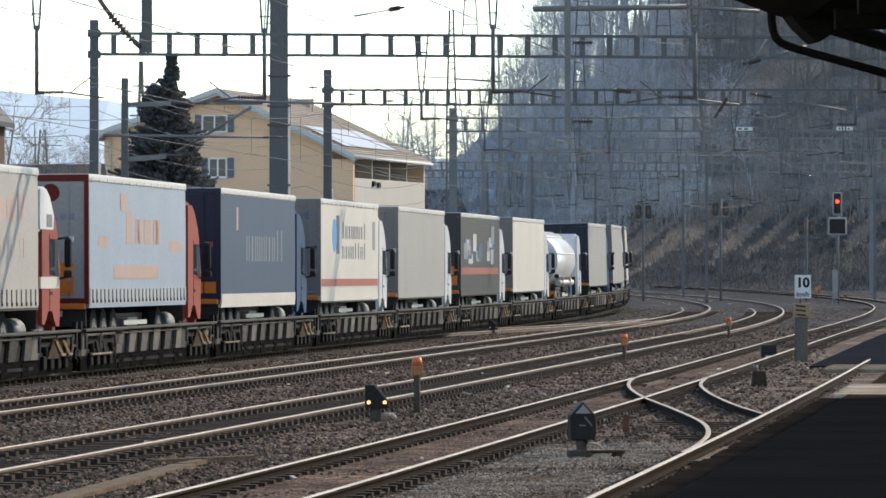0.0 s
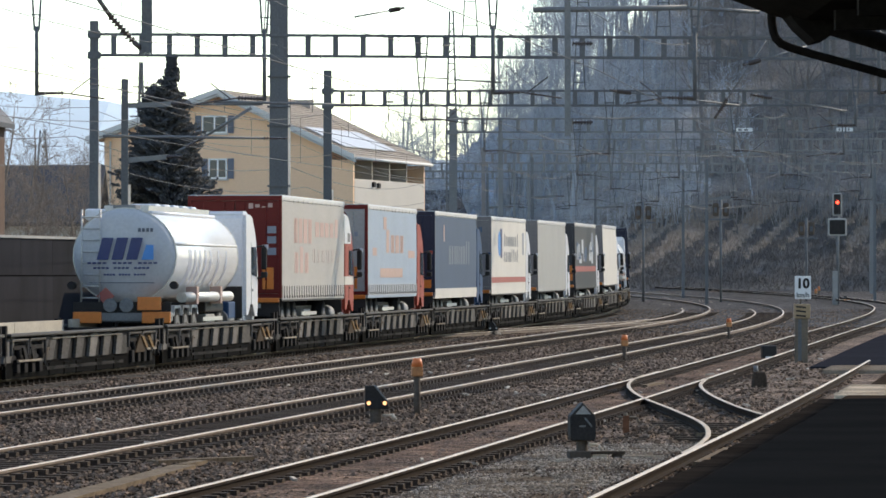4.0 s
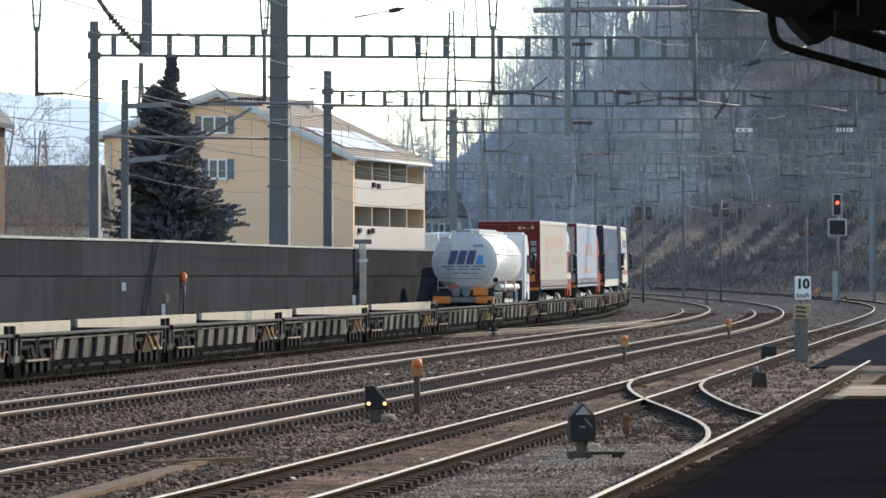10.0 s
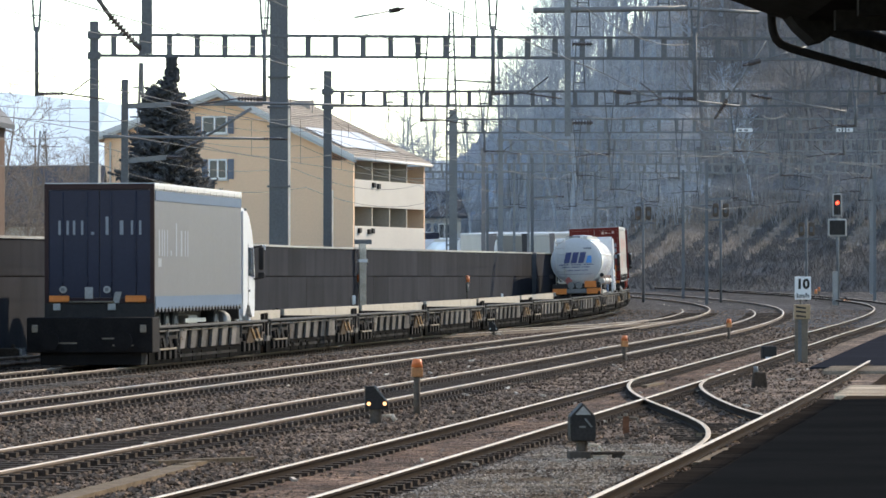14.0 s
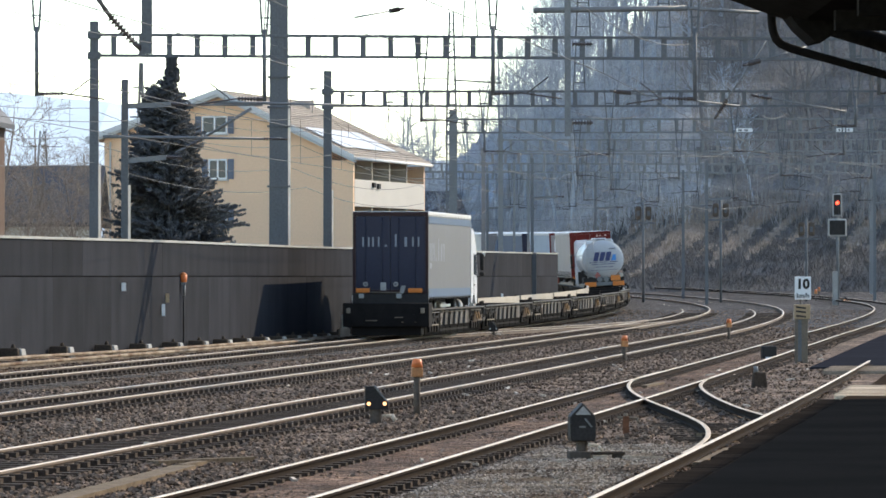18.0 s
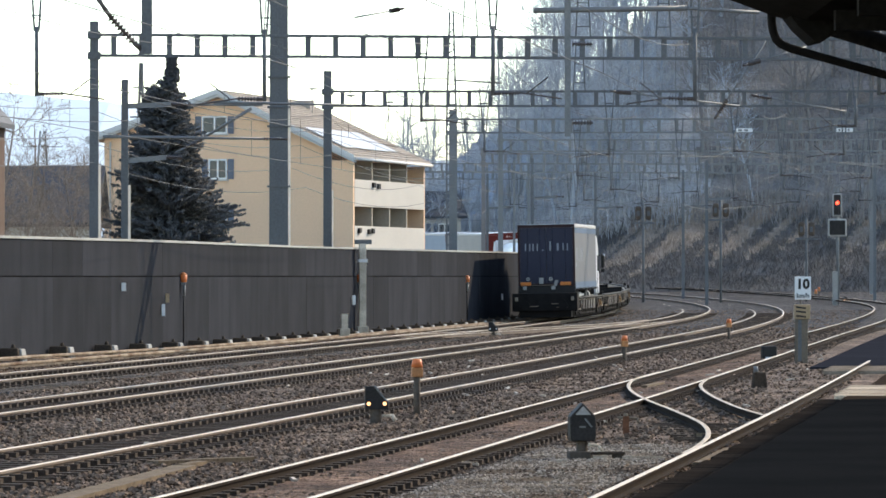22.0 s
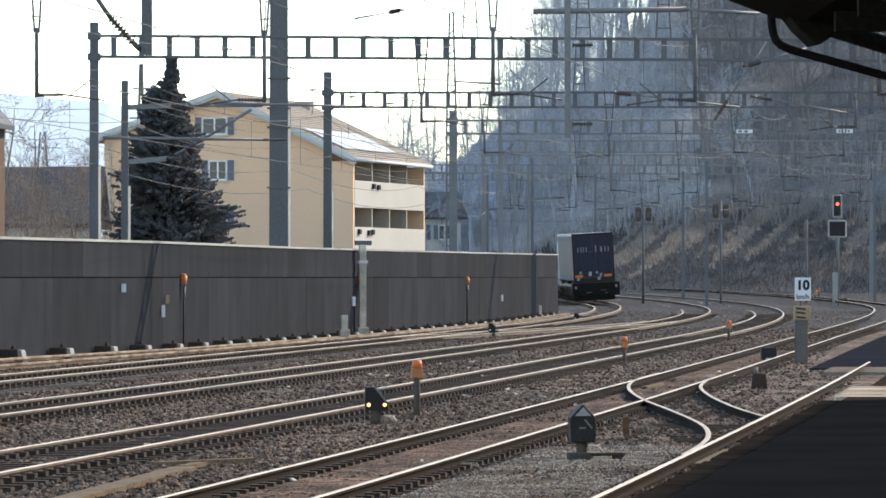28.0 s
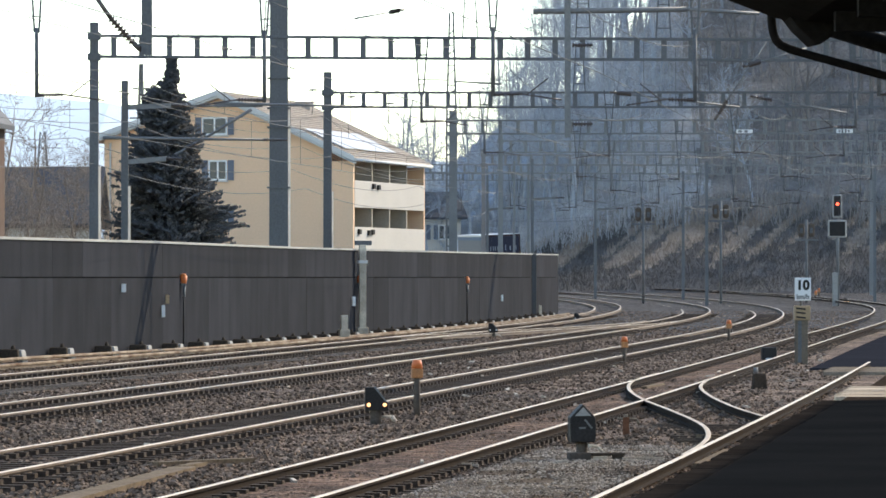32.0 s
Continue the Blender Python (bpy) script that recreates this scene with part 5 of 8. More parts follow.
def apartment_house():
    h = thing("apartment_house", "ochre rendered apartment house with a tiled gable roof and cream balconies", "house", Matrix.Translation((-5.3, 300, 0)) @ pose(0, 0, 0, 0, 0, -13))
    W, Ln, E, P = 15.3, 18.5, 9.25, 13.2
    EX, EZ = 0.2, 9.25
    R = -W * 0.53
    bm = bm_new()
    prism(bm, [(-1.35, -1), (-1.35, E + 0.5), (R, P - 0.35), (-W, E + 1.15), (-W, -1)], "y", 0, Ln)
    box(bm, -1.35, 0, 0.0, 0.35, -1, EZ - 0.26)
    box(bm, -1.35, 0, Ln - 0.3, Ln, -1, EZ - 0.26)
    part("wall", bm, M_PLAST, h)
    roof = new("roof")
    roof.parent = h
    for nm, pts in (("east", [(EX, EZ), (R, P), (R, P - 0.22), (EX, EZ - 0.24)]), ("west", [(R, P), (-W - 0.9, E + 1.15), (-W - 0.9, E + 0.93), (R, P - 0.22)])):
        bm = bm_new()
        prism(bm, pts, "y", -0.75, Ln + 0.75)
        part("roof_slope", bm, M_ROOF, roof)
    # tile courses
    bm = bm_new()
    for i in range(26):
        u = (i + 0.5) / 26
        x, z = R + (EX - R) * u, P + (EZ - P) * u
        bar(bm, (x, -0.7, z + 0.015), (x, Ln + 0.7, z + 0.015), 0.26, 0.03)
    part("tile_course", bm, M_ROOF, roof)["kind"] = "stuff"
    for yy in (-0.78, Ln + 0.72):
        for pts in ([(EX + 0.05, EZ - 0.3), (R, P - 0.28), (R, P + 0.05), (EX + 0.05, EZ + 0.03)], [(R, P - 0.28), (-W - 0.95, E + 0.86), (-W - 0.95, E + 1.18), (R, P + 0.05)]):
            bm = bm_new()
            prism(bm, pts, "y", yy, yy + 0.06)
            part("verge_board", bm, M_ROOFEDGE, roof, "pale verge board")
    bm = bm_new()
    prism(bm, [(EX, EZ - 0.32), (R, P - 0.3), (-W - 0.9, E + 0.85), (-W - 0.9, E + 0.77), (R, P - 0.42), (EX, EZ - 0.4)], "y", -0.7, 0.0)
    part("soffit", bm, M_ROOFEDGE, roof)
    bm = bm_new()
    rod(bm, (EX + 0.1, -0.7, EZ - 0.18), (EX + 0.1, Ln + 0.7, EZ - 0.18), 0.09)
    part("gutter", bm, M_ROOFEDGE, roof)
    bm = bm_new()
    k = (EZ - P) / (EX - R)
    p0, p1 = [(R + d, P + d * k + 0.1) for d in (4.95, 7.4)]
    prism(bm, [p0, p1, (p1[0], p1[1] + 0.05), (p0[0], p0[1] + 0.05)], "y", 0.8, 14.0)
    part("solar_sheet", bm, M_ZINC, roof, "bright sheet on the roof")
    for y, w, z in ((9.5, 0.5, 0.35), (15.5, 0.9, 0.1)):
        bm = bm_new()
        box(bm, R + 0.6, R + 0.6 + w, y, y + 0.8, P - 0.9, P - 0.3 + z)
        box(bm, R + 0.5, R + 0.7 + w, y - 0.1, y + 0.9, P - 0.3 + z, P - 0.2 + z)
        part("chimney", bm, M_ROOF, roof)
    bm = bm_new()
    for i in range(3):
        rod(bm, (R + 2 + i * 2.2, 14 + i, P - 1.5), (R + 2 + i * 2.2, 14 + i, P + 1.2 - 0.4 * i), 0.03)
        box(bm, R + 1.8 + i * 2.2, R + 2.3 + i * 2.2, 13.9 + i, 14.1 + i, P + 0.5 - 0.4 * i, P + 0.6 - 0.4 * i)
    part("aerial", bm, M_STEEL, roof)
    # gable windows
    for z in (10.6, 7.9, 5.1, 2.3):
        window(h, -9.25 if z > 10 else -8.85, z, 1.55 if z > 10 else 1.15, 1.05 if z > 10 else 1.2)
    for z in (7.0, 4.2, 1.4):
        window(h, -13.0, z, 1.2, 1.2)
    # balconies along the side, open bays between thin partitions
    for z in (7.8, 5.05, 2.3):
        bm = bm_new()
        box(bm, -1.35, 0.0, 0.35, Ln - 0.3, z - 1.5, z - 1.32)
        box(bm, -0.14, 0.02, 0.3, Ln - 0.25, z - 1.52, z + 0.08, bev=0.02)
        b = part("balcony", bm, M_CREAM, h, "cream balcony parapet")
        bm = bm_new()
        box(bm, -1.355, -1.32, 0.36, Ln - 0.32, z - 1.3, z + 1.24)
        part("bay_wall", bm, M_SHADEWALL, b, "grey-beige back wall of the balcony")
        for i in range(1, 4):
            y = 0.3 + i * (Ln - 0.6) / 4
            bm = bm_new()
            box(bm, -1.35, -0.02, y - 0.1, y + 0.1, z, z + 1.25)
            part("partition", bm, M_SHADEWALL, b)
        for i in range(4):
            y = 0.3 + (i + 0.5) * (Ln - 0.6) / 4
            bm = bm_new()
            box(bm, -1.37, -1.3, y - 1.3, y + 1.3, z - 1.1, z + 1.05)
            part("balcony_door", bm, M_GLASS, b)
    bm = bm_new()
    for y, z in ((4.6, 7.75), (5.8, 7.7), (1.0, 5.0), (3.4, 4.95), (4.3, 5.0)):
        box(bm, 0.02, 0.16, y, y + 0.5, z - 0.3, z)
    part("flower_box", bm, M_BLACK, h)
    bm = bm_new()
    rod(bm, (-14.9, -0.1, -1), (-14.9, -0.1, E + 0.9), 0.06)
    part("downpipe", bm, M_CREAM, h)
    return h


apartment_house()


def small_building(name, label, x, y, rz, w, d, eave, ridge, wall_m, roof_m, over=0.5, along_x=True, wins=()):
    h = thing(name, label, "house", pose(x, y, 0, 0, 0, rz))
    bm = bm_new()
    if along_x:
        prism(bm, [(0, -1), (d, -1), (d, eave), (d / 2, ridge - 0.2), (0, eave)], "x", -w / 2, w / 2)
    else:
        prism(bm, [(-w / 2, -1), (w / 2, -1), (w / 2, eave), (0, ridge - 0.2), (-w / 2, eave)], "y", 0, d)
    part("wall", bm, wall_m, h)
    for s in (-1, 1):
        bm = bm_new()
        if along_x:
            c = d / 2
            e = c + s * (c + over)
            ze = eave - over * (ridge - eave) / (d / 2)
            prism(bm, [(c, ridge), (e, ze), (e, ze - 0.2), (c, ridge - 0.2)], "x", -w / 2 - over, w / 2 + over)
        else:
            e = s * (w / 2 + over)
            ze = eave - over * (ridge - eave) / (w / 2)
            prism(bm, [(0, ridge), (e, ze), (e, ze - 0.2), (0, ridge - 0.2)], "y", -over, d + over)
        part("roof_slope", bm, roof_m, h)
    for wx, wz in wins:
        window(h, wx, wz, 1.1, 1.3)
    return h


small_building("dark_house", "low house with a long dark slate roof behind bushes", -26.9, 262, 0, 17.4, 9, 5.2, 7.95, M_CREAM, M_SLATE, wins=((-3, 2.6), (2, 2.6), (5, 2.6)))
small_building("corner_house", "cream house corner with an overhanging dark tiled roof", -22.0, 190, -4, 8.2, 10, 8.5, 13.2, mat("brown_brick", (0.16, 0.11, 0.085), 0.9, 0, 0.2, 1.5, 12, 0.2), M_SLATE, over=0.35, along_x=False)
# distant roofs and sheds behind the far end of the wall
small_building("shed", "low pale shed far behind the wall", 1.0, 420, 0, 6, 6, 3.2, 4.3, M_SHADEWALL, M_SLATE)
small_building("far_house", "pale house in the haze below the wooded hill", -0.9, 440, 10, 5.0, 8, 7.6, 9.6, M_CREAM, M_SLATE, wins=((-1.7, 5.4), (0.5, 5.4), (-1.7, 2.8), (0.5, 2.8)))


def pylon(x, y, h, w, label):
    t = thing("lattice_pylon", label, "pylon", pose(x, y, 0))
    for sx in (-1, 1):
        for sy in (-1, 1):
            bm = bm_new()
            bar(bm, (sx * w / 2, sy * w / 2, -1), (sx * w * 0.08, sy * w * 0.08, h), 0.12, 0.12)
            part("leg", bm, M_STEEL, t)
    bm = bm_new()
    n = 14
    for i in range(n):
        a, b = i / n, (i + 1) / n
        wa, wb = w / 2 * (1 - 0.84 * a), w / 2 * (1 - 0.84 * b)
        for sy in (-1, 1):
            bar(bm, (-wa, sy * wa, h * a), (wb, sy * wb, h * b), 0.05, 0.05)
            bar(bm, (wa, sy * wa, h * a), (-wb, sy * wb, h * b), 0.05, 0.05)
    part("bracing", bm, M_STEEL, t)
    bm = bm_new()
    for z, l in ((h * 0.78, w * 0.9), (h * 0.9, w * 0.7)):
        bar(bm, (-l, 0, z), (l, 0, z), 0.1, 0.1)
    part("cross_arm", bm, M_STEEL, t)


pylon(-63, 800, 25, 4.5, "distant grey lattice pylon against the sky")
pylon(-19.6, 330, 16.0, 0.8, "thin lattice mast behind the conifer")

# pale mountains on the skyline, the haze put into their colour
M_MOUNT = mat("haze_pale_mountain", (0.68, 0.78, 0.82), 1.0, 0, 0.06, 0.002, 0.02, 0)


def mountains():
    bm = bm_new()
    top, bot = [], []
    for i in range(90):
        x = -1500 + i * 30
        z = 118 + 30 * noise.noise(Vector((i * 0.11, 4.2, 0))) + 20 * noise.noise(Vector((i * 0.4, 1.2, 0))) - max(0, (x + 190) * 0.3)
        top.append(bm.verts.new((x, 3000 + 200, max(z, 2))))
        bot.append(bm.verts.new((x, 2700, -5)))
    for i in range(89):
        bm.faces.new((bot[i], bot[i + 1], top[i + 1], top[i]))
    thing("backdrop_mountains", "mountain ridge on the skyline, haze in its pale colour", "mountain", kind="structure", bm=bm, material=M_MOUNT)


mountains()


def far_ridge():
    """A wooded ridge beyond the hill's open flank, haze put into its colour, with a ragged line of treetops."""
    bm = bm_new()
    rows = []
    xs = [-40 + 0.55 * i for i in range(190)]
    for j in range(9):
        v = j / 8
        row = []
        for x in xs:
            top = float(np.interp(x, [-40, -12, -2, 1, 4.5, 8, 20, 64], [2, 8, 15, 18.5, 21.5, 24, 30, 34]))
            z = top * v
            if j == 8:
                z += 0.9 * noise.noise(Vector((x * 0.9, 3.1, 0))) + 0.9 * noise.noise(Vector((x * 2.7, 0.4, 0)))
            row.append(bm.verts.new((x, 640 + 60 * v + 2.5 * noise.noise(Vector((x * 0.7, v * 9, 2))), z - 1)))
        rows.append(row)
    for a, b in zip(rows, rows[1:]):
        for i in range(len(xs) - 1):
            bm.faces.new((a[i], a[i + 1], b[i + 1], b[i]))
    thing("backdrop_ridge", "wooded ridge with blue-grey haze put into its colour", "hill", kind="structure", bm=bm, material=mat("haze_tinted_far_wood", (0.3, 0.36, 0.44), 1.0, 0, 0.3, 0.25, 1.6, 0.6, col2=(0.2, 0.24, 0.29), spec=0.0))


far_ridge()

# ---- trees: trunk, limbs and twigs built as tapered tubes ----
# Haze is put into bark and twigs: paler left, darker right.
M_HAZEBARK = mat("haze_pale_bark", (0.37, 0.4, 0.44), 0.9, 0, 0.25, 1.5, 15, 0.3, rand=0.12)
M_HAZETWIG = mat("haze_pale_twigs", (0.5, 0.55, 0.61), 0.9, 0, 0.2, 0.5, 6, 0.0, rand=0.2)
M_BARKD = mat("low_haze_bark", (0.225, 0.212, 0.205), 0.9, 0, 0.25, 1.5, 15, 0.3, rand=0.12)
M_TWIGD = mat("low_haze_twigs", (0.275, 0.268, 0.268), 0.9, 0, 0.2, 0.5, 6, 0.0, rand=0.2)
M_BUSH = mat("brown_bush_twigs", (0.3, 0.24, 0.19), 0.9, 0, 0.25, 0.5, 6, 0.0, rand=0.15)
M_NEEDLE = mat("conifer_needles", (0.14, 0.136, 0.128), 0.95, 0, 0.12, 0.8, 8, 0.0, spec=0.03)
# Sun streaks and shade on the slope are put into these two colours.
M_SUNGRASS = mat("sun_streak_grass", (0.33, 0.272, 0.22), 0.95, 0, 0.25, 0.3, 2.5, 0.5, col2=(0.23, 0.192, 0.158))
M_SHADEBRAMBLE = mat("shade_brambles", (0.135, 0.127, 0.12), 0.95, 0, 0.35, 0.3, 3, 0.5, col2=(0.09, 0.086, 0.082))
M_LITTER = mat("leaf_litter", (0.275, 0.258, 0.24), 0.95, 0, 0.3, 0.3, 3, 0.5, col2=(0.13, 0.122, 0.115))


class Soup:
    """Vertices and faces gathered fast."""

    def __init__(self):
        self.v, self.f = [], []

    def tube(self, a, b, r0, r1, n=5):
        d = b - a
        q = d.to_track_quat("Z", "Y")
        k = len(self.v)
        for p, r in ((a, r0), (b, r1)):
            for i in range(n):
                w = 6.2832 * i / n
                self.v.append(p + q @ Vector((r * math.cos(w), r * math.sin(w), 0)))
        for i in range(n):
            self.f.append((k + i, k + (i + 1) % n, k + n + (i + 1) % n, k + n + i))

    def blade(self, a, b, w, up):
        """A thin two-sided wedge of needles from a to b."""
        d = (b - a)
        s = d.cross(up).normalized() * w
        k = len(self.v)
        m = a + d * 0.45
        self.v += [a, m + s - up * 0.05, b, m - s - up * 0.05, m + up * 0.07]
        self.f += [(k, k + 1, k + 4), (k + 1, k + 2, k + 4), (k + 2, k + 3, k + 4), (k + 3, k, k + 4)]

    def mesh(self, name, m):
        me = bpy.data.meshes.new(name)
        me.from_pydata([tuple(p) for p in self.v], [], self.f)
        me.materials.append(m)
        for p in me.polygons:
            p.use_smooth = True
        return me


def bare_tree_meshes(seed, h, slim=1.0, dens=1.0, bark=None, twig=None):
    rnd = random.Random(seed)
    wood, twigs = Soup(), Soup()
    p, d, r = Vector((0, 0, -0.6)), Vector((rnd.uniform(-0.06, 0.06), rnd.uniform(-0.06, 0.06), 1)).normalized(), h * 0.0125
    nodes = []
    n = 9
    for i in range(n):
        q = p + d * (h / n)
        r1 = r * (0.86 if i < n - 1 else 0.3)
        wood.tube(p, q, r, r1, 7)
        if i >= 2:
            nodes.append((q, r1, i / n))
        p, r = q, r1
        d = (d + Vector((rnd.uniform(-0.12, 0.12), rnd.uniform(-0.12, 0.12), 0.1))).normalized()

    def limb(p, d, L, r, level):
        steps = 4 if level < 2 else 2
        for i in range(steps):
            q = p + d * (L / steps)
            r1 = r * 0.72
            (wood if level < 2 else twigs).tube(p, q, r, r1, 5 if level < 2 else 3)
            d = (d + Vector((rnd.uniform(-0.25, 0.25), rnd.uniform(-0.25, 0.25), rnd.uniform(-0.05, 0.22)))).normalized()
            if level < 3:
                for _ in range(max(1, int((2 if level == 1 else 2) * dens + rnd.random()))):
                    a = rnd.uniform(0, 6.28)
                    side = (d.orthogonal().normalized() * math.cos(a) + d.cross(d.orthogonal()).normalized() * math.sin(a))
                    limb(q, (d * 0.75 + side * 0.7 + Vector((0, 0, 0.15))).normalized(), L * rnd.uniform(0.42, 0.6), max(r1 * 0.6, 0.012), level + 1)
            p, r = q, r1

    for q, r1, u in nodes:
        for _ in range(3 if u < 0.8 else 2):
            a = rnd.uniform(0, 6.28)
            limb(q, Vector((math.cos(a) * slim, math.sin(a) * slim, rnd.uniform(0.5, 1.1))).normalized(), h * rnd.uniform(0.16, 0.27) * (1.15 - 0.6 * u), r1 * 0.55, 1)
    return wood.mesh("trunk", bark or M_HAZEBARK), twigs.mesh("crown", twig or M_HAZETWIG)


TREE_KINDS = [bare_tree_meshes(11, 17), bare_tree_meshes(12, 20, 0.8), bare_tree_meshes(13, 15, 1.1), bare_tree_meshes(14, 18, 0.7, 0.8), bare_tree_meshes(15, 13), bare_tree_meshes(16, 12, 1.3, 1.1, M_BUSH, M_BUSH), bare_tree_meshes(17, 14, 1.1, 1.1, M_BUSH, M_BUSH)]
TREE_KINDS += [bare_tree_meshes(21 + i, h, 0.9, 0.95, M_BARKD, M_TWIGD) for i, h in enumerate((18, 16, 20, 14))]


def bare_tree(kind, x, y, z, rz, s=1.0, label="tall bare winter tree with grey twigs", g="bare trees on the hillside"):
    t = thing("tree", label, "tree", pose(x, y, z, 0, 0, rz) @ Matrix.Scale(s, 4), group=g)
    part("trunk", TREE_KINDS[kind][0], None, t)
    part("crown", TREE_KINDS[kind][1], None, t)
    return t


def hill_z(x, y):
    foot = 402 + 0.04 * max(0, x)
    d = y - foot
    base = ground_z(402)
    if d < 0:
        return base - 0.5
    z = 0.26 * d if d < 28 else 7.28 + 0.46 * (d - 28)
    edge = max(0.0, min(1.0, (x + 4) / 26))
    edge = edge * edge * (3 - 2 * edge)
    z = min(z, 15 + 0.55 * max(0, x))
    return base + z * (0.1 + 0.9 * edge) + 0.35 * noise.noise(Vector((x * 0.12, y * 0.12, 3))) * min(1, d / 8)


def sun_streak(x, y):
    """True in the slanting sun streaks, drawn as dry grass between shade-dark brambles."""
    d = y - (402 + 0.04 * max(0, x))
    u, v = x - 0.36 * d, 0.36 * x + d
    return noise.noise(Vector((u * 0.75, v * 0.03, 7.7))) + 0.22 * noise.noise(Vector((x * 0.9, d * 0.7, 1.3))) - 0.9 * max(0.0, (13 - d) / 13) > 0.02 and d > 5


def build_hill():
    bm = bm_new()
    xs, ys = [-60 + 3 * i for i in range(15)] + [-15 + 0.5 * i for i in range(173)] + [72 + 3 * i for i in range(14)], [399 + 0.5 * i for i in range(67)] + [433 + 3 * i for i in range(45)]
    g = [[bm.verts.new((x, y, hill_z(x, y))) for x in xs] for y in ys]
    for j in range(len(ys) - 1):
        for i in range(len(xs) - 1):
            f = bm.faces.new((g[j][i], g[j][i + 1], g[j + 1][i + 1], g[j + 1][i]))
            f.smooth = True
            # Below the wood each face takes the sun-streak or the shade colour.
            f.material_index = (3 if xs[i] < 22 + 4 * noise.noise(Vector((0, ys[j] * 0.1, 0))) else 1) if ys[j] > 430 + 3 * noise.noise(Vector((xs[i] * 0.2, 0, 0))) else (0 if sun_streak(xs[i] + 0.25, ys[j] + 0.25) else 2)
    ob = thing("hillside", "steep hillside of dry winter grass and leaf litter", "hillside", kind="structure", bm=bm, material=M_SUNGRASS)
    ob.data.materials.append(M_LITTER)
    ob.data.materials.append(M_SHADEBRAMBLE)
    # Litter copy paled as by haze, for the hill's left flank.
    ob.data.materials.append(mat("haze_pale_litter", (0.42, 0.415, 0.4), 0.95, 0, 0.3, 0.3, 3, 0.5, col2=(0.26, 0.255, 0.25)))


build_hill()


def forest():
    rnd = random.Random(21)
    n = 0
    # Rows run on past the view: unseen trees added to shade the slope.
    for row, (y0, y1, cnt) in enumerate(((430, 440, 46), (440, 456, 84), (456, 478, 110), (478, 505, 100), (505, 540, 90))):
        for i in range(cnt):
            x = -6 + 106 * (i + rnd.random()) / cnt
            y = rnd.uniform(y0, y1)
            # Gaps follow the sun's bearing to let streaks of light through.
            w = x - 1.0 * y
            if (x < 8 and rnd.random() < 0.3) or (x > 16 and math.sin(w * 0.75 + 1.2 * math.sin(w * 0.23)) > 0.3):
                continue
            s = rnd.uniform(0.75, 1.15) * (0.8 if x < 8 else 1.0)
            # The darker copy grows likelier to the right, where haze thins.
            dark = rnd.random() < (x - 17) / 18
            bare_tree(7 + rnd.randrange(4) if dark else rnd.randrange(5), x, y, hill_z(x, y), rnd.uniform(0, 360), s, "tall bare winter tree, twigs darker as under less haze" if dark else "tall bare winter tree, twigs paled as by haze")
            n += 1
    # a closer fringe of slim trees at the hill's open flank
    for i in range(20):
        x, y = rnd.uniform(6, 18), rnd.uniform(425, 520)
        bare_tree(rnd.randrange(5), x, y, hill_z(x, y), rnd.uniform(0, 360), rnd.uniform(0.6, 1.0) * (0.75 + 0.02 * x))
    return n


forest()


def brush():
    """Undergrowth on the slope: thin stems, those on the left with haze in their colour."""
    rnd = random.Random(3)
    soft, dull = Soup(), Soup()
    for i in range(9000):
        x, y = rnd.uniform(-14, 72), 424 + 90 * rnd.random() ** 1.3
        z = hill_z(x, y)
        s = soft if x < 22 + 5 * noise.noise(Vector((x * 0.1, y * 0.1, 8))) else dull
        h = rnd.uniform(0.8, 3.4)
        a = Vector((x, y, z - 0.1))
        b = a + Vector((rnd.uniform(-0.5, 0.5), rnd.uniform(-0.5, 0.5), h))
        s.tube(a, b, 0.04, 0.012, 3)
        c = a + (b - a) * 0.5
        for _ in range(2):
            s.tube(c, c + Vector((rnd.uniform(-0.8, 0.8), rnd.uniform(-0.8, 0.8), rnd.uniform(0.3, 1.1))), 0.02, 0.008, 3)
    for soup, name, m, lab in ((dull, "undergrowth", mat("dull_undergrowth", (0.3, 0.287, 0.275), 0.95, 0, 0.3, 0.2, 3, 0.0), "tangled bare undergrowth between the trees"), (soft, "haze_pale_undergrowth", mat("haze_pale_undergrowth", (0.47, 0.475, 0.48), 0.95, 0, 0.3, 0.2, 3, 0.0), "undergrowth paled as by haze on the hill's flank")):
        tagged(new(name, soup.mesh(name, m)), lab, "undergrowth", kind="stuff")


brush()


def tufts():
    """Dry grass tufts on the embankment, pale in the painted sun streaks, dark between."""
    rnd = random.Random(8)
    s, dark = Soup(), Soup()
    for i in range(44000):
        x, y = rnd.uniform(-10, 70), 403 + 30 * rnd.random()
        z = hill_z(x, y)
        a = Vector((x, y, z - 0.05))
        b = a + Vector((rnd.uniform(-0.25, 0.25), rnd.uniform(-0.25, 0.1), rnd.uniform(0.2, 0.6)))
        (s if sun_streak(x, y) else dark).tube(a, b, 0.03, 0.008, 3)
    ob = new("brambles", dark.mesh("brambles", M_SHADEBRAMBLE))
    tagged(ob, "brambles darkened as the slope's shaded parts", "brambles", kind="stuff")
    ob = new("sun_streak_grass", s.mesh("sun_streak_grass", M_SUNGRASS))
    tagged(ob, "dry grass tufts coloured as sun streaks on the embankment", "grass", kind="stuff")


tufts()


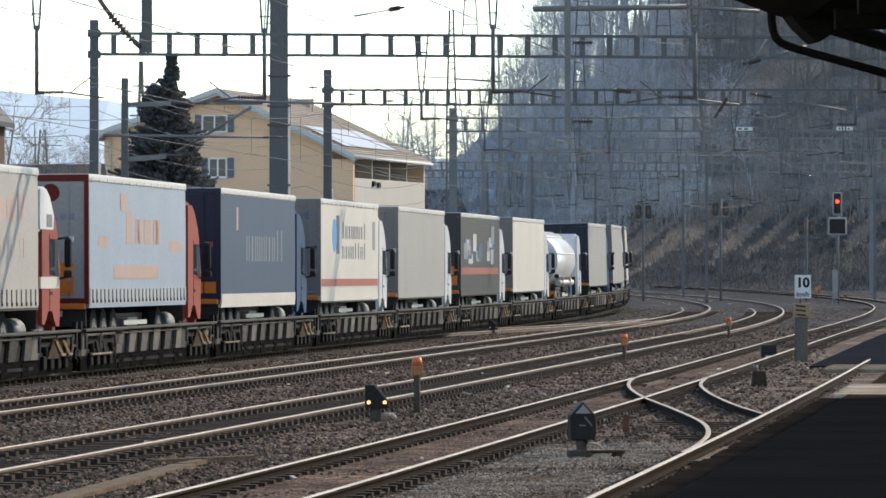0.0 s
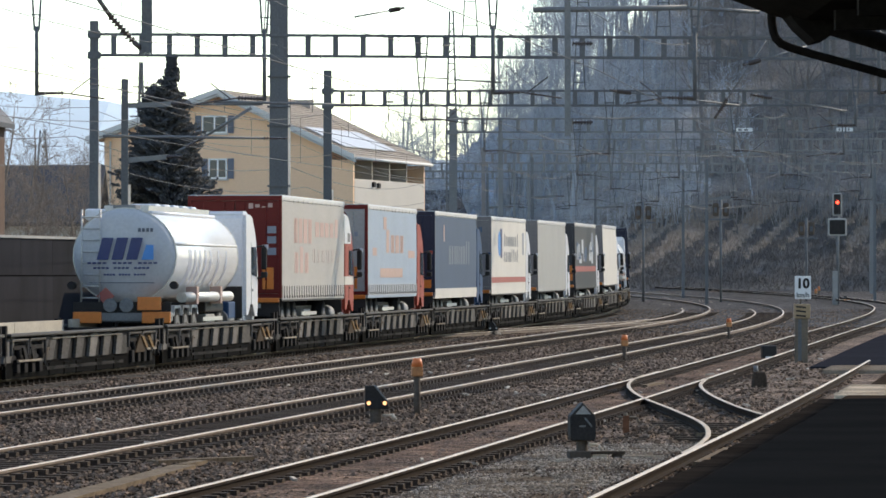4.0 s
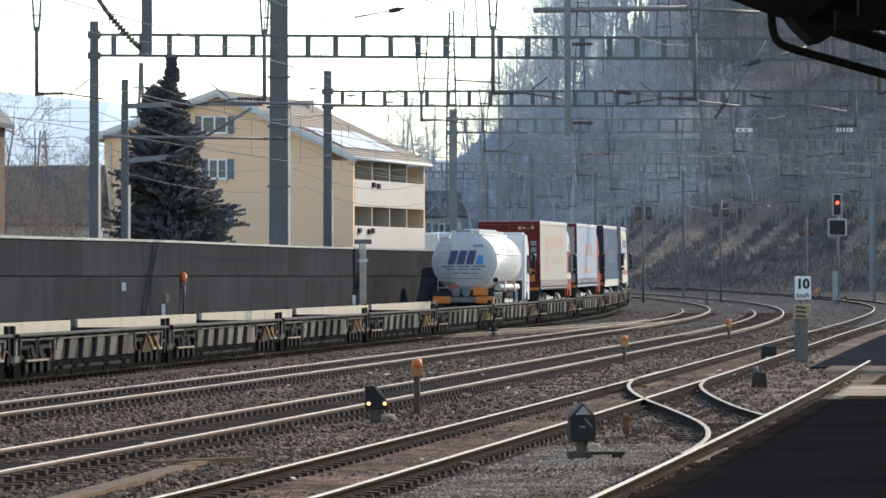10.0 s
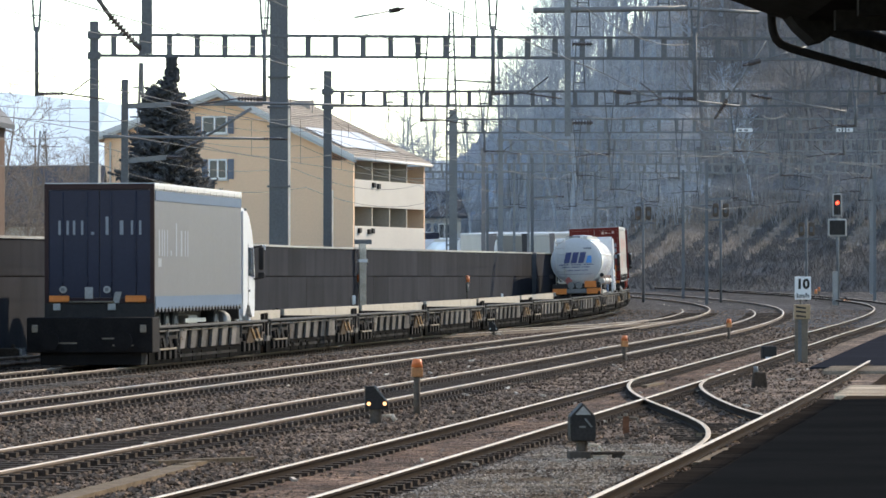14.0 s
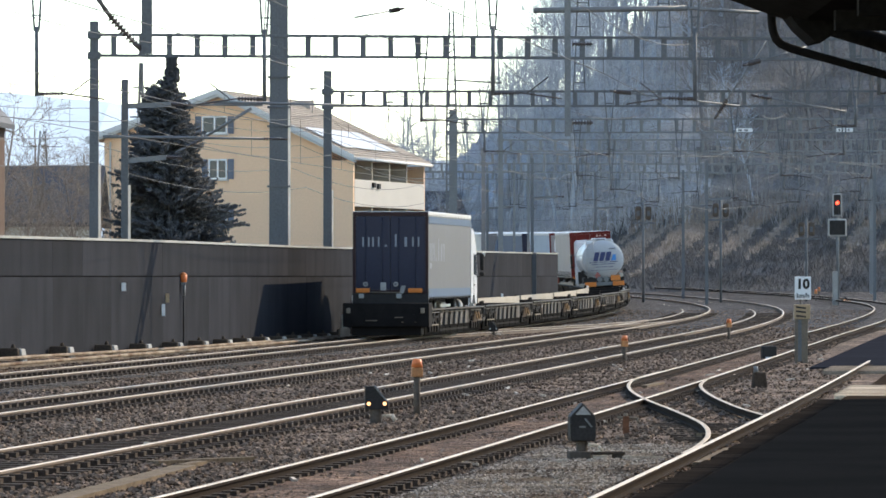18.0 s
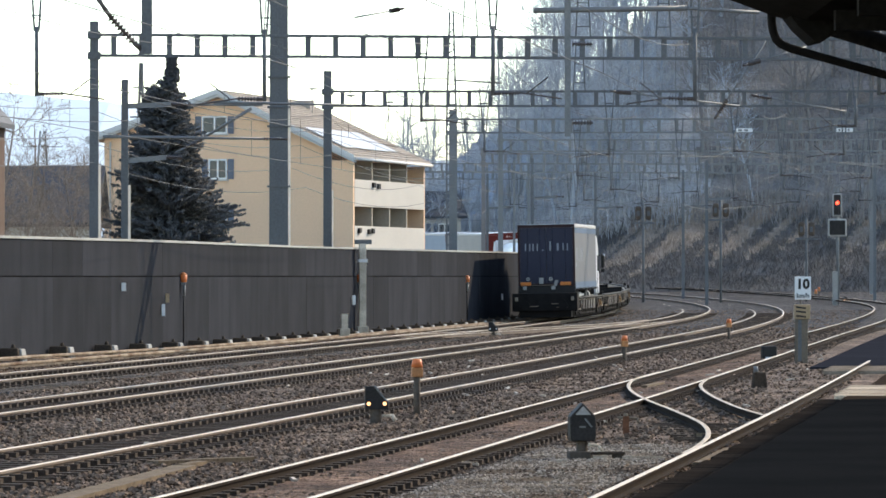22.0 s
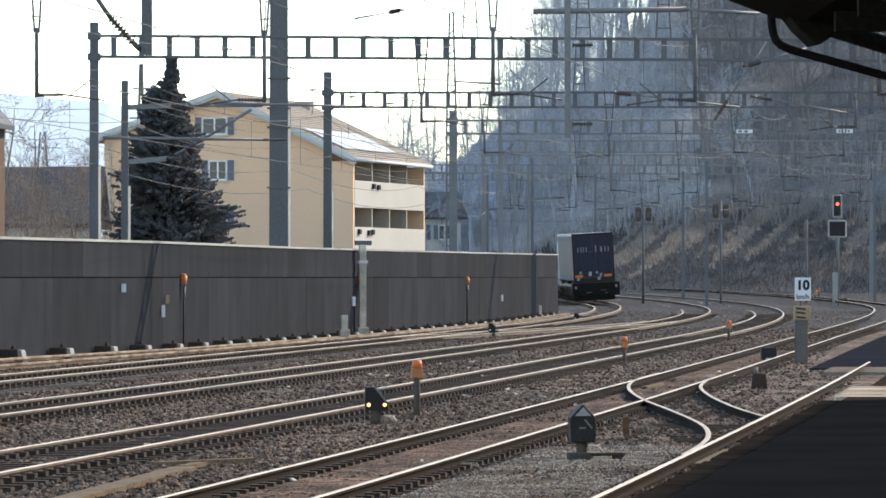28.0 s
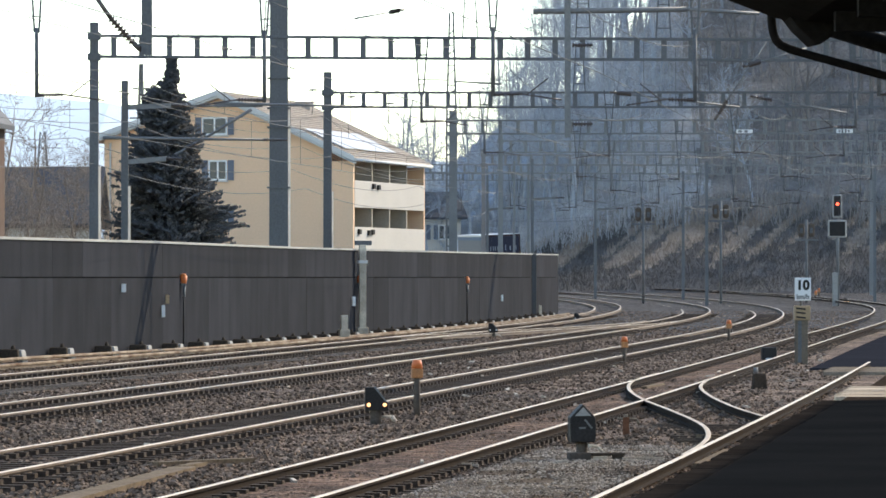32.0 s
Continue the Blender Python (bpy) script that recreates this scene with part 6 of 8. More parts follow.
def conifer(x, y, h, r, seed, label):
    rnd = random.Random(seed)
    t = thing("conifer", label, "tree", pose(x, y, 0))
    w = Soup()
    w.tube(Vector((0, 0, -0.5)), Vector((0.1, 0, h * 0.5)), 0.2, 0.12, 8)
    w.tube(Vector((0.1, 0, h * 0.5)), Vector((0, 0, h)), 0.12, 0.015, 6)
    nd = Soup()
    N = 2600
    for i in range(N):
        u = 0.02 + 0.98 * (i / N)
        z = h * u
        hw = float(np.interp(u, [0, 0.34, 0.43, 0.53, 0.62, 0.71, 0.81, 0.865, 0.905, 0.925, 1.0], [r, 2.72, 2.5, 2.15, 1.8, 1.38, 1.02, 0.7, 0.42, 0.36, 0.06]))
        a = rnd.uniform(0, 6.283)
        L = max(0.16, hw * rnd.uniform(0.55, 1.04) * (0.95 + 0.4 * noise.noise(Vector((math.cos(a) * 1.3, math.sin(a) * 1.3, u * 11)))))
        d = Vector((math.cos(a), math.sin(a), rnd.uniform(-0.2, 0.25) + 0.45 * u)).normalized()
        p0 = Vector((float(np.interp(u, [0.34, 0.43, 0.53, 0.62, 0.71, 0.81, 0.865, 0.905, 0.93, 1.0], [0.05, 0.08, -0.14, -0.3, -0.17, -0.36, -0.26, 0.0, 0.06, 0.05])), 0, z))
        if u > 0.83 and i % 2:
            continue
        p1 = p0 + d * L
        w.tube(p0, p1, 0.03 * (1 - u) + 0.008, 0.006, 3)
        m = int(17 + 62 * L / r)
        for j in range(m):
            q = p0 + d * L * (0.25 + 0.75 * (j + rnd.random()) / m)
            e = (d * rnd.uniform(0.3, 1.0) + Vector((rnd.uniform(-1, 1), rnd.uniform(-1, 1), rnd.uniform(-0.5, 0.45)))).normalized()
            nd.blade(q, q + e * rnd.uniform(0.08, 0.17), rnd.uniform(0.016, 0.03), Vector((0, 0, 1)))
    part("trunk", w.mesh("trunk", M_HAZEBARK), None, t)
    part("crown", nd.mesh("crown", M_NEEDLE), None, t)
    return t


conifer(-10.72, 200, 10.75, 3.05, 5, "dark brownish-green conifer with a ragged top behind the wall")

# bare bushes before the dark house and along the wall
for i, (x, y, s, k) in enumerate(((-19.4, 226, 0.47, 4), (-18.2, 224, 0.44, 2), (-16.9, 228, 0.5, 4), (-15.8, 223, 0.42, 2), (-18.6, 231, 0.4, 0), (-15.0, 226, 0.46, 4), (-21.0, 236, 0.6, 2), (-19.6, 240, 0.66, 4), (-17.6, 222, 0.38, 4), (-20.2, 224, 0.5, 4), (-16.3, 233, 0.45, 2))):
    bare_tree(5 + k % 4 // 2, x, y, 0.0, i * 67, s * 1.25, "leafless brown bush before the dark house", "bushes behind the wall")
for i, (x, y, s, k) in enumerate(((-1.5, 455, 0.6, 1), (0.5, 440, 0.55, 3), (2.5, 446, 0.65, 0), (4.0, 432, 0.5, 2), (-3, 470, 0.6, 4))):
    bare_tree(k, x, y, 0.6, i * 50, s, "bare tree in the haze at the foot of the hill", "trees at the hill foot")

# ---- wagons ----
def wheel_meshes(r, w):
    t, rim = bm_new(), bm_new()
    rod(t, (-w / 2, 0, 0), (w / 2, 0, 0), r, n=18)
    bmesh.ops.bevel(t, geom=[e for e in t.edges if len(e.link_faces) == 2 and e.calc_face_angle(0) > 1.2], offset=r * 0.1, segments=2, affect="EDGES")
    rod(rim, (-w / 2 - 0.012, 0, 0), (w / 2 + 0.012, 0, 0), r * 0.56, n=14)
    rod(rim, (-w / 2 - 0.06, 0, 0), (w / 2 + 0.06, 0, 0), r * 0.2, n=10)
    return mesh_of("tyre", t, M_TYRE), mesh_of("rim", rim, M_RIM)


ME_TYRE, ME_RIM = wheel_meshes(0.48, 0.32)
ME_DUAL, ME_DUALRIM = wheel_meshes(0.48, 0.46)


def road_wheel(parent, x, y, z=0.9, dual=False):
    w = part("wheel", ME_DUAL if dual else ME_TYRE, None, parent)
    w.location = (x, y, z)
    part("rim", ME_DUALRIM if dual else ME_RIM, None, w, "steel rim with hub")


def wagon_proto():
    w = thing("flat_wagon", "low-floor freight wagon with rusty ribbed sides and small wheels", "wagon", group="wagons of the train")
    L = 18.4
    bm = bm_new()
    box(bm, -1.1, 1.1, 0.25, L - 0.05, 0.36, 0.43)
    for sx in (-0.85, 0.85):
        box(bm, sx - 0.24, sx + 0.24, 0.25, L - 0.05, 0.43, 0.47)
    part("deck", bm, M_BOGIE, w, "dark oily steel deck")
    bm = bm_new()
    box(bm, -1.05, 1.05, 4.5, L - 4.5, 0.05, 0.355)
    part("underframe", bm, M_BOGIE, w)
    rib0 = bm_new()
    prism(rib0, [(-0.62, 0.36), (0.12, 0.36), (0.26, 0.54), (0.56, 0.86), (-0.36, 0.86)], "x", 1.17, 1.24)
    me_r = mesh_of("rib", rib0, M_WAGRIB)
    rib1 = bm_new()
    prism(rib1, [(-1.16, 0.28), (-1.22, 0.28), (-1.33, 0.86), (-1.16, 0.86)], "y", -0.1, -0.05)
    me_l = mesh_of("rib", rib1, M_WAGRIB)
    for sx in (-1, 1):
        bm = bm_new()
        box(bm, *sorted((sx * 1.14, sx * 1.36)), 0.15, L, 0.89, 0.955, bev=0.018)
        part("top_rail", bm, M_SILL, w, "worn grey steel top rail")
        bm = bm_new()
        for y in (0.35, 6.35, 12.35):
            box(bm, *sorted((sx * 1.02, sx * 1.1)), y, y + 5.95, 0.45, 1.09 if sx < 0 else 0.88, bev=0.01)
        part("inner_side", bm, M_LINER, w, "pale scuffed inner side")
        bm = bm_new()
        box(bm, *sorted((sx * 1.1, sx * 1.15)), 0.2, L - 0.05, 0.22, 0.9)
        part("side_plate", bm, M_BOGIE, w)
        bm = bm_new()
        box(bm, *sorted((sx * 1.12, sx * 1.22)), 4.6, L - 4.6, 0.15, 0.22)
        part("bottom_rail", bm, M_BOGIE, w)
        # Near-black skirt added for the shade under the wagon.
        bm = bm_new()
        box(bm, *sorted((sx * 1.13, sx * 1.2)), 0.3, L - 0.2, 0.03, 0.36)
        for y in (4.9, 6.6, 8.0, 10.4, 12.6):
            box(bm, *sorted((sx * 0.9, sx * 1.22)), y, y + 0.7, 0.02, 0.3, bev=0.02)
        part("lower_skirt", bm, M_NEARBLACK, w)
        for y0, y1 in ((0.6, 2.3), (2.5, 4.2), (L - 4.2, L - 2.5), (L - 2.3, L - 0.6)):
            bm = tube(bm_new(), [(sx * 1.27, y0, 0.5), (sx * 1.27, y0, 0.78), (sx * 1.27, y0 + 0.06, 0.82), (sx * 1.27, y1 - 0.06, 0.82), (sx * 1.27, y1, 0.78), (sx * 1.27, y1, 0.5)], 0.032, 6)
            part("grab_rail", bm, M_WAGRIB, w, "grey grab rail over the bogie")
        bm = bm_new()
        box(bm, *sorted((sx * 1.22, sx * 1.27)), 5.0, L - 5.0, 0.8, 0.835, bev=0.008)
        part("lashing_rail", bm, M_FOOT, w, "pale worn lashing rail")
        for i in range(6):
            y = 5.1 + i * (L - 10.2) / 5
            ob = part("rib", me_r if sx > 0 else me_l, None, w)
            ob.location = (0, y, 0)
        for i in (0.55, 4.45, L - 4.35, L - 0.6):
            ob = part("rib", me_r if sx > 0 else me_l, None, w)
            ob.location = (0, i, 0)
    for yc in (2.5, L - 2.4):
        bm = bm_new()
        for sx in (-1, 1):
            box(bm, *sorted((sx * 1.0, sx * 1.2)), yc - 1.6, yc + 1.6, 0.3, 0.5, bev=0.02)
            for dy in (-1.2, -0.4, 0.4, 1.2):
                box(bm, *sorted((sx * 1.14, sx * 1.28)), yc + dy - 0.16, yc + dy + 0.16, 0.14, 0.42, bev=0.02)
                rod(bm, (sx * 1.22, yc + dy + 0.2, 0.4), (sx * 1.22, yc + dy + 0.2, 0.62), 0.07, n=8)
            box(bm, *sorted((sx * 1.16, sx * 1.24)), yc - 1.5, yc + 1.5, 0.62, 0.7)
        box(bm, -0.9, 0.9, yc - 1.5, yc + 1.5, 0.2, 0.34)
        bg = part("bogie", bm, M_BOGIE, w, "dark four-axle bogie frame")
        for dy in (-1.2, -0.4, 0.4, 1.2):
            bm = bm_new()
            rod(bm, (-0.82, yc + dy, 0.18), (-0.7, yc + dy, 0.18), 0.18, n=16)
            rod(bm, (0.7, yc + dy, 0.18), (0.82, yc + dy, 0.18), 0.18, n=16)
            rod(bm, (-0.7, yc + dy, 0.18), (0.7, yc + dy, 0.18), 0.06, n=8)
            part("wheelset", bm, M_RAIL, bg)
        if yc > 5:
            bm = bm_new()
            prism(bm, [(yc - 1.05, 0.36), (yc + 0.45, 0.36), (yc - 0.1, 0.76), (yc - 0.35, 0.78)], "x", 1.27, 1.3)
            bracket = part("spring_bracket", bm, M_OCHRED, w, "scraped ochre steel bracket")
            for dy in (-0.35, 0.45):
                bm = bm_new()
                prism(bm, [(yc + dy, 0.74), (yc + dy + 0.3, 0.74), (yc + dy + 0.95, 0.44), (yc + dy + 0.65, 0.44)], "x", 1.3, 1.33)
                part("spring_plate", bm, M_OCHRE2, bracket, "worn ochre plate")
                bm = bm_new()
                box(bm, 1.28, 1.36, yc + dy + 0.6, yc + dy + 1.05, 0.4, 0.46, bev=0.015)
                part("plate_foot", bm, M_FOOT, bracket)
        else:
            for dy in (-0.7, 0.15):
                bm = bm_new()
                prism(bm, [(yc + dy + 0.05, 0.4), (yc + dy + 0.4, 0.4), (yc + dy + 0.1, 0.66), (yc + dy - 0.2, 0.66)], "x", 1.27, 1.31)
                part("spring_plate", bm, M_BOGIE, w)
            bm = bm_new()
            box(bm, 1.27, 1.33, yc - 1.4, yc + 1.0, 0.36, 0.41, bev=0.015)
            part("foot_bar", bm, M_FOOT, w, "pale worn foot bar")
        bm = bm_new()
        rod(bm, (1.31, yc + 1.35, 0.28), (1.31, yc + 1.75, 0.62), 0.03)
        rod(bm, (1.31, yc + 1.75, 0.62), (1.31, yc + 1.95, 0.6), 0.03)
        part("brake_lever", bm, M_POST, w, "grey brake lever")
    for y, s in ((0.1, -1), (L + 0.02, 1)):
        bm = bm_new()
        box(bm, -1.25, 1.25, y - 0.08, y + 0.08, 0.3, 0.9, bev=0.02)
        part("headstock", bm, M_BOGIE, w)
        bm = bm_new()
        rod(bm, (0, y, 0.55), (0, y + s * 0.18, 0.55), 0.12)
        part("coupling", bm, M_BOGIE, w)
        for sx in (-1.22, 1.22):
            bm = bm_new()
            box(bm, sx - 0.05, sx + 0.05, y - 0.09, y + 0.09, 0.5, 1.12)
            part("corner_post", bm, M_BOGIE, w)
    return w


WAGON = wagon_proto()

# ---- lorries ----
def paint(name, c, rough=0.45, var=0.08, **k):
    return mat(name, c, rough, 0, var, 0.6, 12, 0.06, spec=0.12 if rough > 0.4 else 0.4, **k)


P_NAVY = paint("navy_tarpaulin", (0.034, 0.036, 0.056))
P_SILVER = mat("silver_grey_tarpaulin", (0.112, 0.11, 0.121), 0.5, 0.0, 0.07, 0.5, 9, 0.08, spec=0.3)
P_SKY = paint("pale_blue_tarpaulin", (0.32, 0.38, 0.45), 0.5)
P_SKYLOW = paint("whitish_lower_edge", (0.38, 0.4, 0.42), 0.5)
P_BLUEBAND = paint("blue_band", (0.09, 0.135, 0.205), 0.5)
P_STEELBLUE = paint("steel_blue_tarpaulin", (0.056, 0.086, 0.142), 0.5)
P_CREAM = paint("cream_tarpaulin", (0.6, 0.56, 0.5), 0.5)
P_PALE = paint("pale_grey_tarpaulin", (0.36, 0.35, 0.325), 0.5)
P_BEIGE = paint("beige_tarpaulin", (0.42, 0.39, 0.355), 0.5)
P_DARK = paint("dark_grey_tarpaulin", (0.06, 0.06, 0.062), 0.42)
P_RED = paint("red_door_paint", (0.14, 0.02, 0.016), 0.45)
P_REDCAB = paint("faded_red_paint", (0.3, 0.055, 0.036), 0.5)
P_BLUECAB = paint("blue_cab_paint", (0.02, 0.055, 0.13), 0.5)
P_WHITECAB = paint("white_cab_paint", (0.66, 0.67, 0.69), 0.3)
P_DOORGREY = paint("grey_door_paint", (0.22, 0.2, 0.19), 0.45)
P_TANK = mat("white_tank_enamel", (0.8, 0.8, 0.79), 0.22, 0.0, 0.05, 0.8, 14, 0.015, spec=0.5)
P_TANKEND = paint("white_tank_end", (0.5, 0.5, 0.5), 0.45)
P_FADED = paint("faded_salmon_print", (0.52, 0.355, 0.3), 0.5)
P_BEIGEPR = paint("worn_rose_print", (0.43, 0.37, 0.33), 0.5)
P_FADEDO = paint("faded_orange_print", (0.47, 0.325, 0.27), 0.5)
P_LOGOB = paint("dark_blue_print", (0.02, 0.035, 0.13), 0.4)
P_LOGOC = paint("bright_blue_print", (0.05, 0.25, 0.6), 0.4)
P_GREYT = paint("grey_print", (0.25, 0.27, 0.3), 0.5)
P_PRINTD = paint("dark_grey_print", (0.12, 0.135, 0.16), 0.5)
P_WHITET = paint("white_print", (0.48, 0.49, 0.5), 0.5)
P_PALEBLUE = paint("worn_pale_print", (0.2, 0.225, 0.25), 0.5)
P_SHELLPR = paint("faint_grey_blue_print", (0.5, 0.53, 0.6), 0.35)
P_REDSTR = paint("red_stripe", (0.36, 0.12, 0.1), 0.5)
P_ORANGE = paint("orange_reflector", (0.7, 0.2, 0.03), 0.35)
P_CAP = paint("pale_roof_cap", (0.55, 0.53, 0.5), 0.4)
P_BROWN = paint("brown_door_frame", (0.04, 0.022, 0.022))
P_CHROME = mat("aluminium_rail", (0.5, 0.49, 0.46), 0.45, 0.4, 0.15, 2, 20, 0.03)


def cab_parts(t, y, col, top=3.95, col2=None):
    """A tractor: cab from y to y + 2.15 on a chassis that runs under the trailer."""
    bm = bm_new()
    prism(bm, [(y, 1.0), (y + 0.42, 1.0), (y + 0.5, 1.26), (y + 0.74, 1.46), (y + 1.26, 1.46), (y + 1.5, 1.26), (y + 1.58, 0.96), (y + 2.1, 0.95), (y + 2.2, 1.35), (y + 2.15, 2.2), (y + 1.95, 3.05), (y + 1.75, 3.35), (y + 1.2, top - 0.18), (y + 0.75, top),
               (y + 0.05, top), (y, top - 0.1)], "x", -1.22, 1.22)
    bmesh.ops.bevel(bm, geom=list(bm.edges), offset=0.09, segments=2, affect="EDGES")
    cab = part("cab", bm, col, t)
    bm = bm_new()
    box(bm, -1.12, 1.12, y - 0.06, y + 0.04, 1.0, 1.85, bev=0.02)
    for hx in (-0.3, 0.1, 0.3):
        rod(bm, (hx, y - 0.08, 2.0), (hx + 0.1, y - 0.5, 1.35), 0.025)
    part("rear_panel", bm, M_BLACK, cab, "black rear panel with air hoses")
    bm = bm_new()
    prism(bm, [(y + 2.185, 2.12), (y + 1.97, 3.02), (y + 1.93, 3.02), (y + 2.13, 2.12)], "x", -1.1, 1.1)
    part("windscreen", bm, M_GLASS, cab)
    for sx in (-1, 1):
        bm = bm_new()
        prism(bm, [(y + 0.95, 2.15), (y + 1.98, 2.1), (y + 1.78, 2.9), (y + 0.95, 2.9)], "x", *sorted((sx * 1.2, sx * 1.232)))
        part("side_window", bm, M_GLASS, cab)
        bm = bm_new()
        prism(bm, [(y + 0.93, 1.3), (y + 0.95, 1.3), (y + 0.95, 3.0), (y + 0.93, 3.0)], "x", *sorted((sx * 1.2, sx * 1.228)))
        box(bm, *sorted((sx * 1.2, sx * 1.235)), y + 1.05, y + 1.25, 1.72, 1.78)
        part("door_seam", bm, M_BLACK, cab)
        bm = bm_new()
        box(bm, *sorted((sx * 1.33, sx * 1.48)), y + 2.0, y + 2.12, 2.3, 2.92, bev=0.045)
        box(bm, *sorted((sx * 1.32, sx * 1.5)), y + 1.98, y + 2.1, 2.08, 2.24, bev=0.04)
        rod(bm, (sx * 1.18, y + 1.95, 2.9), (sx * 1.42, y + 2.06, 2.95), 0.025)
        rod(bm, (sx * 1.18, y + 1.95, 2.05), (sx * 1.42, y + 2.06, 2.1), 0.025)
        part("mirror", bm, M_BLACK, t, "black wing mirror")
        bm = bm_new()
        box(bm, *sorted((sx * 1.33, sx * 1.51)), y + 2.1, y + 2.16, 2.84, 2.97, bev=0.02)
        part("mirror_cap", bm, col2 or col, t)
        bm = bm_new()
        box(bm, *sorted((sx * 0.8, sx * 0.97)), y + 0.9, y + 2.0, 0.7, 1.05, bev=0.05)
        part("step", bm, col2 or col, t)
        bm = bm_new()
        rod(bm, (sx * 0.71, y - 1.6, 0.98), (sx * 0.71, y - 0.35, 0.98), 0.26, n=14)
        part("fuel_tank", bm, M_STEEL, t, "grey fuel tank")
    bm = bm_new()
    for sx in (-0.42, 0.42):
        box(bm, sx - 0.06, sx + 0.06, y - 3.4, y + 1.9, 0.85, 1.12)
    box(bm, -0.97, 0.97, y + 1.95, y + 2.2, 0.6, 0.98, bev=0.04)
    part("chassis", bm, M_BLACK, t)
    for sx in (-1, 1):
        road_wheel(t, sx * 0.76, y + 1.0)
        road_wheel(t, sx * 0.69, y - 2.6, dual=True)


def undercarriage(t, length=13.6):
    bm = bm_new()
    for sx in (-0.55, 0.55):
        box(bm, sx - 0.06, sx + 0.06, 0.3, length - 0.6, 1.0, 1.24)
    for y in (2.6, 3.9, 5.2):
        rod(bm, (-0.8, y, 0.9), (0.8, y, 0.9), 0.07)
    box(bm, -0.97, 0.97, 0.05, 0.17, 0.72, 0.86, bev=0.02)
    box(bm, -1.2, 1.2, 0.02, 0.08, 1.0, 1.5)
    part("chassis", bm, M_BLACK, t)
    for y in (2.6, 3.9, 5.2):
        for sx in (-0.76, 0.76):
            road_wheel(t, sx, y)
    for sx in (-1, 1):
        bm = bm_new()
        for z in (0.78, 0.98):
            box(bm, *sorted((sx * 0.93, sx * 0.97)), 6.4, 9.6, z, z + 0.1)
        part("side_guard", bm, P_CHROME, t)
        bm = bm_new()
        box(bm, *sorted((sx * 0.65, sx * 0.92)), 7.2, 8.6, 0.72, 1.15, bev=0.03)
        part("pallet_box", bm, M_CONC2, t)
        bm = bm_new()
        box(bm, *sorted((sx * 0.55, sx * 0.97)), 1.9, 1.93, 0.5, 1.1)
        part("mud_flap", bm, M_TYRE, t)


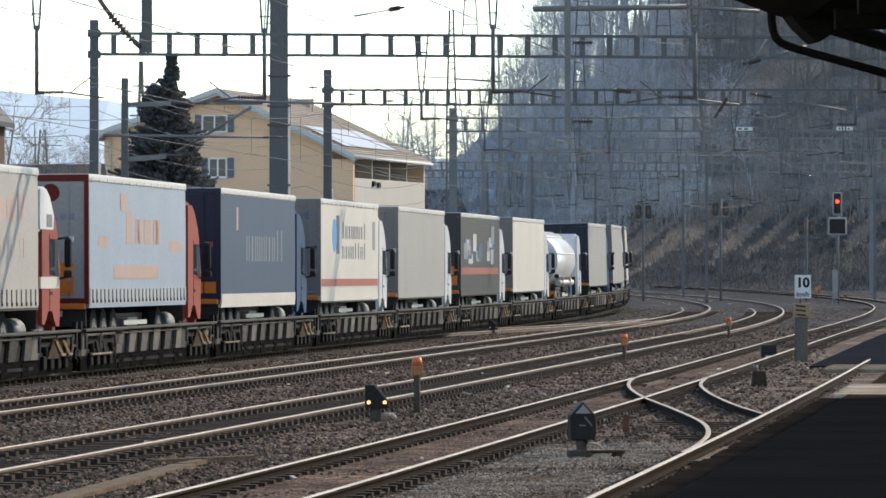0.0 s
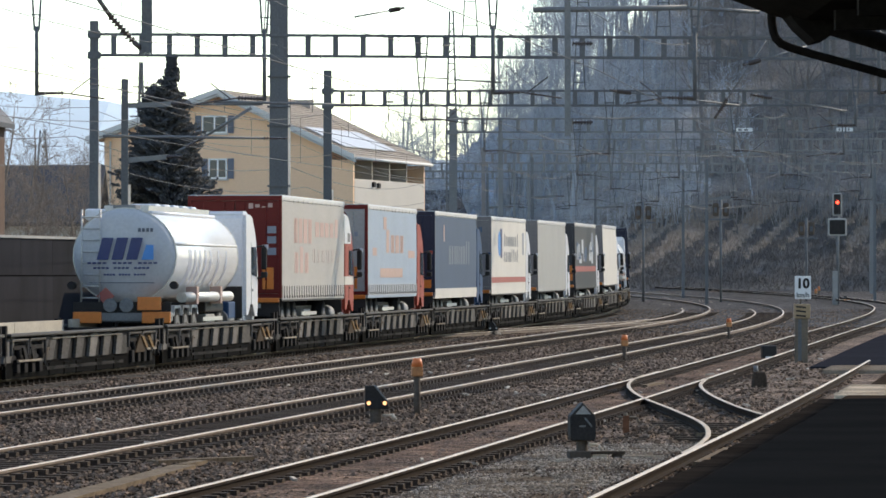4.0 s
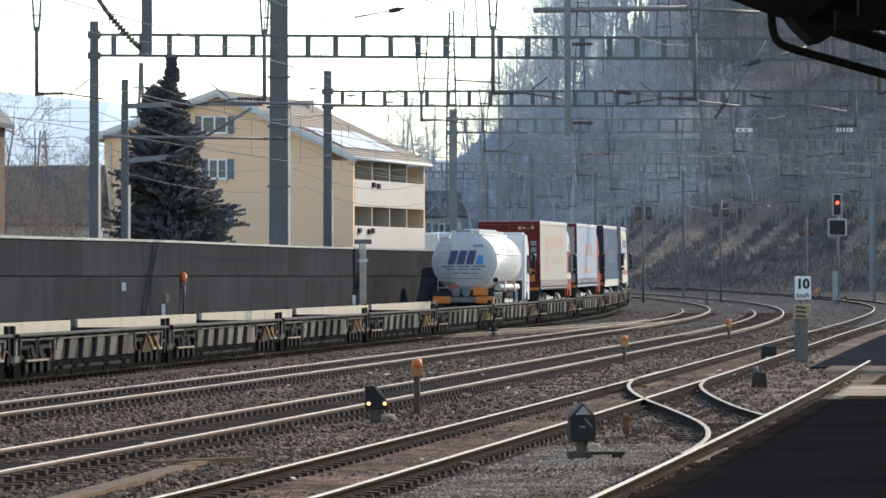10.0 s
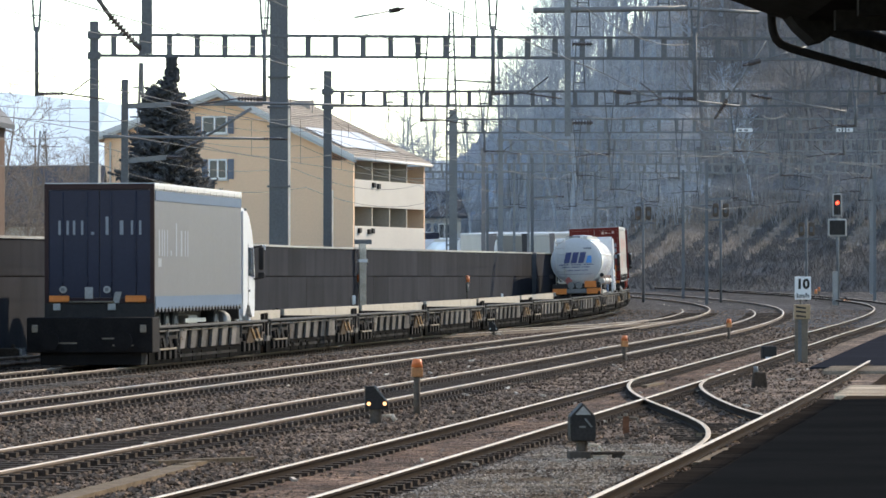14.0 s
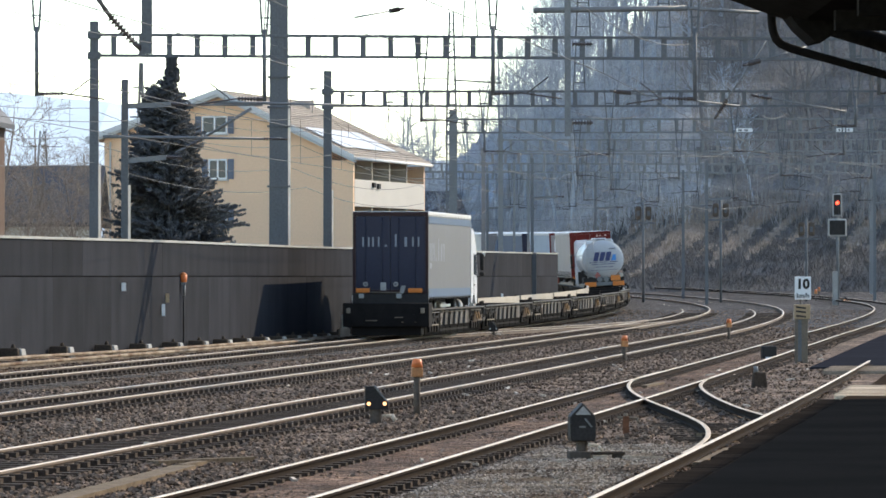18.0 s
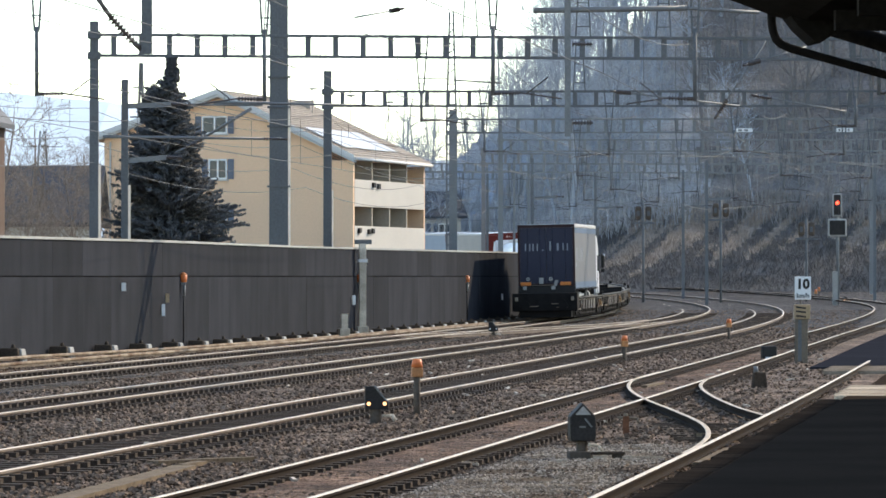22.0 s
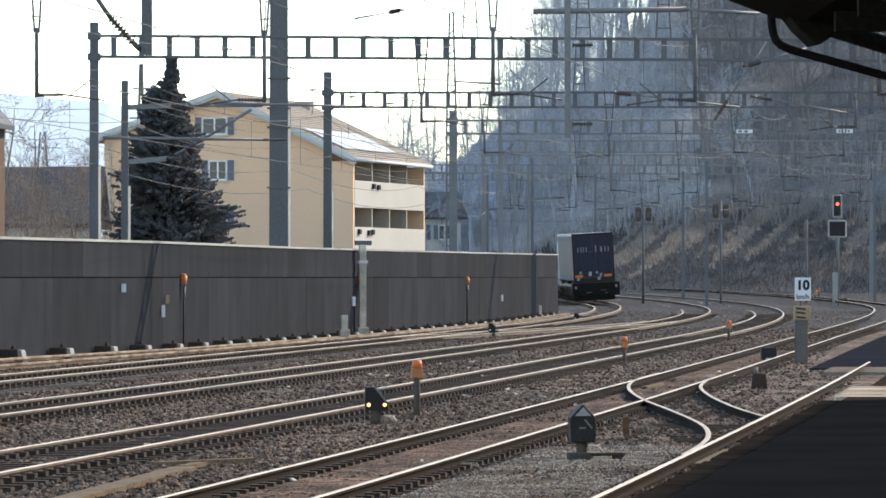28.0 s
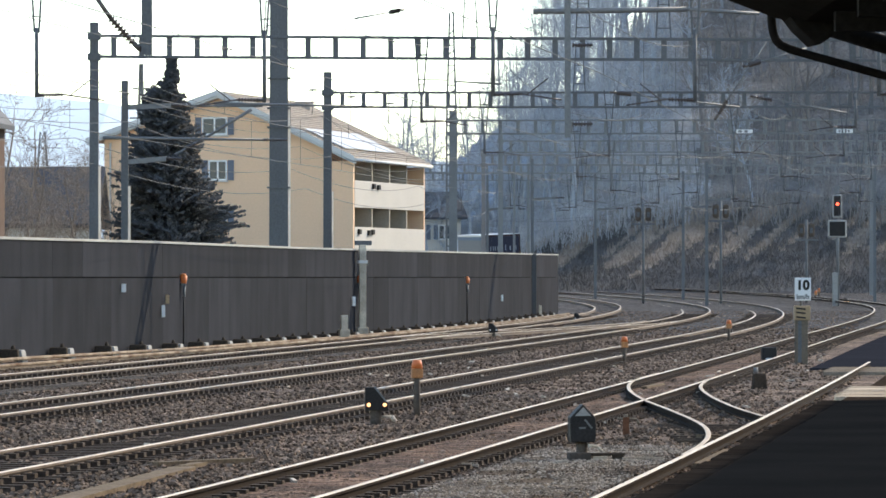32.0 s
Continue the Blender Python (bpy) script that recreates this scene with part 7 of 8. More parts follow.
def lorry(k, label, rear, side, cab, skirt=None, frame_m=None, top=4.35, teeth=True, cab2=None, cabtop=3.95, bands=None, strap_z=1.4, strap_h=0.32, zb=1.34, tail_kit=False, slim=1.0, ahead=0.0):
    """A lorry with a curtain-sided trailer, its rear end at y = 0."""
    t = thing("articulated_lorry", label, "lorry", group="lorries on the train")
    T = top
    bm = bm_new()
    # curtain sides with shallow vertical folds
    n = 34
    for sx in (-1, 1):
        rows = []
        for z, b in ((zb + 0.16, 0.0), (1.95, 0.012), (2.8, 0.02), (3.7, 0.012), (T - 0.12, 0.0)):
            rows.append([bm.verts.new((sx * (1.264 + b * 0.6 + 0.0012 * math.sin(i * 1.9 + z)), 0.08 + 13.46 * i / n, z)) for i in range(n + 1)])
        for a, b in zip(rows, rows[1:]):
            for i in range(n):
                bm.faces.new((a[i], a[i + 1], b[i + 1], b[i])).smooth = True
    box(bm, -1.24, 1.24, 0.06, 13.55, zb, T - 0.03)
    part("curtain", bm, side, t)
    if bands:
        for z0, z1, bmat, lab in bands:
            bm = bm_new()
            for sx in (-1, 1):
                box(bm, *sorted((sx * 1.2, sx * 1.287)), 0.1, 13.5, z0, z1)
            part("band", bm, bmat, t, lab)
    for sx in (-1, 1):
        bm = bm_new()
        box(bm, *sorted((sx * 1.1, sx * 1.285)), 0.0, 13.6, T - 0.15, T, bev=0.035)
        for i in range(14):
            box(bm, *sorted((sx * 1.28, sx * 1.292)), 0.3 + i, 0.36 + i, T - 0.17, T - 0.06)
        part("roof_rail", bm, P_CAP, t, "pale aluminium roof rail")
        bm = bm_new()
        box(bm, *sorted((sx * 1.15, sx * 1.27)), 0.05, 13.55, zb - 0.05, zb + 0.03)
        part("floor_rail", bm, skirt or M_BLACK, t)
        bm = bm_new()
        box(bm, *sorted((sx * 1.2, sx * 1.275)), 0.08, 13.5, zb, zb + 0.18)
        part("skirt", bm, skirt or side, t)
        if teeth:
            bm = bm_new()
            box(bm, *sorted((sx * 1.27, sx * 1.295)), 0, 0.1, strap_z, strap_z + strap_h)
            box(bm, *sorted((sx * 1.27, sx * 1.31)), 0.01, 0.09, strap_z, strap_z + 0.07)
            me = mesh_of("strap", bm, M_BLACK)
            for i in range(26):
                ob = part("strap", me, None, t)
                ob.location.y = 0.35 + i * 0.51
    bm = bm_new()
    box(bm, -1.275, 1.275, 0.02, 13.58, T - 0.04, T + 0.02)
    part("roof", bm, P_WHITECAB, t)
    fm = frame_m or rear
    bm = bm_new()
    for sx in (-1, 1):
        box(bm, *sorted((sx * 1.18, sx * 1.275)), -0.04, 0.06, 1.5, T)
    box(bm, -1.18, 1.18, -0.04, 0.06, T - 0.14, T)
    box(bm, -1.18, 1.18, -0.04, 0.06, 1.5, 1.62)
    part("rear_frame", bm, fm, t)
    for sx in (-1, 1):
        bm = bm_new()
        box(bm, *sorted((sx * 0.012, sx * 1.175)), -0.02, 0.05, 1.63, T - 0.15)
        d = part("rear_door", bm, rear, t)
        for x in (0.28, 0.85):
            bm = bm_new()
            rod(bm, (sx * x, -0.035, 1.66), (sx * x, -0.035, T - 0.2), 0.013)
            box(bm, sx * x - 0.03, sx * x + 0.03, -0.05, -0.02, 2.0, 2.12)
            part("lock_rod", bm, rear, d)
        if tail_kit:
            continue
        bm = bm_new()
        box(bm, *sorted((sx * 0.62, sx * 1.2)), -0.06, 0.08, 1.38, 1.51, bev=0.02)
        part("tail_lamp", bm, P_ORANGE, t, "orange tail lamp and reflector")
        bm = bm_new()
        rod(bm, (sx * 0.45, -0.08, 1.63), (sx * 0.45, -0.03, 1.63), 0.09, n=14)
        part("round_lamp", bm, M_CONC2, t)
        bm = bm_new()
        box(bm, sx * 0.62 - 0.08, sx * 0.62 + 0.08, -0.07, 0.0, 1.22, 1.35)
        part("rubber_buffer", bm, M_CONC2, t)
    if tail_kit:
        for x0, x1 in ((-1.17, -0.7), (0.6, 1.08)):
            bm = bm_new()
            box(bm, x0, x1, -0.08, -0.03, 1.52, 1.68, bev=0.02)
            part("tail_lamp", bm, P_ORANGE, t, "orange tail lamp and reflector")
            bm = bm_new()
            box(bm, x0 + 0.1 if x0 < 0 else 0.2, x0 + 0.27 if x0 < 0 else 0.38, -0.1, -0.04, 1.33, 1.49, bev=0.015)
            part("rubber_buffer", bm, M_CONC2, t)
        for x in (-0.84, 0.18):
            bm = bm_new()
            rod(bm, (x, -0.09, 1.82), (x, -0.03, 1.82), 0.085, n=16)
            lamp = part("round_lamp", bm, M_CONC2, t)
            bm = bm_new()
            rod(bm, (x, -0.1, 1.82), (x, -0.085, 1.82), 0.045, n=12)
            part("lens", bm, M_STEEL, lamp)
        bm = bm_new()
        box(bm, -0.34, -0.15, -0.06, -0.03, 1.6, 1.88, bev=0.01)
        part("plate", bm, M_CONC2, t, "pale plate between the lamps")
        bm = bm_new()
        prism(bm, [(0.3, 1.5), (0.45, 1.5), (0.52, 1.77), (0.37, 1.77)], "y", -0.07, -0.03)
        part("plate", bm, M_CONC2, t, "pale tilted plate between the lamps")
        bm = bm_new()
        rod(bm, (-0.7, -0.09, 1.53), (0.35, -0.09, 1.53), 0.02)
        part("lamp_bar", bm, M_FOOT, t)
        bm = bm_new()
        box(bm, -1.28, 1.28, -0.03, 0.06, 1.05, 1.5, bev=0.02)
        part("rear_skirt", bm, M_BLACK, t)
    undercarriage(t)
    cab_parts(t, 14.15, cab, cabtop, cab2)
    t.scale = (1.035, slim, 1)
    rides(t, k, ahead)
    return t


def side_patch(t, name, m, y0, y1, z0, z1, label="", skew=0.0):
    """A printed patch on the right curtain."""
    bm = bm_new()
    prism(bm, [(y0, z0), (y1, z0), (y1 + skew, z1), (y0 + skew, z1)], "x", 1.277, 1.2785)
    return part(name, bm, m, t, label)


def bar_row(put, a0, a1, z0, z1, shapes, thick=0.2):
    """A row of plain upright bars the size of lettering: o two bars, b one tall bar, c one bar, d dot."""
    w = (a1 - a0) / len(shapes)
    for i, c in enumerate(shapes):
        p, q = a0 + w * (i + 0.14), a0 + w * (i + 0.86)
        s, m = (q - p) * thick, a0 + w * (i + 0.5)
        top = z0 + (z1 - z0) * 0.78
        if c == "d":
            put(m - s * 0.7, m + s * 0.7, z0, z0 + (z1 - z0) * 0.16)
        elif c == "b":
            put(m - s * 0.7, m + s * 0.7, z0, z1)
        elif c == "c":
            put(m - s * 0.9, m + s * 0.9, z0, top)
        else:
            put(p, p + s * 1.1, z0, top)
            put(q - s * 1.1, q, z0, top)


def rear_row(t, m, a0, a1, z0, z1, shapes, thick=0.2):
    def put(a, b, c, d):
        part("print_bar", box(bm_new(), a, b, -0.04, -0.02, c, d), m, t, "plain pale bar in place of lettering")
    bar_row(put, a0, a1, z0, z1, shapes, thick)


def side_row(t, m, a0, a1, z0, z1, shapes, thick=0.2):
    def put(a, b, c, d):
        part("print_bar", box(bm_new(), 1.277, 1.2795, a, b, c, d), m, t, "plain bar in place of lettering")
    bar_row(put, a0, a1, z0, z1, shapes, thick)


def rear_bars(t, m, x0, x1, z0, z1, n, seed):
    rnd = random.Random(seed)
    bm = bm_new()
    w = (x1 - x0) / n
    for i in range(n):
        a = x0 + i * w
        box(bm, a + 0.14 * w, a + w * 0.84, -0.027, -0.02, z0 - (0.25 * (z1 - z0) if i == 0 else 0), z0 + (z1 - z0) * (0.22 if i == 2 else rnd.choice((0.72, 0.72, 1.0))))
    return part("print", bm, m, t, "row of pale blocks in place of lettering")


t = lorry(0, "lorry with navy rear doors and silver-grey curtain sides, white cab", P_NAVY, P_SILVER, P_WHITECAB, bands=[(3.93, 4.16, P_BLUEBAND, "blue band under the roof"), (1.36, 1.66, P_BLUEBAND, "blue band along the floor")], skirt=P_SILVER, strap_z=1.27, strap_h=0.13, frame_m=P_BROWN, top=4.33, tail_kit=True)
rear_row(t, P_GREYT, -1.0, 1.02, 3.12, 3.55, "oodbco")
side_row(t, P_GREYT, 0.45, 5.0, 2.62, 3.42, "oodbco", 0.26)
side_patch(t, "print", P_GREYT, 0.5, 0.95, 2.36, 2.56, "small pale square")

t = lorry(8, "lorry with dark red rear doors and whitish curtain with faded print", P_RED, P_BEIGE, P_REDCAB, cab2=P_WHITECAB, bands=[(1.49, 1.86, P_BEIGE, "whitish lower edge with straps")], zb=1.46, strap_z=1.5, strap_h=0.34, slim=0.975, ahead=0.25)
bm = bm_new()
prism(bm, [(13.93, 3.05), (15.5, 3.05), (15.6, 3.4), (15.1, 3.84), (14.7, 4.0), (13.98, 4.0)], "x", -1.235, 1.235)
bmesh.ops.bevel(bm, geom=list(bm.edges), offset=0.05, segments=2, affect="EDGES")
fairing = part("roof_fairing", bm, P_WHITECAB, t, "white roof fairing")
bm = bm_new()
box(bm, 1.21, 1.243, 14.7, 15.3, 3.15, 3.42)
part("fairing_window", bm, M_STEEL, fairing)
bm = bm_new()
box(bm, 1.2, 1.24, 14.0, 16.1, 1.85, 2.1)
part("stripe", bm, P_CREAM, t, "cream stripe round the cab")
rear_bars(t, P_FADED, 0.35, 1.05, 4.02, 4.14, 4, 5)
for z in (2.7, 3.02, 3.3):
    bm = bm_new()
    box(bm, 0.88, 1.12, -0.027, -0.02, z, z + 0.2)
    part("print", bm, P_GREYT, t, "pale block printed on the door")
bm = bm_new()
box(bm, 0.75, 1.05, -0.03, -0.02, 1.75, 2.35)
part("warning_plate", bm, P_ORANGE, t, "orange warning plate")
side_row(t, P_FADED, 2.3, 6.3, 3.05, 3.95, "ooco", 0.6)
side_row(t, P_FADED, 6.8, 12.2, 3.25, 3.8, "cocob", 0.56)
side_row(t, P_FADED, 2.4, 5.6, 2.2, 2.95, "obo", 0.6)
side_row(t, P_BEIGEPR, 6.2, 12.4, 2.5, 3.0, "ocooco", 0.4)

t = lorry(9, "lorry with red-framed white rear doors and pale blue curtain", P_PALE, P_SKY, P_REDCAB, frame_m=P_RED, skirt=P_SKY, bands=[(1.49, 1.84, P_SKYLOW, "pale blue-grey lower edge with straps")], zb=1.46, strap_z=1.52, strap_h=0.3, slim=0.965, ahead=0.3)
side_row(t, P_FADEDO, 4.6, 9.8, 2.85, 3.6, "boco", 0.6)
side_patch(t, "print", P_FADEDO, 1.2, 2.3, 2.75, 3.0, "faded orange print")
side_patch(t, "print", P_FADEDO, 11.0, 12.9, 2.7, 2.95, "faded orange print")
side_patch(t, "print", P_FADEDO, 3.2, 9.4, 2.05, 2.35, "faded orange strip")
side_patch(t, "print", P_FADEDO, 4.1, 4.9, 3.6, 4.0, "faded orange print")
bm = bm_new()
box(bm, 0.45, 0.95, -0.03, -0.02, 1.7, 2.4)
part("warning_plate", bm, P_ORANGE, t, "orange warning plate")
bm = bm_new()
rod(bm, (0.45, -0.03, 3.95), (0.45, -0.02, 3.95), 0.2, n=16)
part("print", bm, P_RED, t, "red oval print")
rear_bars(t, P_GREYT, 0.1, 1.0, 3.35, 3.55, 5, 2)

t = lorry(10, "lorry with navy rear doors and steel-blue curtain, cream lower edge", P_NAVY, P_STEELBLUE, P_BLUECAB, skirt=P_CREAM, bands=[(1.42, 1.64, P_CREAM, "cream band along the floor")], teeth=False)
side_row(t, P_PALEBLUE, 4.2, 11.2, 2.5, 3.35, "ocooocobb", 0.3)
side_row(t, P_FADED, 2.4, 3.1, 3.3, 3.9, "b", 0.4)
bm = bm_new()
box(bm, 0.35, 1.15, -0.03, -0.02, 1.66, 1.95)
part("warning_plate", bm, P_ORANGE, t, "orange warning plate")

t = lorry(11, "lorry with cream curtain, blue round mark and red stripe", P_DOORGREY, P_CREAM, P_WHITECAB, teeth=False)
bm = bm_new()
rod(bm, (1.275, 3.0, 3.3), (1.28, 3.0, 3.3), 0.5, n=20)
part("print", bm, P_LOGOC, t, "blue round mark")
side_patch(t, "print", P_LOGOB, 3.4, 4.1, 2.75, 3.9, "dark blue bar")
side_row(t, P_PRINTD, 4.6, 10.4, 3.22, 3.72, "bocooocb", 0.3)
side_row(t, P_PRINTD, 4.6, 10.4, 2.6, 3.1, "ocoobbob", 0.3)
side_patch(t, "print", P_GREYT, 12.0, 12.7, 2.9, 3.8, "grey mark")
side_patch(t, "stripe", P_REDSTR, 0.1, 13.4, 1.78, 2.0, "red stripe")
rear_bars(t, P_BLUEBAND, 0.1, 0.95, 3.75, 3.95, 5, 4)

t = lorry(12, "lorry with plain pale grey curtain and dark rear doors", P_DOORGREY, P_PALE, P_WHITECAB, teeth=False)
t = lorry(13, "lorry with dark grey curtain and patterned print", P_DARK, P_DARK, P_WHITECAB, teeth=False)
rnd = random.Random(4)
for j, (m_, lab) in enumerate(((P_WHITET, "pale printed panel"), (P_BLUEBAND, "blue printed panel"), (P_GREYT, "grey printed panel"))):
    for i in range(7):
        bm = bm_new()
        a, z = rnd.uniform(0.6, 11.5), rnd.uniform(2.4, 3.3)
        box(bm, 1.275, 1.278 + 0.0006 * (j + 3 * i), a, a + rnd.uniform(0.5, 1.4), z, z + rnd.uniform(0.3, 0.7))
        part("print", bm, m_, t, lab)
side_patch(t, "stripe", P_REDSTR, 0.1, 13.0, 2.1, 2.35, "red stripe")
bm = bm_new()
box(bm, 0.5, 1.15, -0.03, -0.02, 1.7, 2.4)
part("warning_plate", bm, P_ORANGE, t, "orange warning plate")
t = lorry(14, "lorry with plain cream-white curtain", P_DOORGREY, P_CREAM, P_WHITECAB, teeth=False)
t = lorry(16, "lorry with navy rear doors and grey curtain", P_NAVY, P_PALE, P_BLUECAB, teeth=False)
t = lorry(17, "lorry with plain pale grey curtain, white cab", P_DOORGREY, P_PALE, P_WHITECAB, teeth=False)
t = lorry(18, "lorry with plain cream curtain, white cab", P_DOORGREY, P_CREAM, P_WHITECAB, teeth=False)


def tank_lorry(k, label, marked):
    t = thing("tank_lorry", label, "tank lorry", group="lorries on the train")
    R, A, zc, y0, y1 = 1.17, 1.27, 2.62, 0.45, 10.3
    n = 36
    bm = bm_new()
    prof = [(0.0, 0.02), (0.05, 0.45), (0.14, 0.75), (0.26, 0.93), (0.42, 1.0)]
    secs = [(y0 - 0.42 + d, f) for d, f in prof] + [(y1 + 0.42 - d, f) for d, f in prof[::-1]]
    rings = [[bm.verts.new((A * f * math.cos(2 * math.pi * i / n), y, zc + R * f * math.sin(2 * math.pi * i / n))) for i in range(n)] for y, f in secs]
    for j, (a, b) in enumerate(zip(rings, rings[1:])):
        for i in range(n):
            f = bm.faces.new((a[i], a[(i + 1) % n], b[(i + 1) % n], b[i]))
            f.smooth = True
            f.material_index = 1 if j < 4 else 0
    bm.faces.new(rings[0])
    bm.faces.new(rings[-1][::-1])
    me = mesh_of("tank", bm, P_TANK)
    me.materials.append(P_TANKEND)
    tank = part("tank", me, None, t, "glossy white tank shell")
    for y in (y0, y1):
        bm = bm_new()
        pts = [(A * 1.012 * math.cos(2 * math.pi * i / n), zc + R * 1.012 * math.sin(2 * math.pi * i / n)) for i in range(n)]
        prism(bm, pts, "y", y - 0.035, y + 0.035)
        part("band", bm, P_CHROME, tank)
    bm = bm_new()
    for sx in (-1, 1):
        rod(bm, (sx * 1.215, y0, zc + 0.28), (sx * 1.215, y1, zc + 0.28), 0.04)
        box(bm, *sorted((sx * 0.35, sx * 0.55)), y0 + 0.2, y1 - 0.3, zc + R - 0.12, zc + R + 0.06)
    part("side_rail", bm, P_CHROME, t)
    for y in (3.2, 4.6, 6.0, 7.4, 8.8):
        bm = bm_new()
        box(bm, -0.3, 0.36, y - 0.36, y + 0.36, zc + R - 0.05, zc + R + 0.13, bev=0.04)
        lid = part("manhole_box", bm, P_WHITECAB, t)
        bm = bm_new()
        rod(bm, (0.03, y + 0.55, zc + R), (0.03, y + 0.55, zc + R + 0.12), 0.1, n=10)
        part("vent_valve", bm, M_STEEL, lid, "dark vent valve")
    bm = bm_new()
    box(bm, -1.0, -0.5, 0.5, 1.3, zc + R - 0.3, zc + R - 0.02, bev=0.06)
    part("valve_cover", bm, P_WHITECAB, t, "white rounded valve cover")
    bm = bm_new()
    box(bm, -0.5, 0.2, 0.8, 2.5, zc + R - 0.06, zc + R + 0.08)
    part("walkway", bm, M_STEEL, t, "dark grated walkway")
    bm = bm_new()
    rod(bm, (0.62, y0, zc + R * 0.9), (0.62, y1, zc + R * 0.9), 0.05, n=8)
    part("top_rail", bm, P_WHITECAB, t)
    bm = bm_new()
    rod(bm, (1.14, 2.0, 1.6), (1.14, 9.6, 1.6), 0.13, n=14)
    pipe = part("hose_tube", bm, P_CHROME, t, "bright aluminium hose tube")
    for y in (3.6, 7.4):
        bm = bm_new()
        box(bm, 1.0, 1.29, y - 0.14, y + 0.14, 1.42, 1.86, bev=0.02)
        part("tube_bracket", bm, P_FADEDO, pipe, "faded orange bracket")
    bm = bm_new()
    box(bm, 0.6, 0.98, 10.6, 11.7, 1.0, 1.45, bev=0.04)
    part("side_locker", bm, P_BLUECAB, t, "dark blue locker behind the cab")
    bm = bm_new()
    for x in (-1.0, -0.55):
        rod(bm, (x, -0.02, 1.5), (x, 0.12, 3.75), 0.025)
    for i in range(8):
        rod(bm, (-1.0, 0.0 + 0.014 * i, 1.6 + 0.28 * i), (-0.55, 0.0 + 0.014 * i, 1.6 + 0.28 * i), 0.02)
    part("ladder", bm, P_CHROME, t, "narrow ladder at the rear")
    bm = bm_new()
    box(bm, -1.2, 1.2, 0.0, 0.35, 1.02, 1.24, bev=0.03)
    part("rear_bumper", bm, M_STEEL, t)
    for sx in (-1, 1):
        bm = bm_new()
        box(bm, *sorted((sx * 0.5, sx * 1.2)), -0.06, 0.02, 0.98, 1.26, bev=0.02)
        part("tail_lamp", bm, P_ORANGE, t, "orange tail lamp")
        bm = bm_new()
        rod(bm, (sx * 1.26, 0.05, 1.9), (sx * 1.26, 0.3, 1.9), 0.1, n=12)
        part("side_lamp", bm, M_BLACK, t)
        bm = bm_new()
        box(bm, *sorted((sx * 0.75, sx * 1.0)), 6.6, 9.5, 1.2, 1.5, bev=0.05)
        part("hose_box", bm, M_BLACK, t)
    bm = bm_new()
    box(bm, 0.4, 0.98, -0.1, -0.06, 1.3, 1.62)
    part("warning_plate", bm, P_ORANGE, t, "orange warning plate")
    bm = bm_new()
    prism(bm, [(-0.55, 1.62), (-0.33, 1.84), (-0.55, 2.06), (-0.77, 1.84)][::-1], "y", -0.03, 0.0)
    bmesh.ops.translate(bm, verts=bm.verts, vec=(0.15, 0, -0.2))
    part("hazard_plate", bm, P_REDSTR, t, "red diamond plate")
    for x in (-0.28, 0.12):
        bm = bm_new()
        rod(bm, (x, -0.07, 1.42), (x, -0.03, 1.42), 0.17, n=18)
        part("round_plate", bm, M_STEEL, t, "grey round plate")
    if marked:
        # faint bars of print that wrap the lower half of the shell
        for y, w in ((2.3, 0.5), (3.2, 0.3), (3.9, 0.3), (4.8, 0.3), (5.6, 0.25), (6.9, 0.25), (8.2, 0.25)):
            bm = bm_new()
            arc = [(A * 1.004 * math.cos(a), zc + R * 1.004 * math.sin(a)) for a in [math.radians(-38 + 6.5 * i) for i in range(8)]]
            lo = [bm.verts.new((x, y, z)) for x, z in arc]
            hi = [bm.verts.new((x, y + w, z)) for x, z in arc]
            for i in range(7):
                bm.faces.new((lo[i], hi[i], hi[i + 1], lo[i + 1])).smooth = True
            part("print_bar", bm, P_SHELLPR, t, "faint grey-blue bar of print")
        for i in range(4):
            part("print_bar", box(bm_new(), 0.4 + 0.1 * i, 0.47 + 0.1 * i, -0.003, 0.006, 3.2, 3.29), P_PRINTD, t, "small dark bar in place of a number")
        part("seam", box(bm_new(), -0.8, 0.8, -0.003, 0.006, 1.955, 1.975), P_PRINTD, t, "thin dark seam")
        for i in range(3):
            bm = bm_new()
            a = -0.62 + 0.36 * i
            prism(bm, [(a, 2.52), (a + 0.28, 2.52), (a + 0.42, 3.06), (a + 0.14, 3.06)], "y", -0.003, 0.006)
            part("print", bm, P_LOGOB, t, "dark blue slanted bar")
        bm = bm_new()
        prism(bm, [(0.48, 2.52), (0.78, 2.52), (0.78, 2.88), (0.6, 2.88)], "y", -0.003, 0.006)
        part("print", bm, P_LOGOC, t, "bright blue shape")
        bm = bm_new()
        for z, a, b in ((2.42, -0.85, 0.9), (2.3, -0.7, 0.7), (2.14, -0.45, 0.6)):
            for i in range(14):
                if i % 5 != 4:
                    box(bm, a + (b - a) * i / 14, a + (b - a) * (i + 0.75) / 14, -0.002, 0.004, z, z + 0.045)
        part("print", bm, P_LOGOB, t, "small dark lines of print")
    bm = bm_new()
    for sx in (-1, 1):
        for y in (2.6, 3.9, 5.2):
            prism(bm, [(y - 0.6, 1.15), (y - 0.45, 1.4), (y + 0.45, 1.4), (y + 0.6, 1.15), (y + 0.5, 1.15), (y + 0.4, 1.33), (y - 0.4, 1.33), (y - 0.5, 1.15)], "x", *sorted((sx * 0.6, sx * 0.94)))
    part("mudguard", bm, P_TANKEND, t)
    undercarriage(t, 11.6)
    cab_parts(t, 12.0, P_WHITECAB, 3.85)
    rides(t, k, 1.15)
    return t


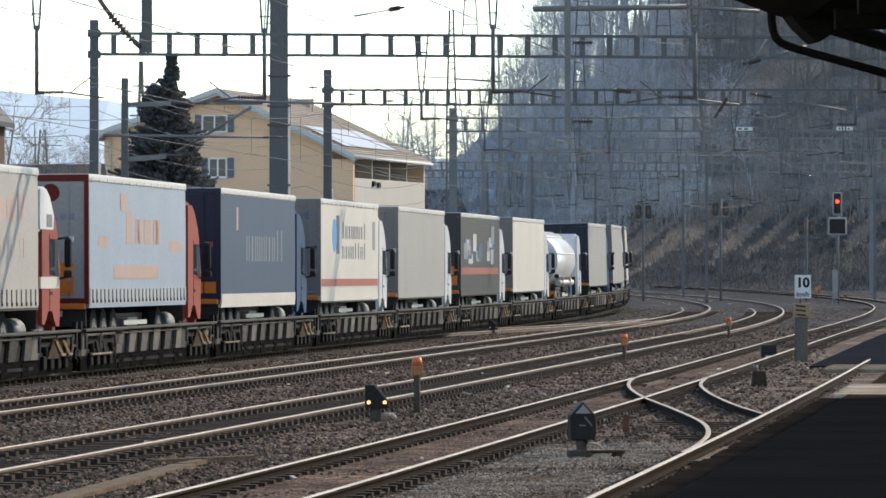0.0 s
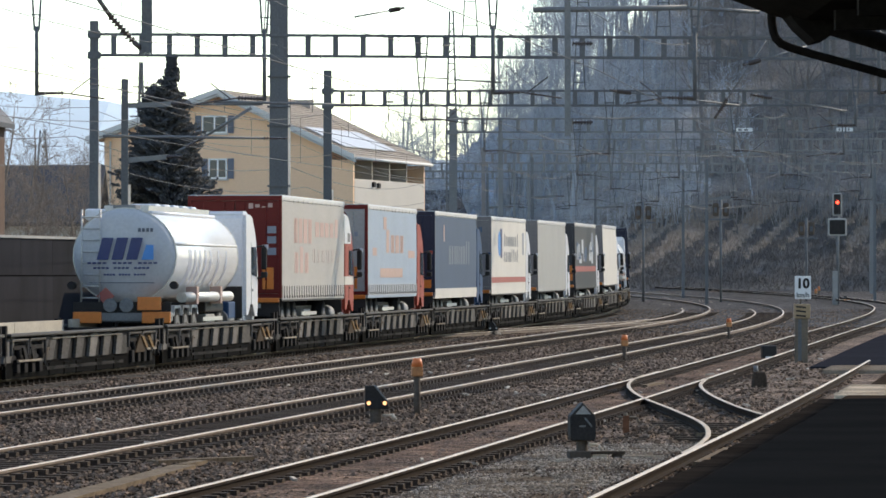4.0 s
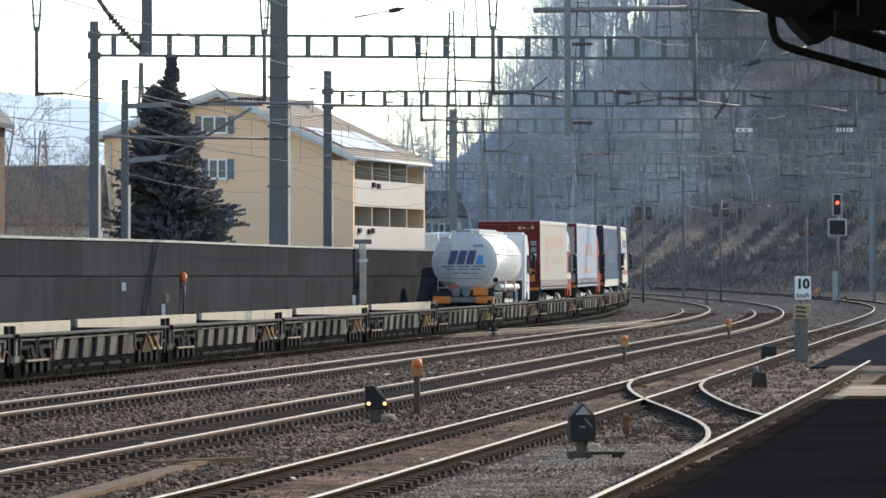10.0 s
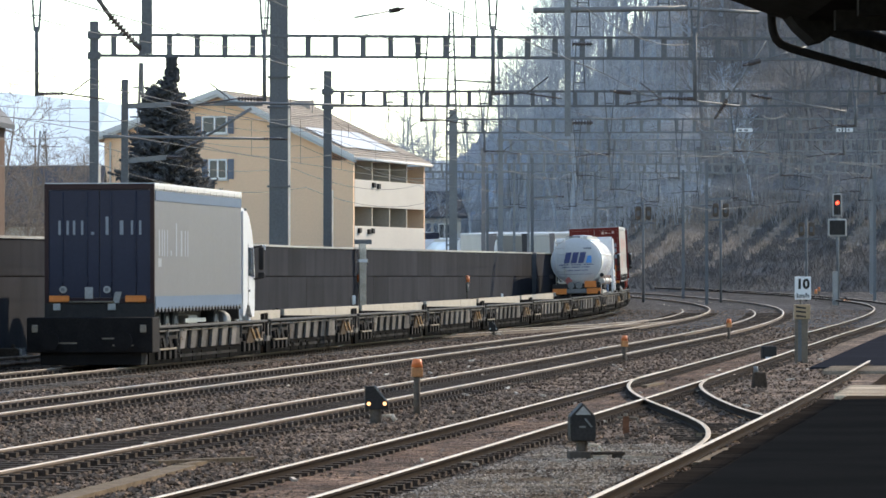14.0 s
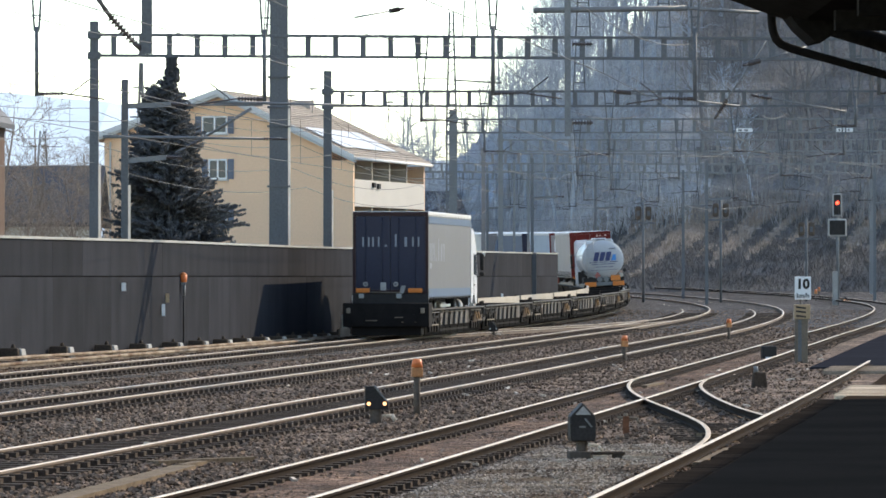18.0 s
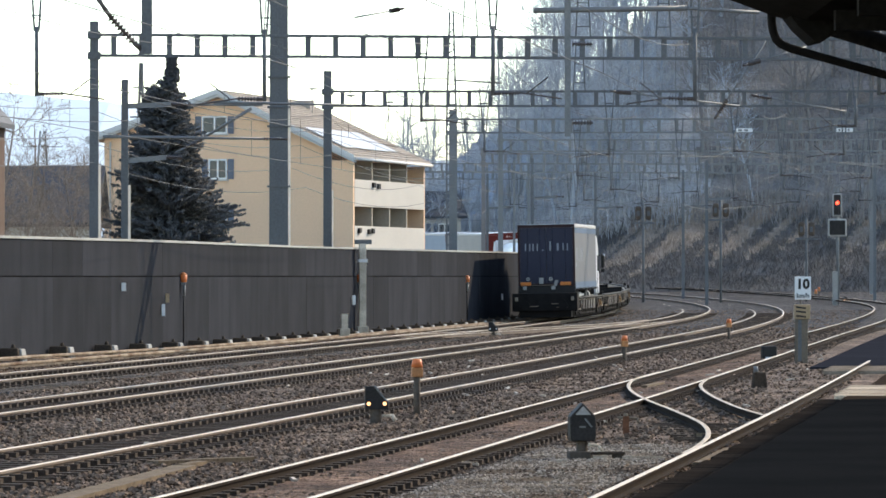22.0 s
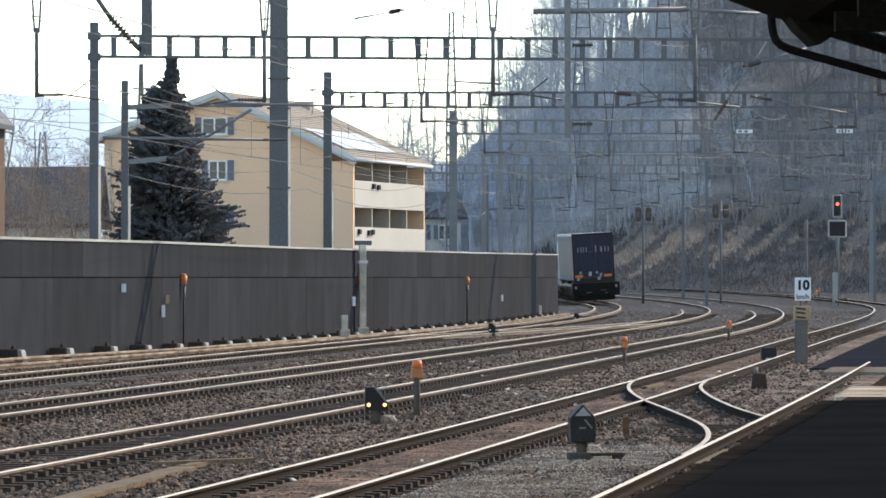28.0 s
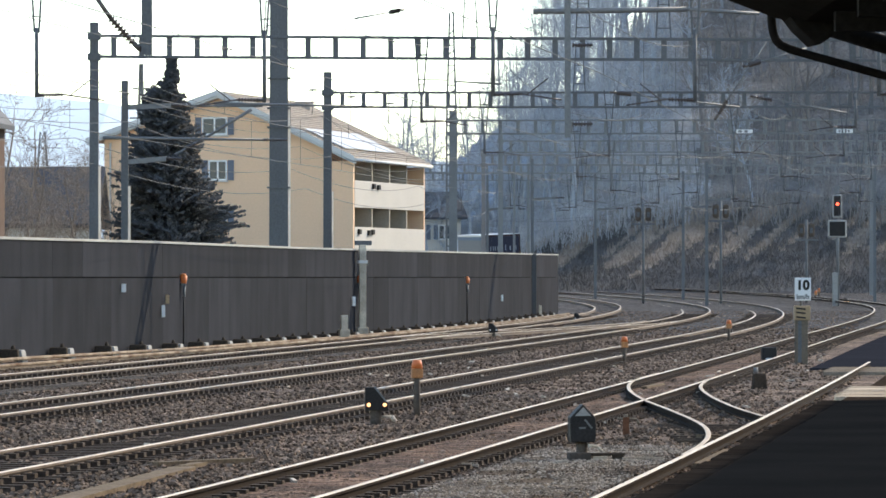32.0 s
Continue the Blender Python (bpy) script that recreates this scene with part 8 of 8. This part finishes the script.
tank_lorry(7, "white tank lorry with glossy shell and blue slanted bars", True)
tank_lorry(15, "polished silver tank lorry with bands", False)

for k in range(0, 20):
    w = WAGON if k == 0 else copy_thing(WAGON, Matrix())
    rides(w, k, -0.4)
# the last wagon's broad end with its loading plate and tail marks
bm = bm_new()
box(bm, -1.5, 1.5, -0.95, 0.05, 0.34, 1.17, bev=0.03)
box(bm, -1.2, 1.2, -0.8, 0.1, 0.05, 0.36, bev=0.02)
tail_end = part("loading_end", bm, M_BOGIE, WAGON, "broad black end with a drop plate")
for x0, x1, z in ((0.3, 0.62, 0.66), (0.55, 1.05, 0.5), (-0.9, -0.3, 0.55)):
    bm = bm_new()
    box(bm, x0, x1, -0.975, -0.94, z, z + 0.035)
    part("step_edge", bm, M_FOOT, tail_end, "worn pale step edge")
for x in (-1.3, 1.28):
    bm = bm_new()
    box(bm, x - 0.07, x + 0.07, -1.0, -0.94, 0.82, 1.0, bev=0.02)
    part("tail_plate", bm, M_FOOT, tail_end)
for x in (-0.87, 0.87):
    bm = bm_new()
    rod(bm, (x, -1.35, 0.62), (x, -0.9, 0.62), 0.09, n=12)
    rod(bm, (x, -1.4, 0.62), (x, -1.34, 0.62), 0.22, n=18)
    part("buffer", bm, M_BOGIE, tail_end)


motions()
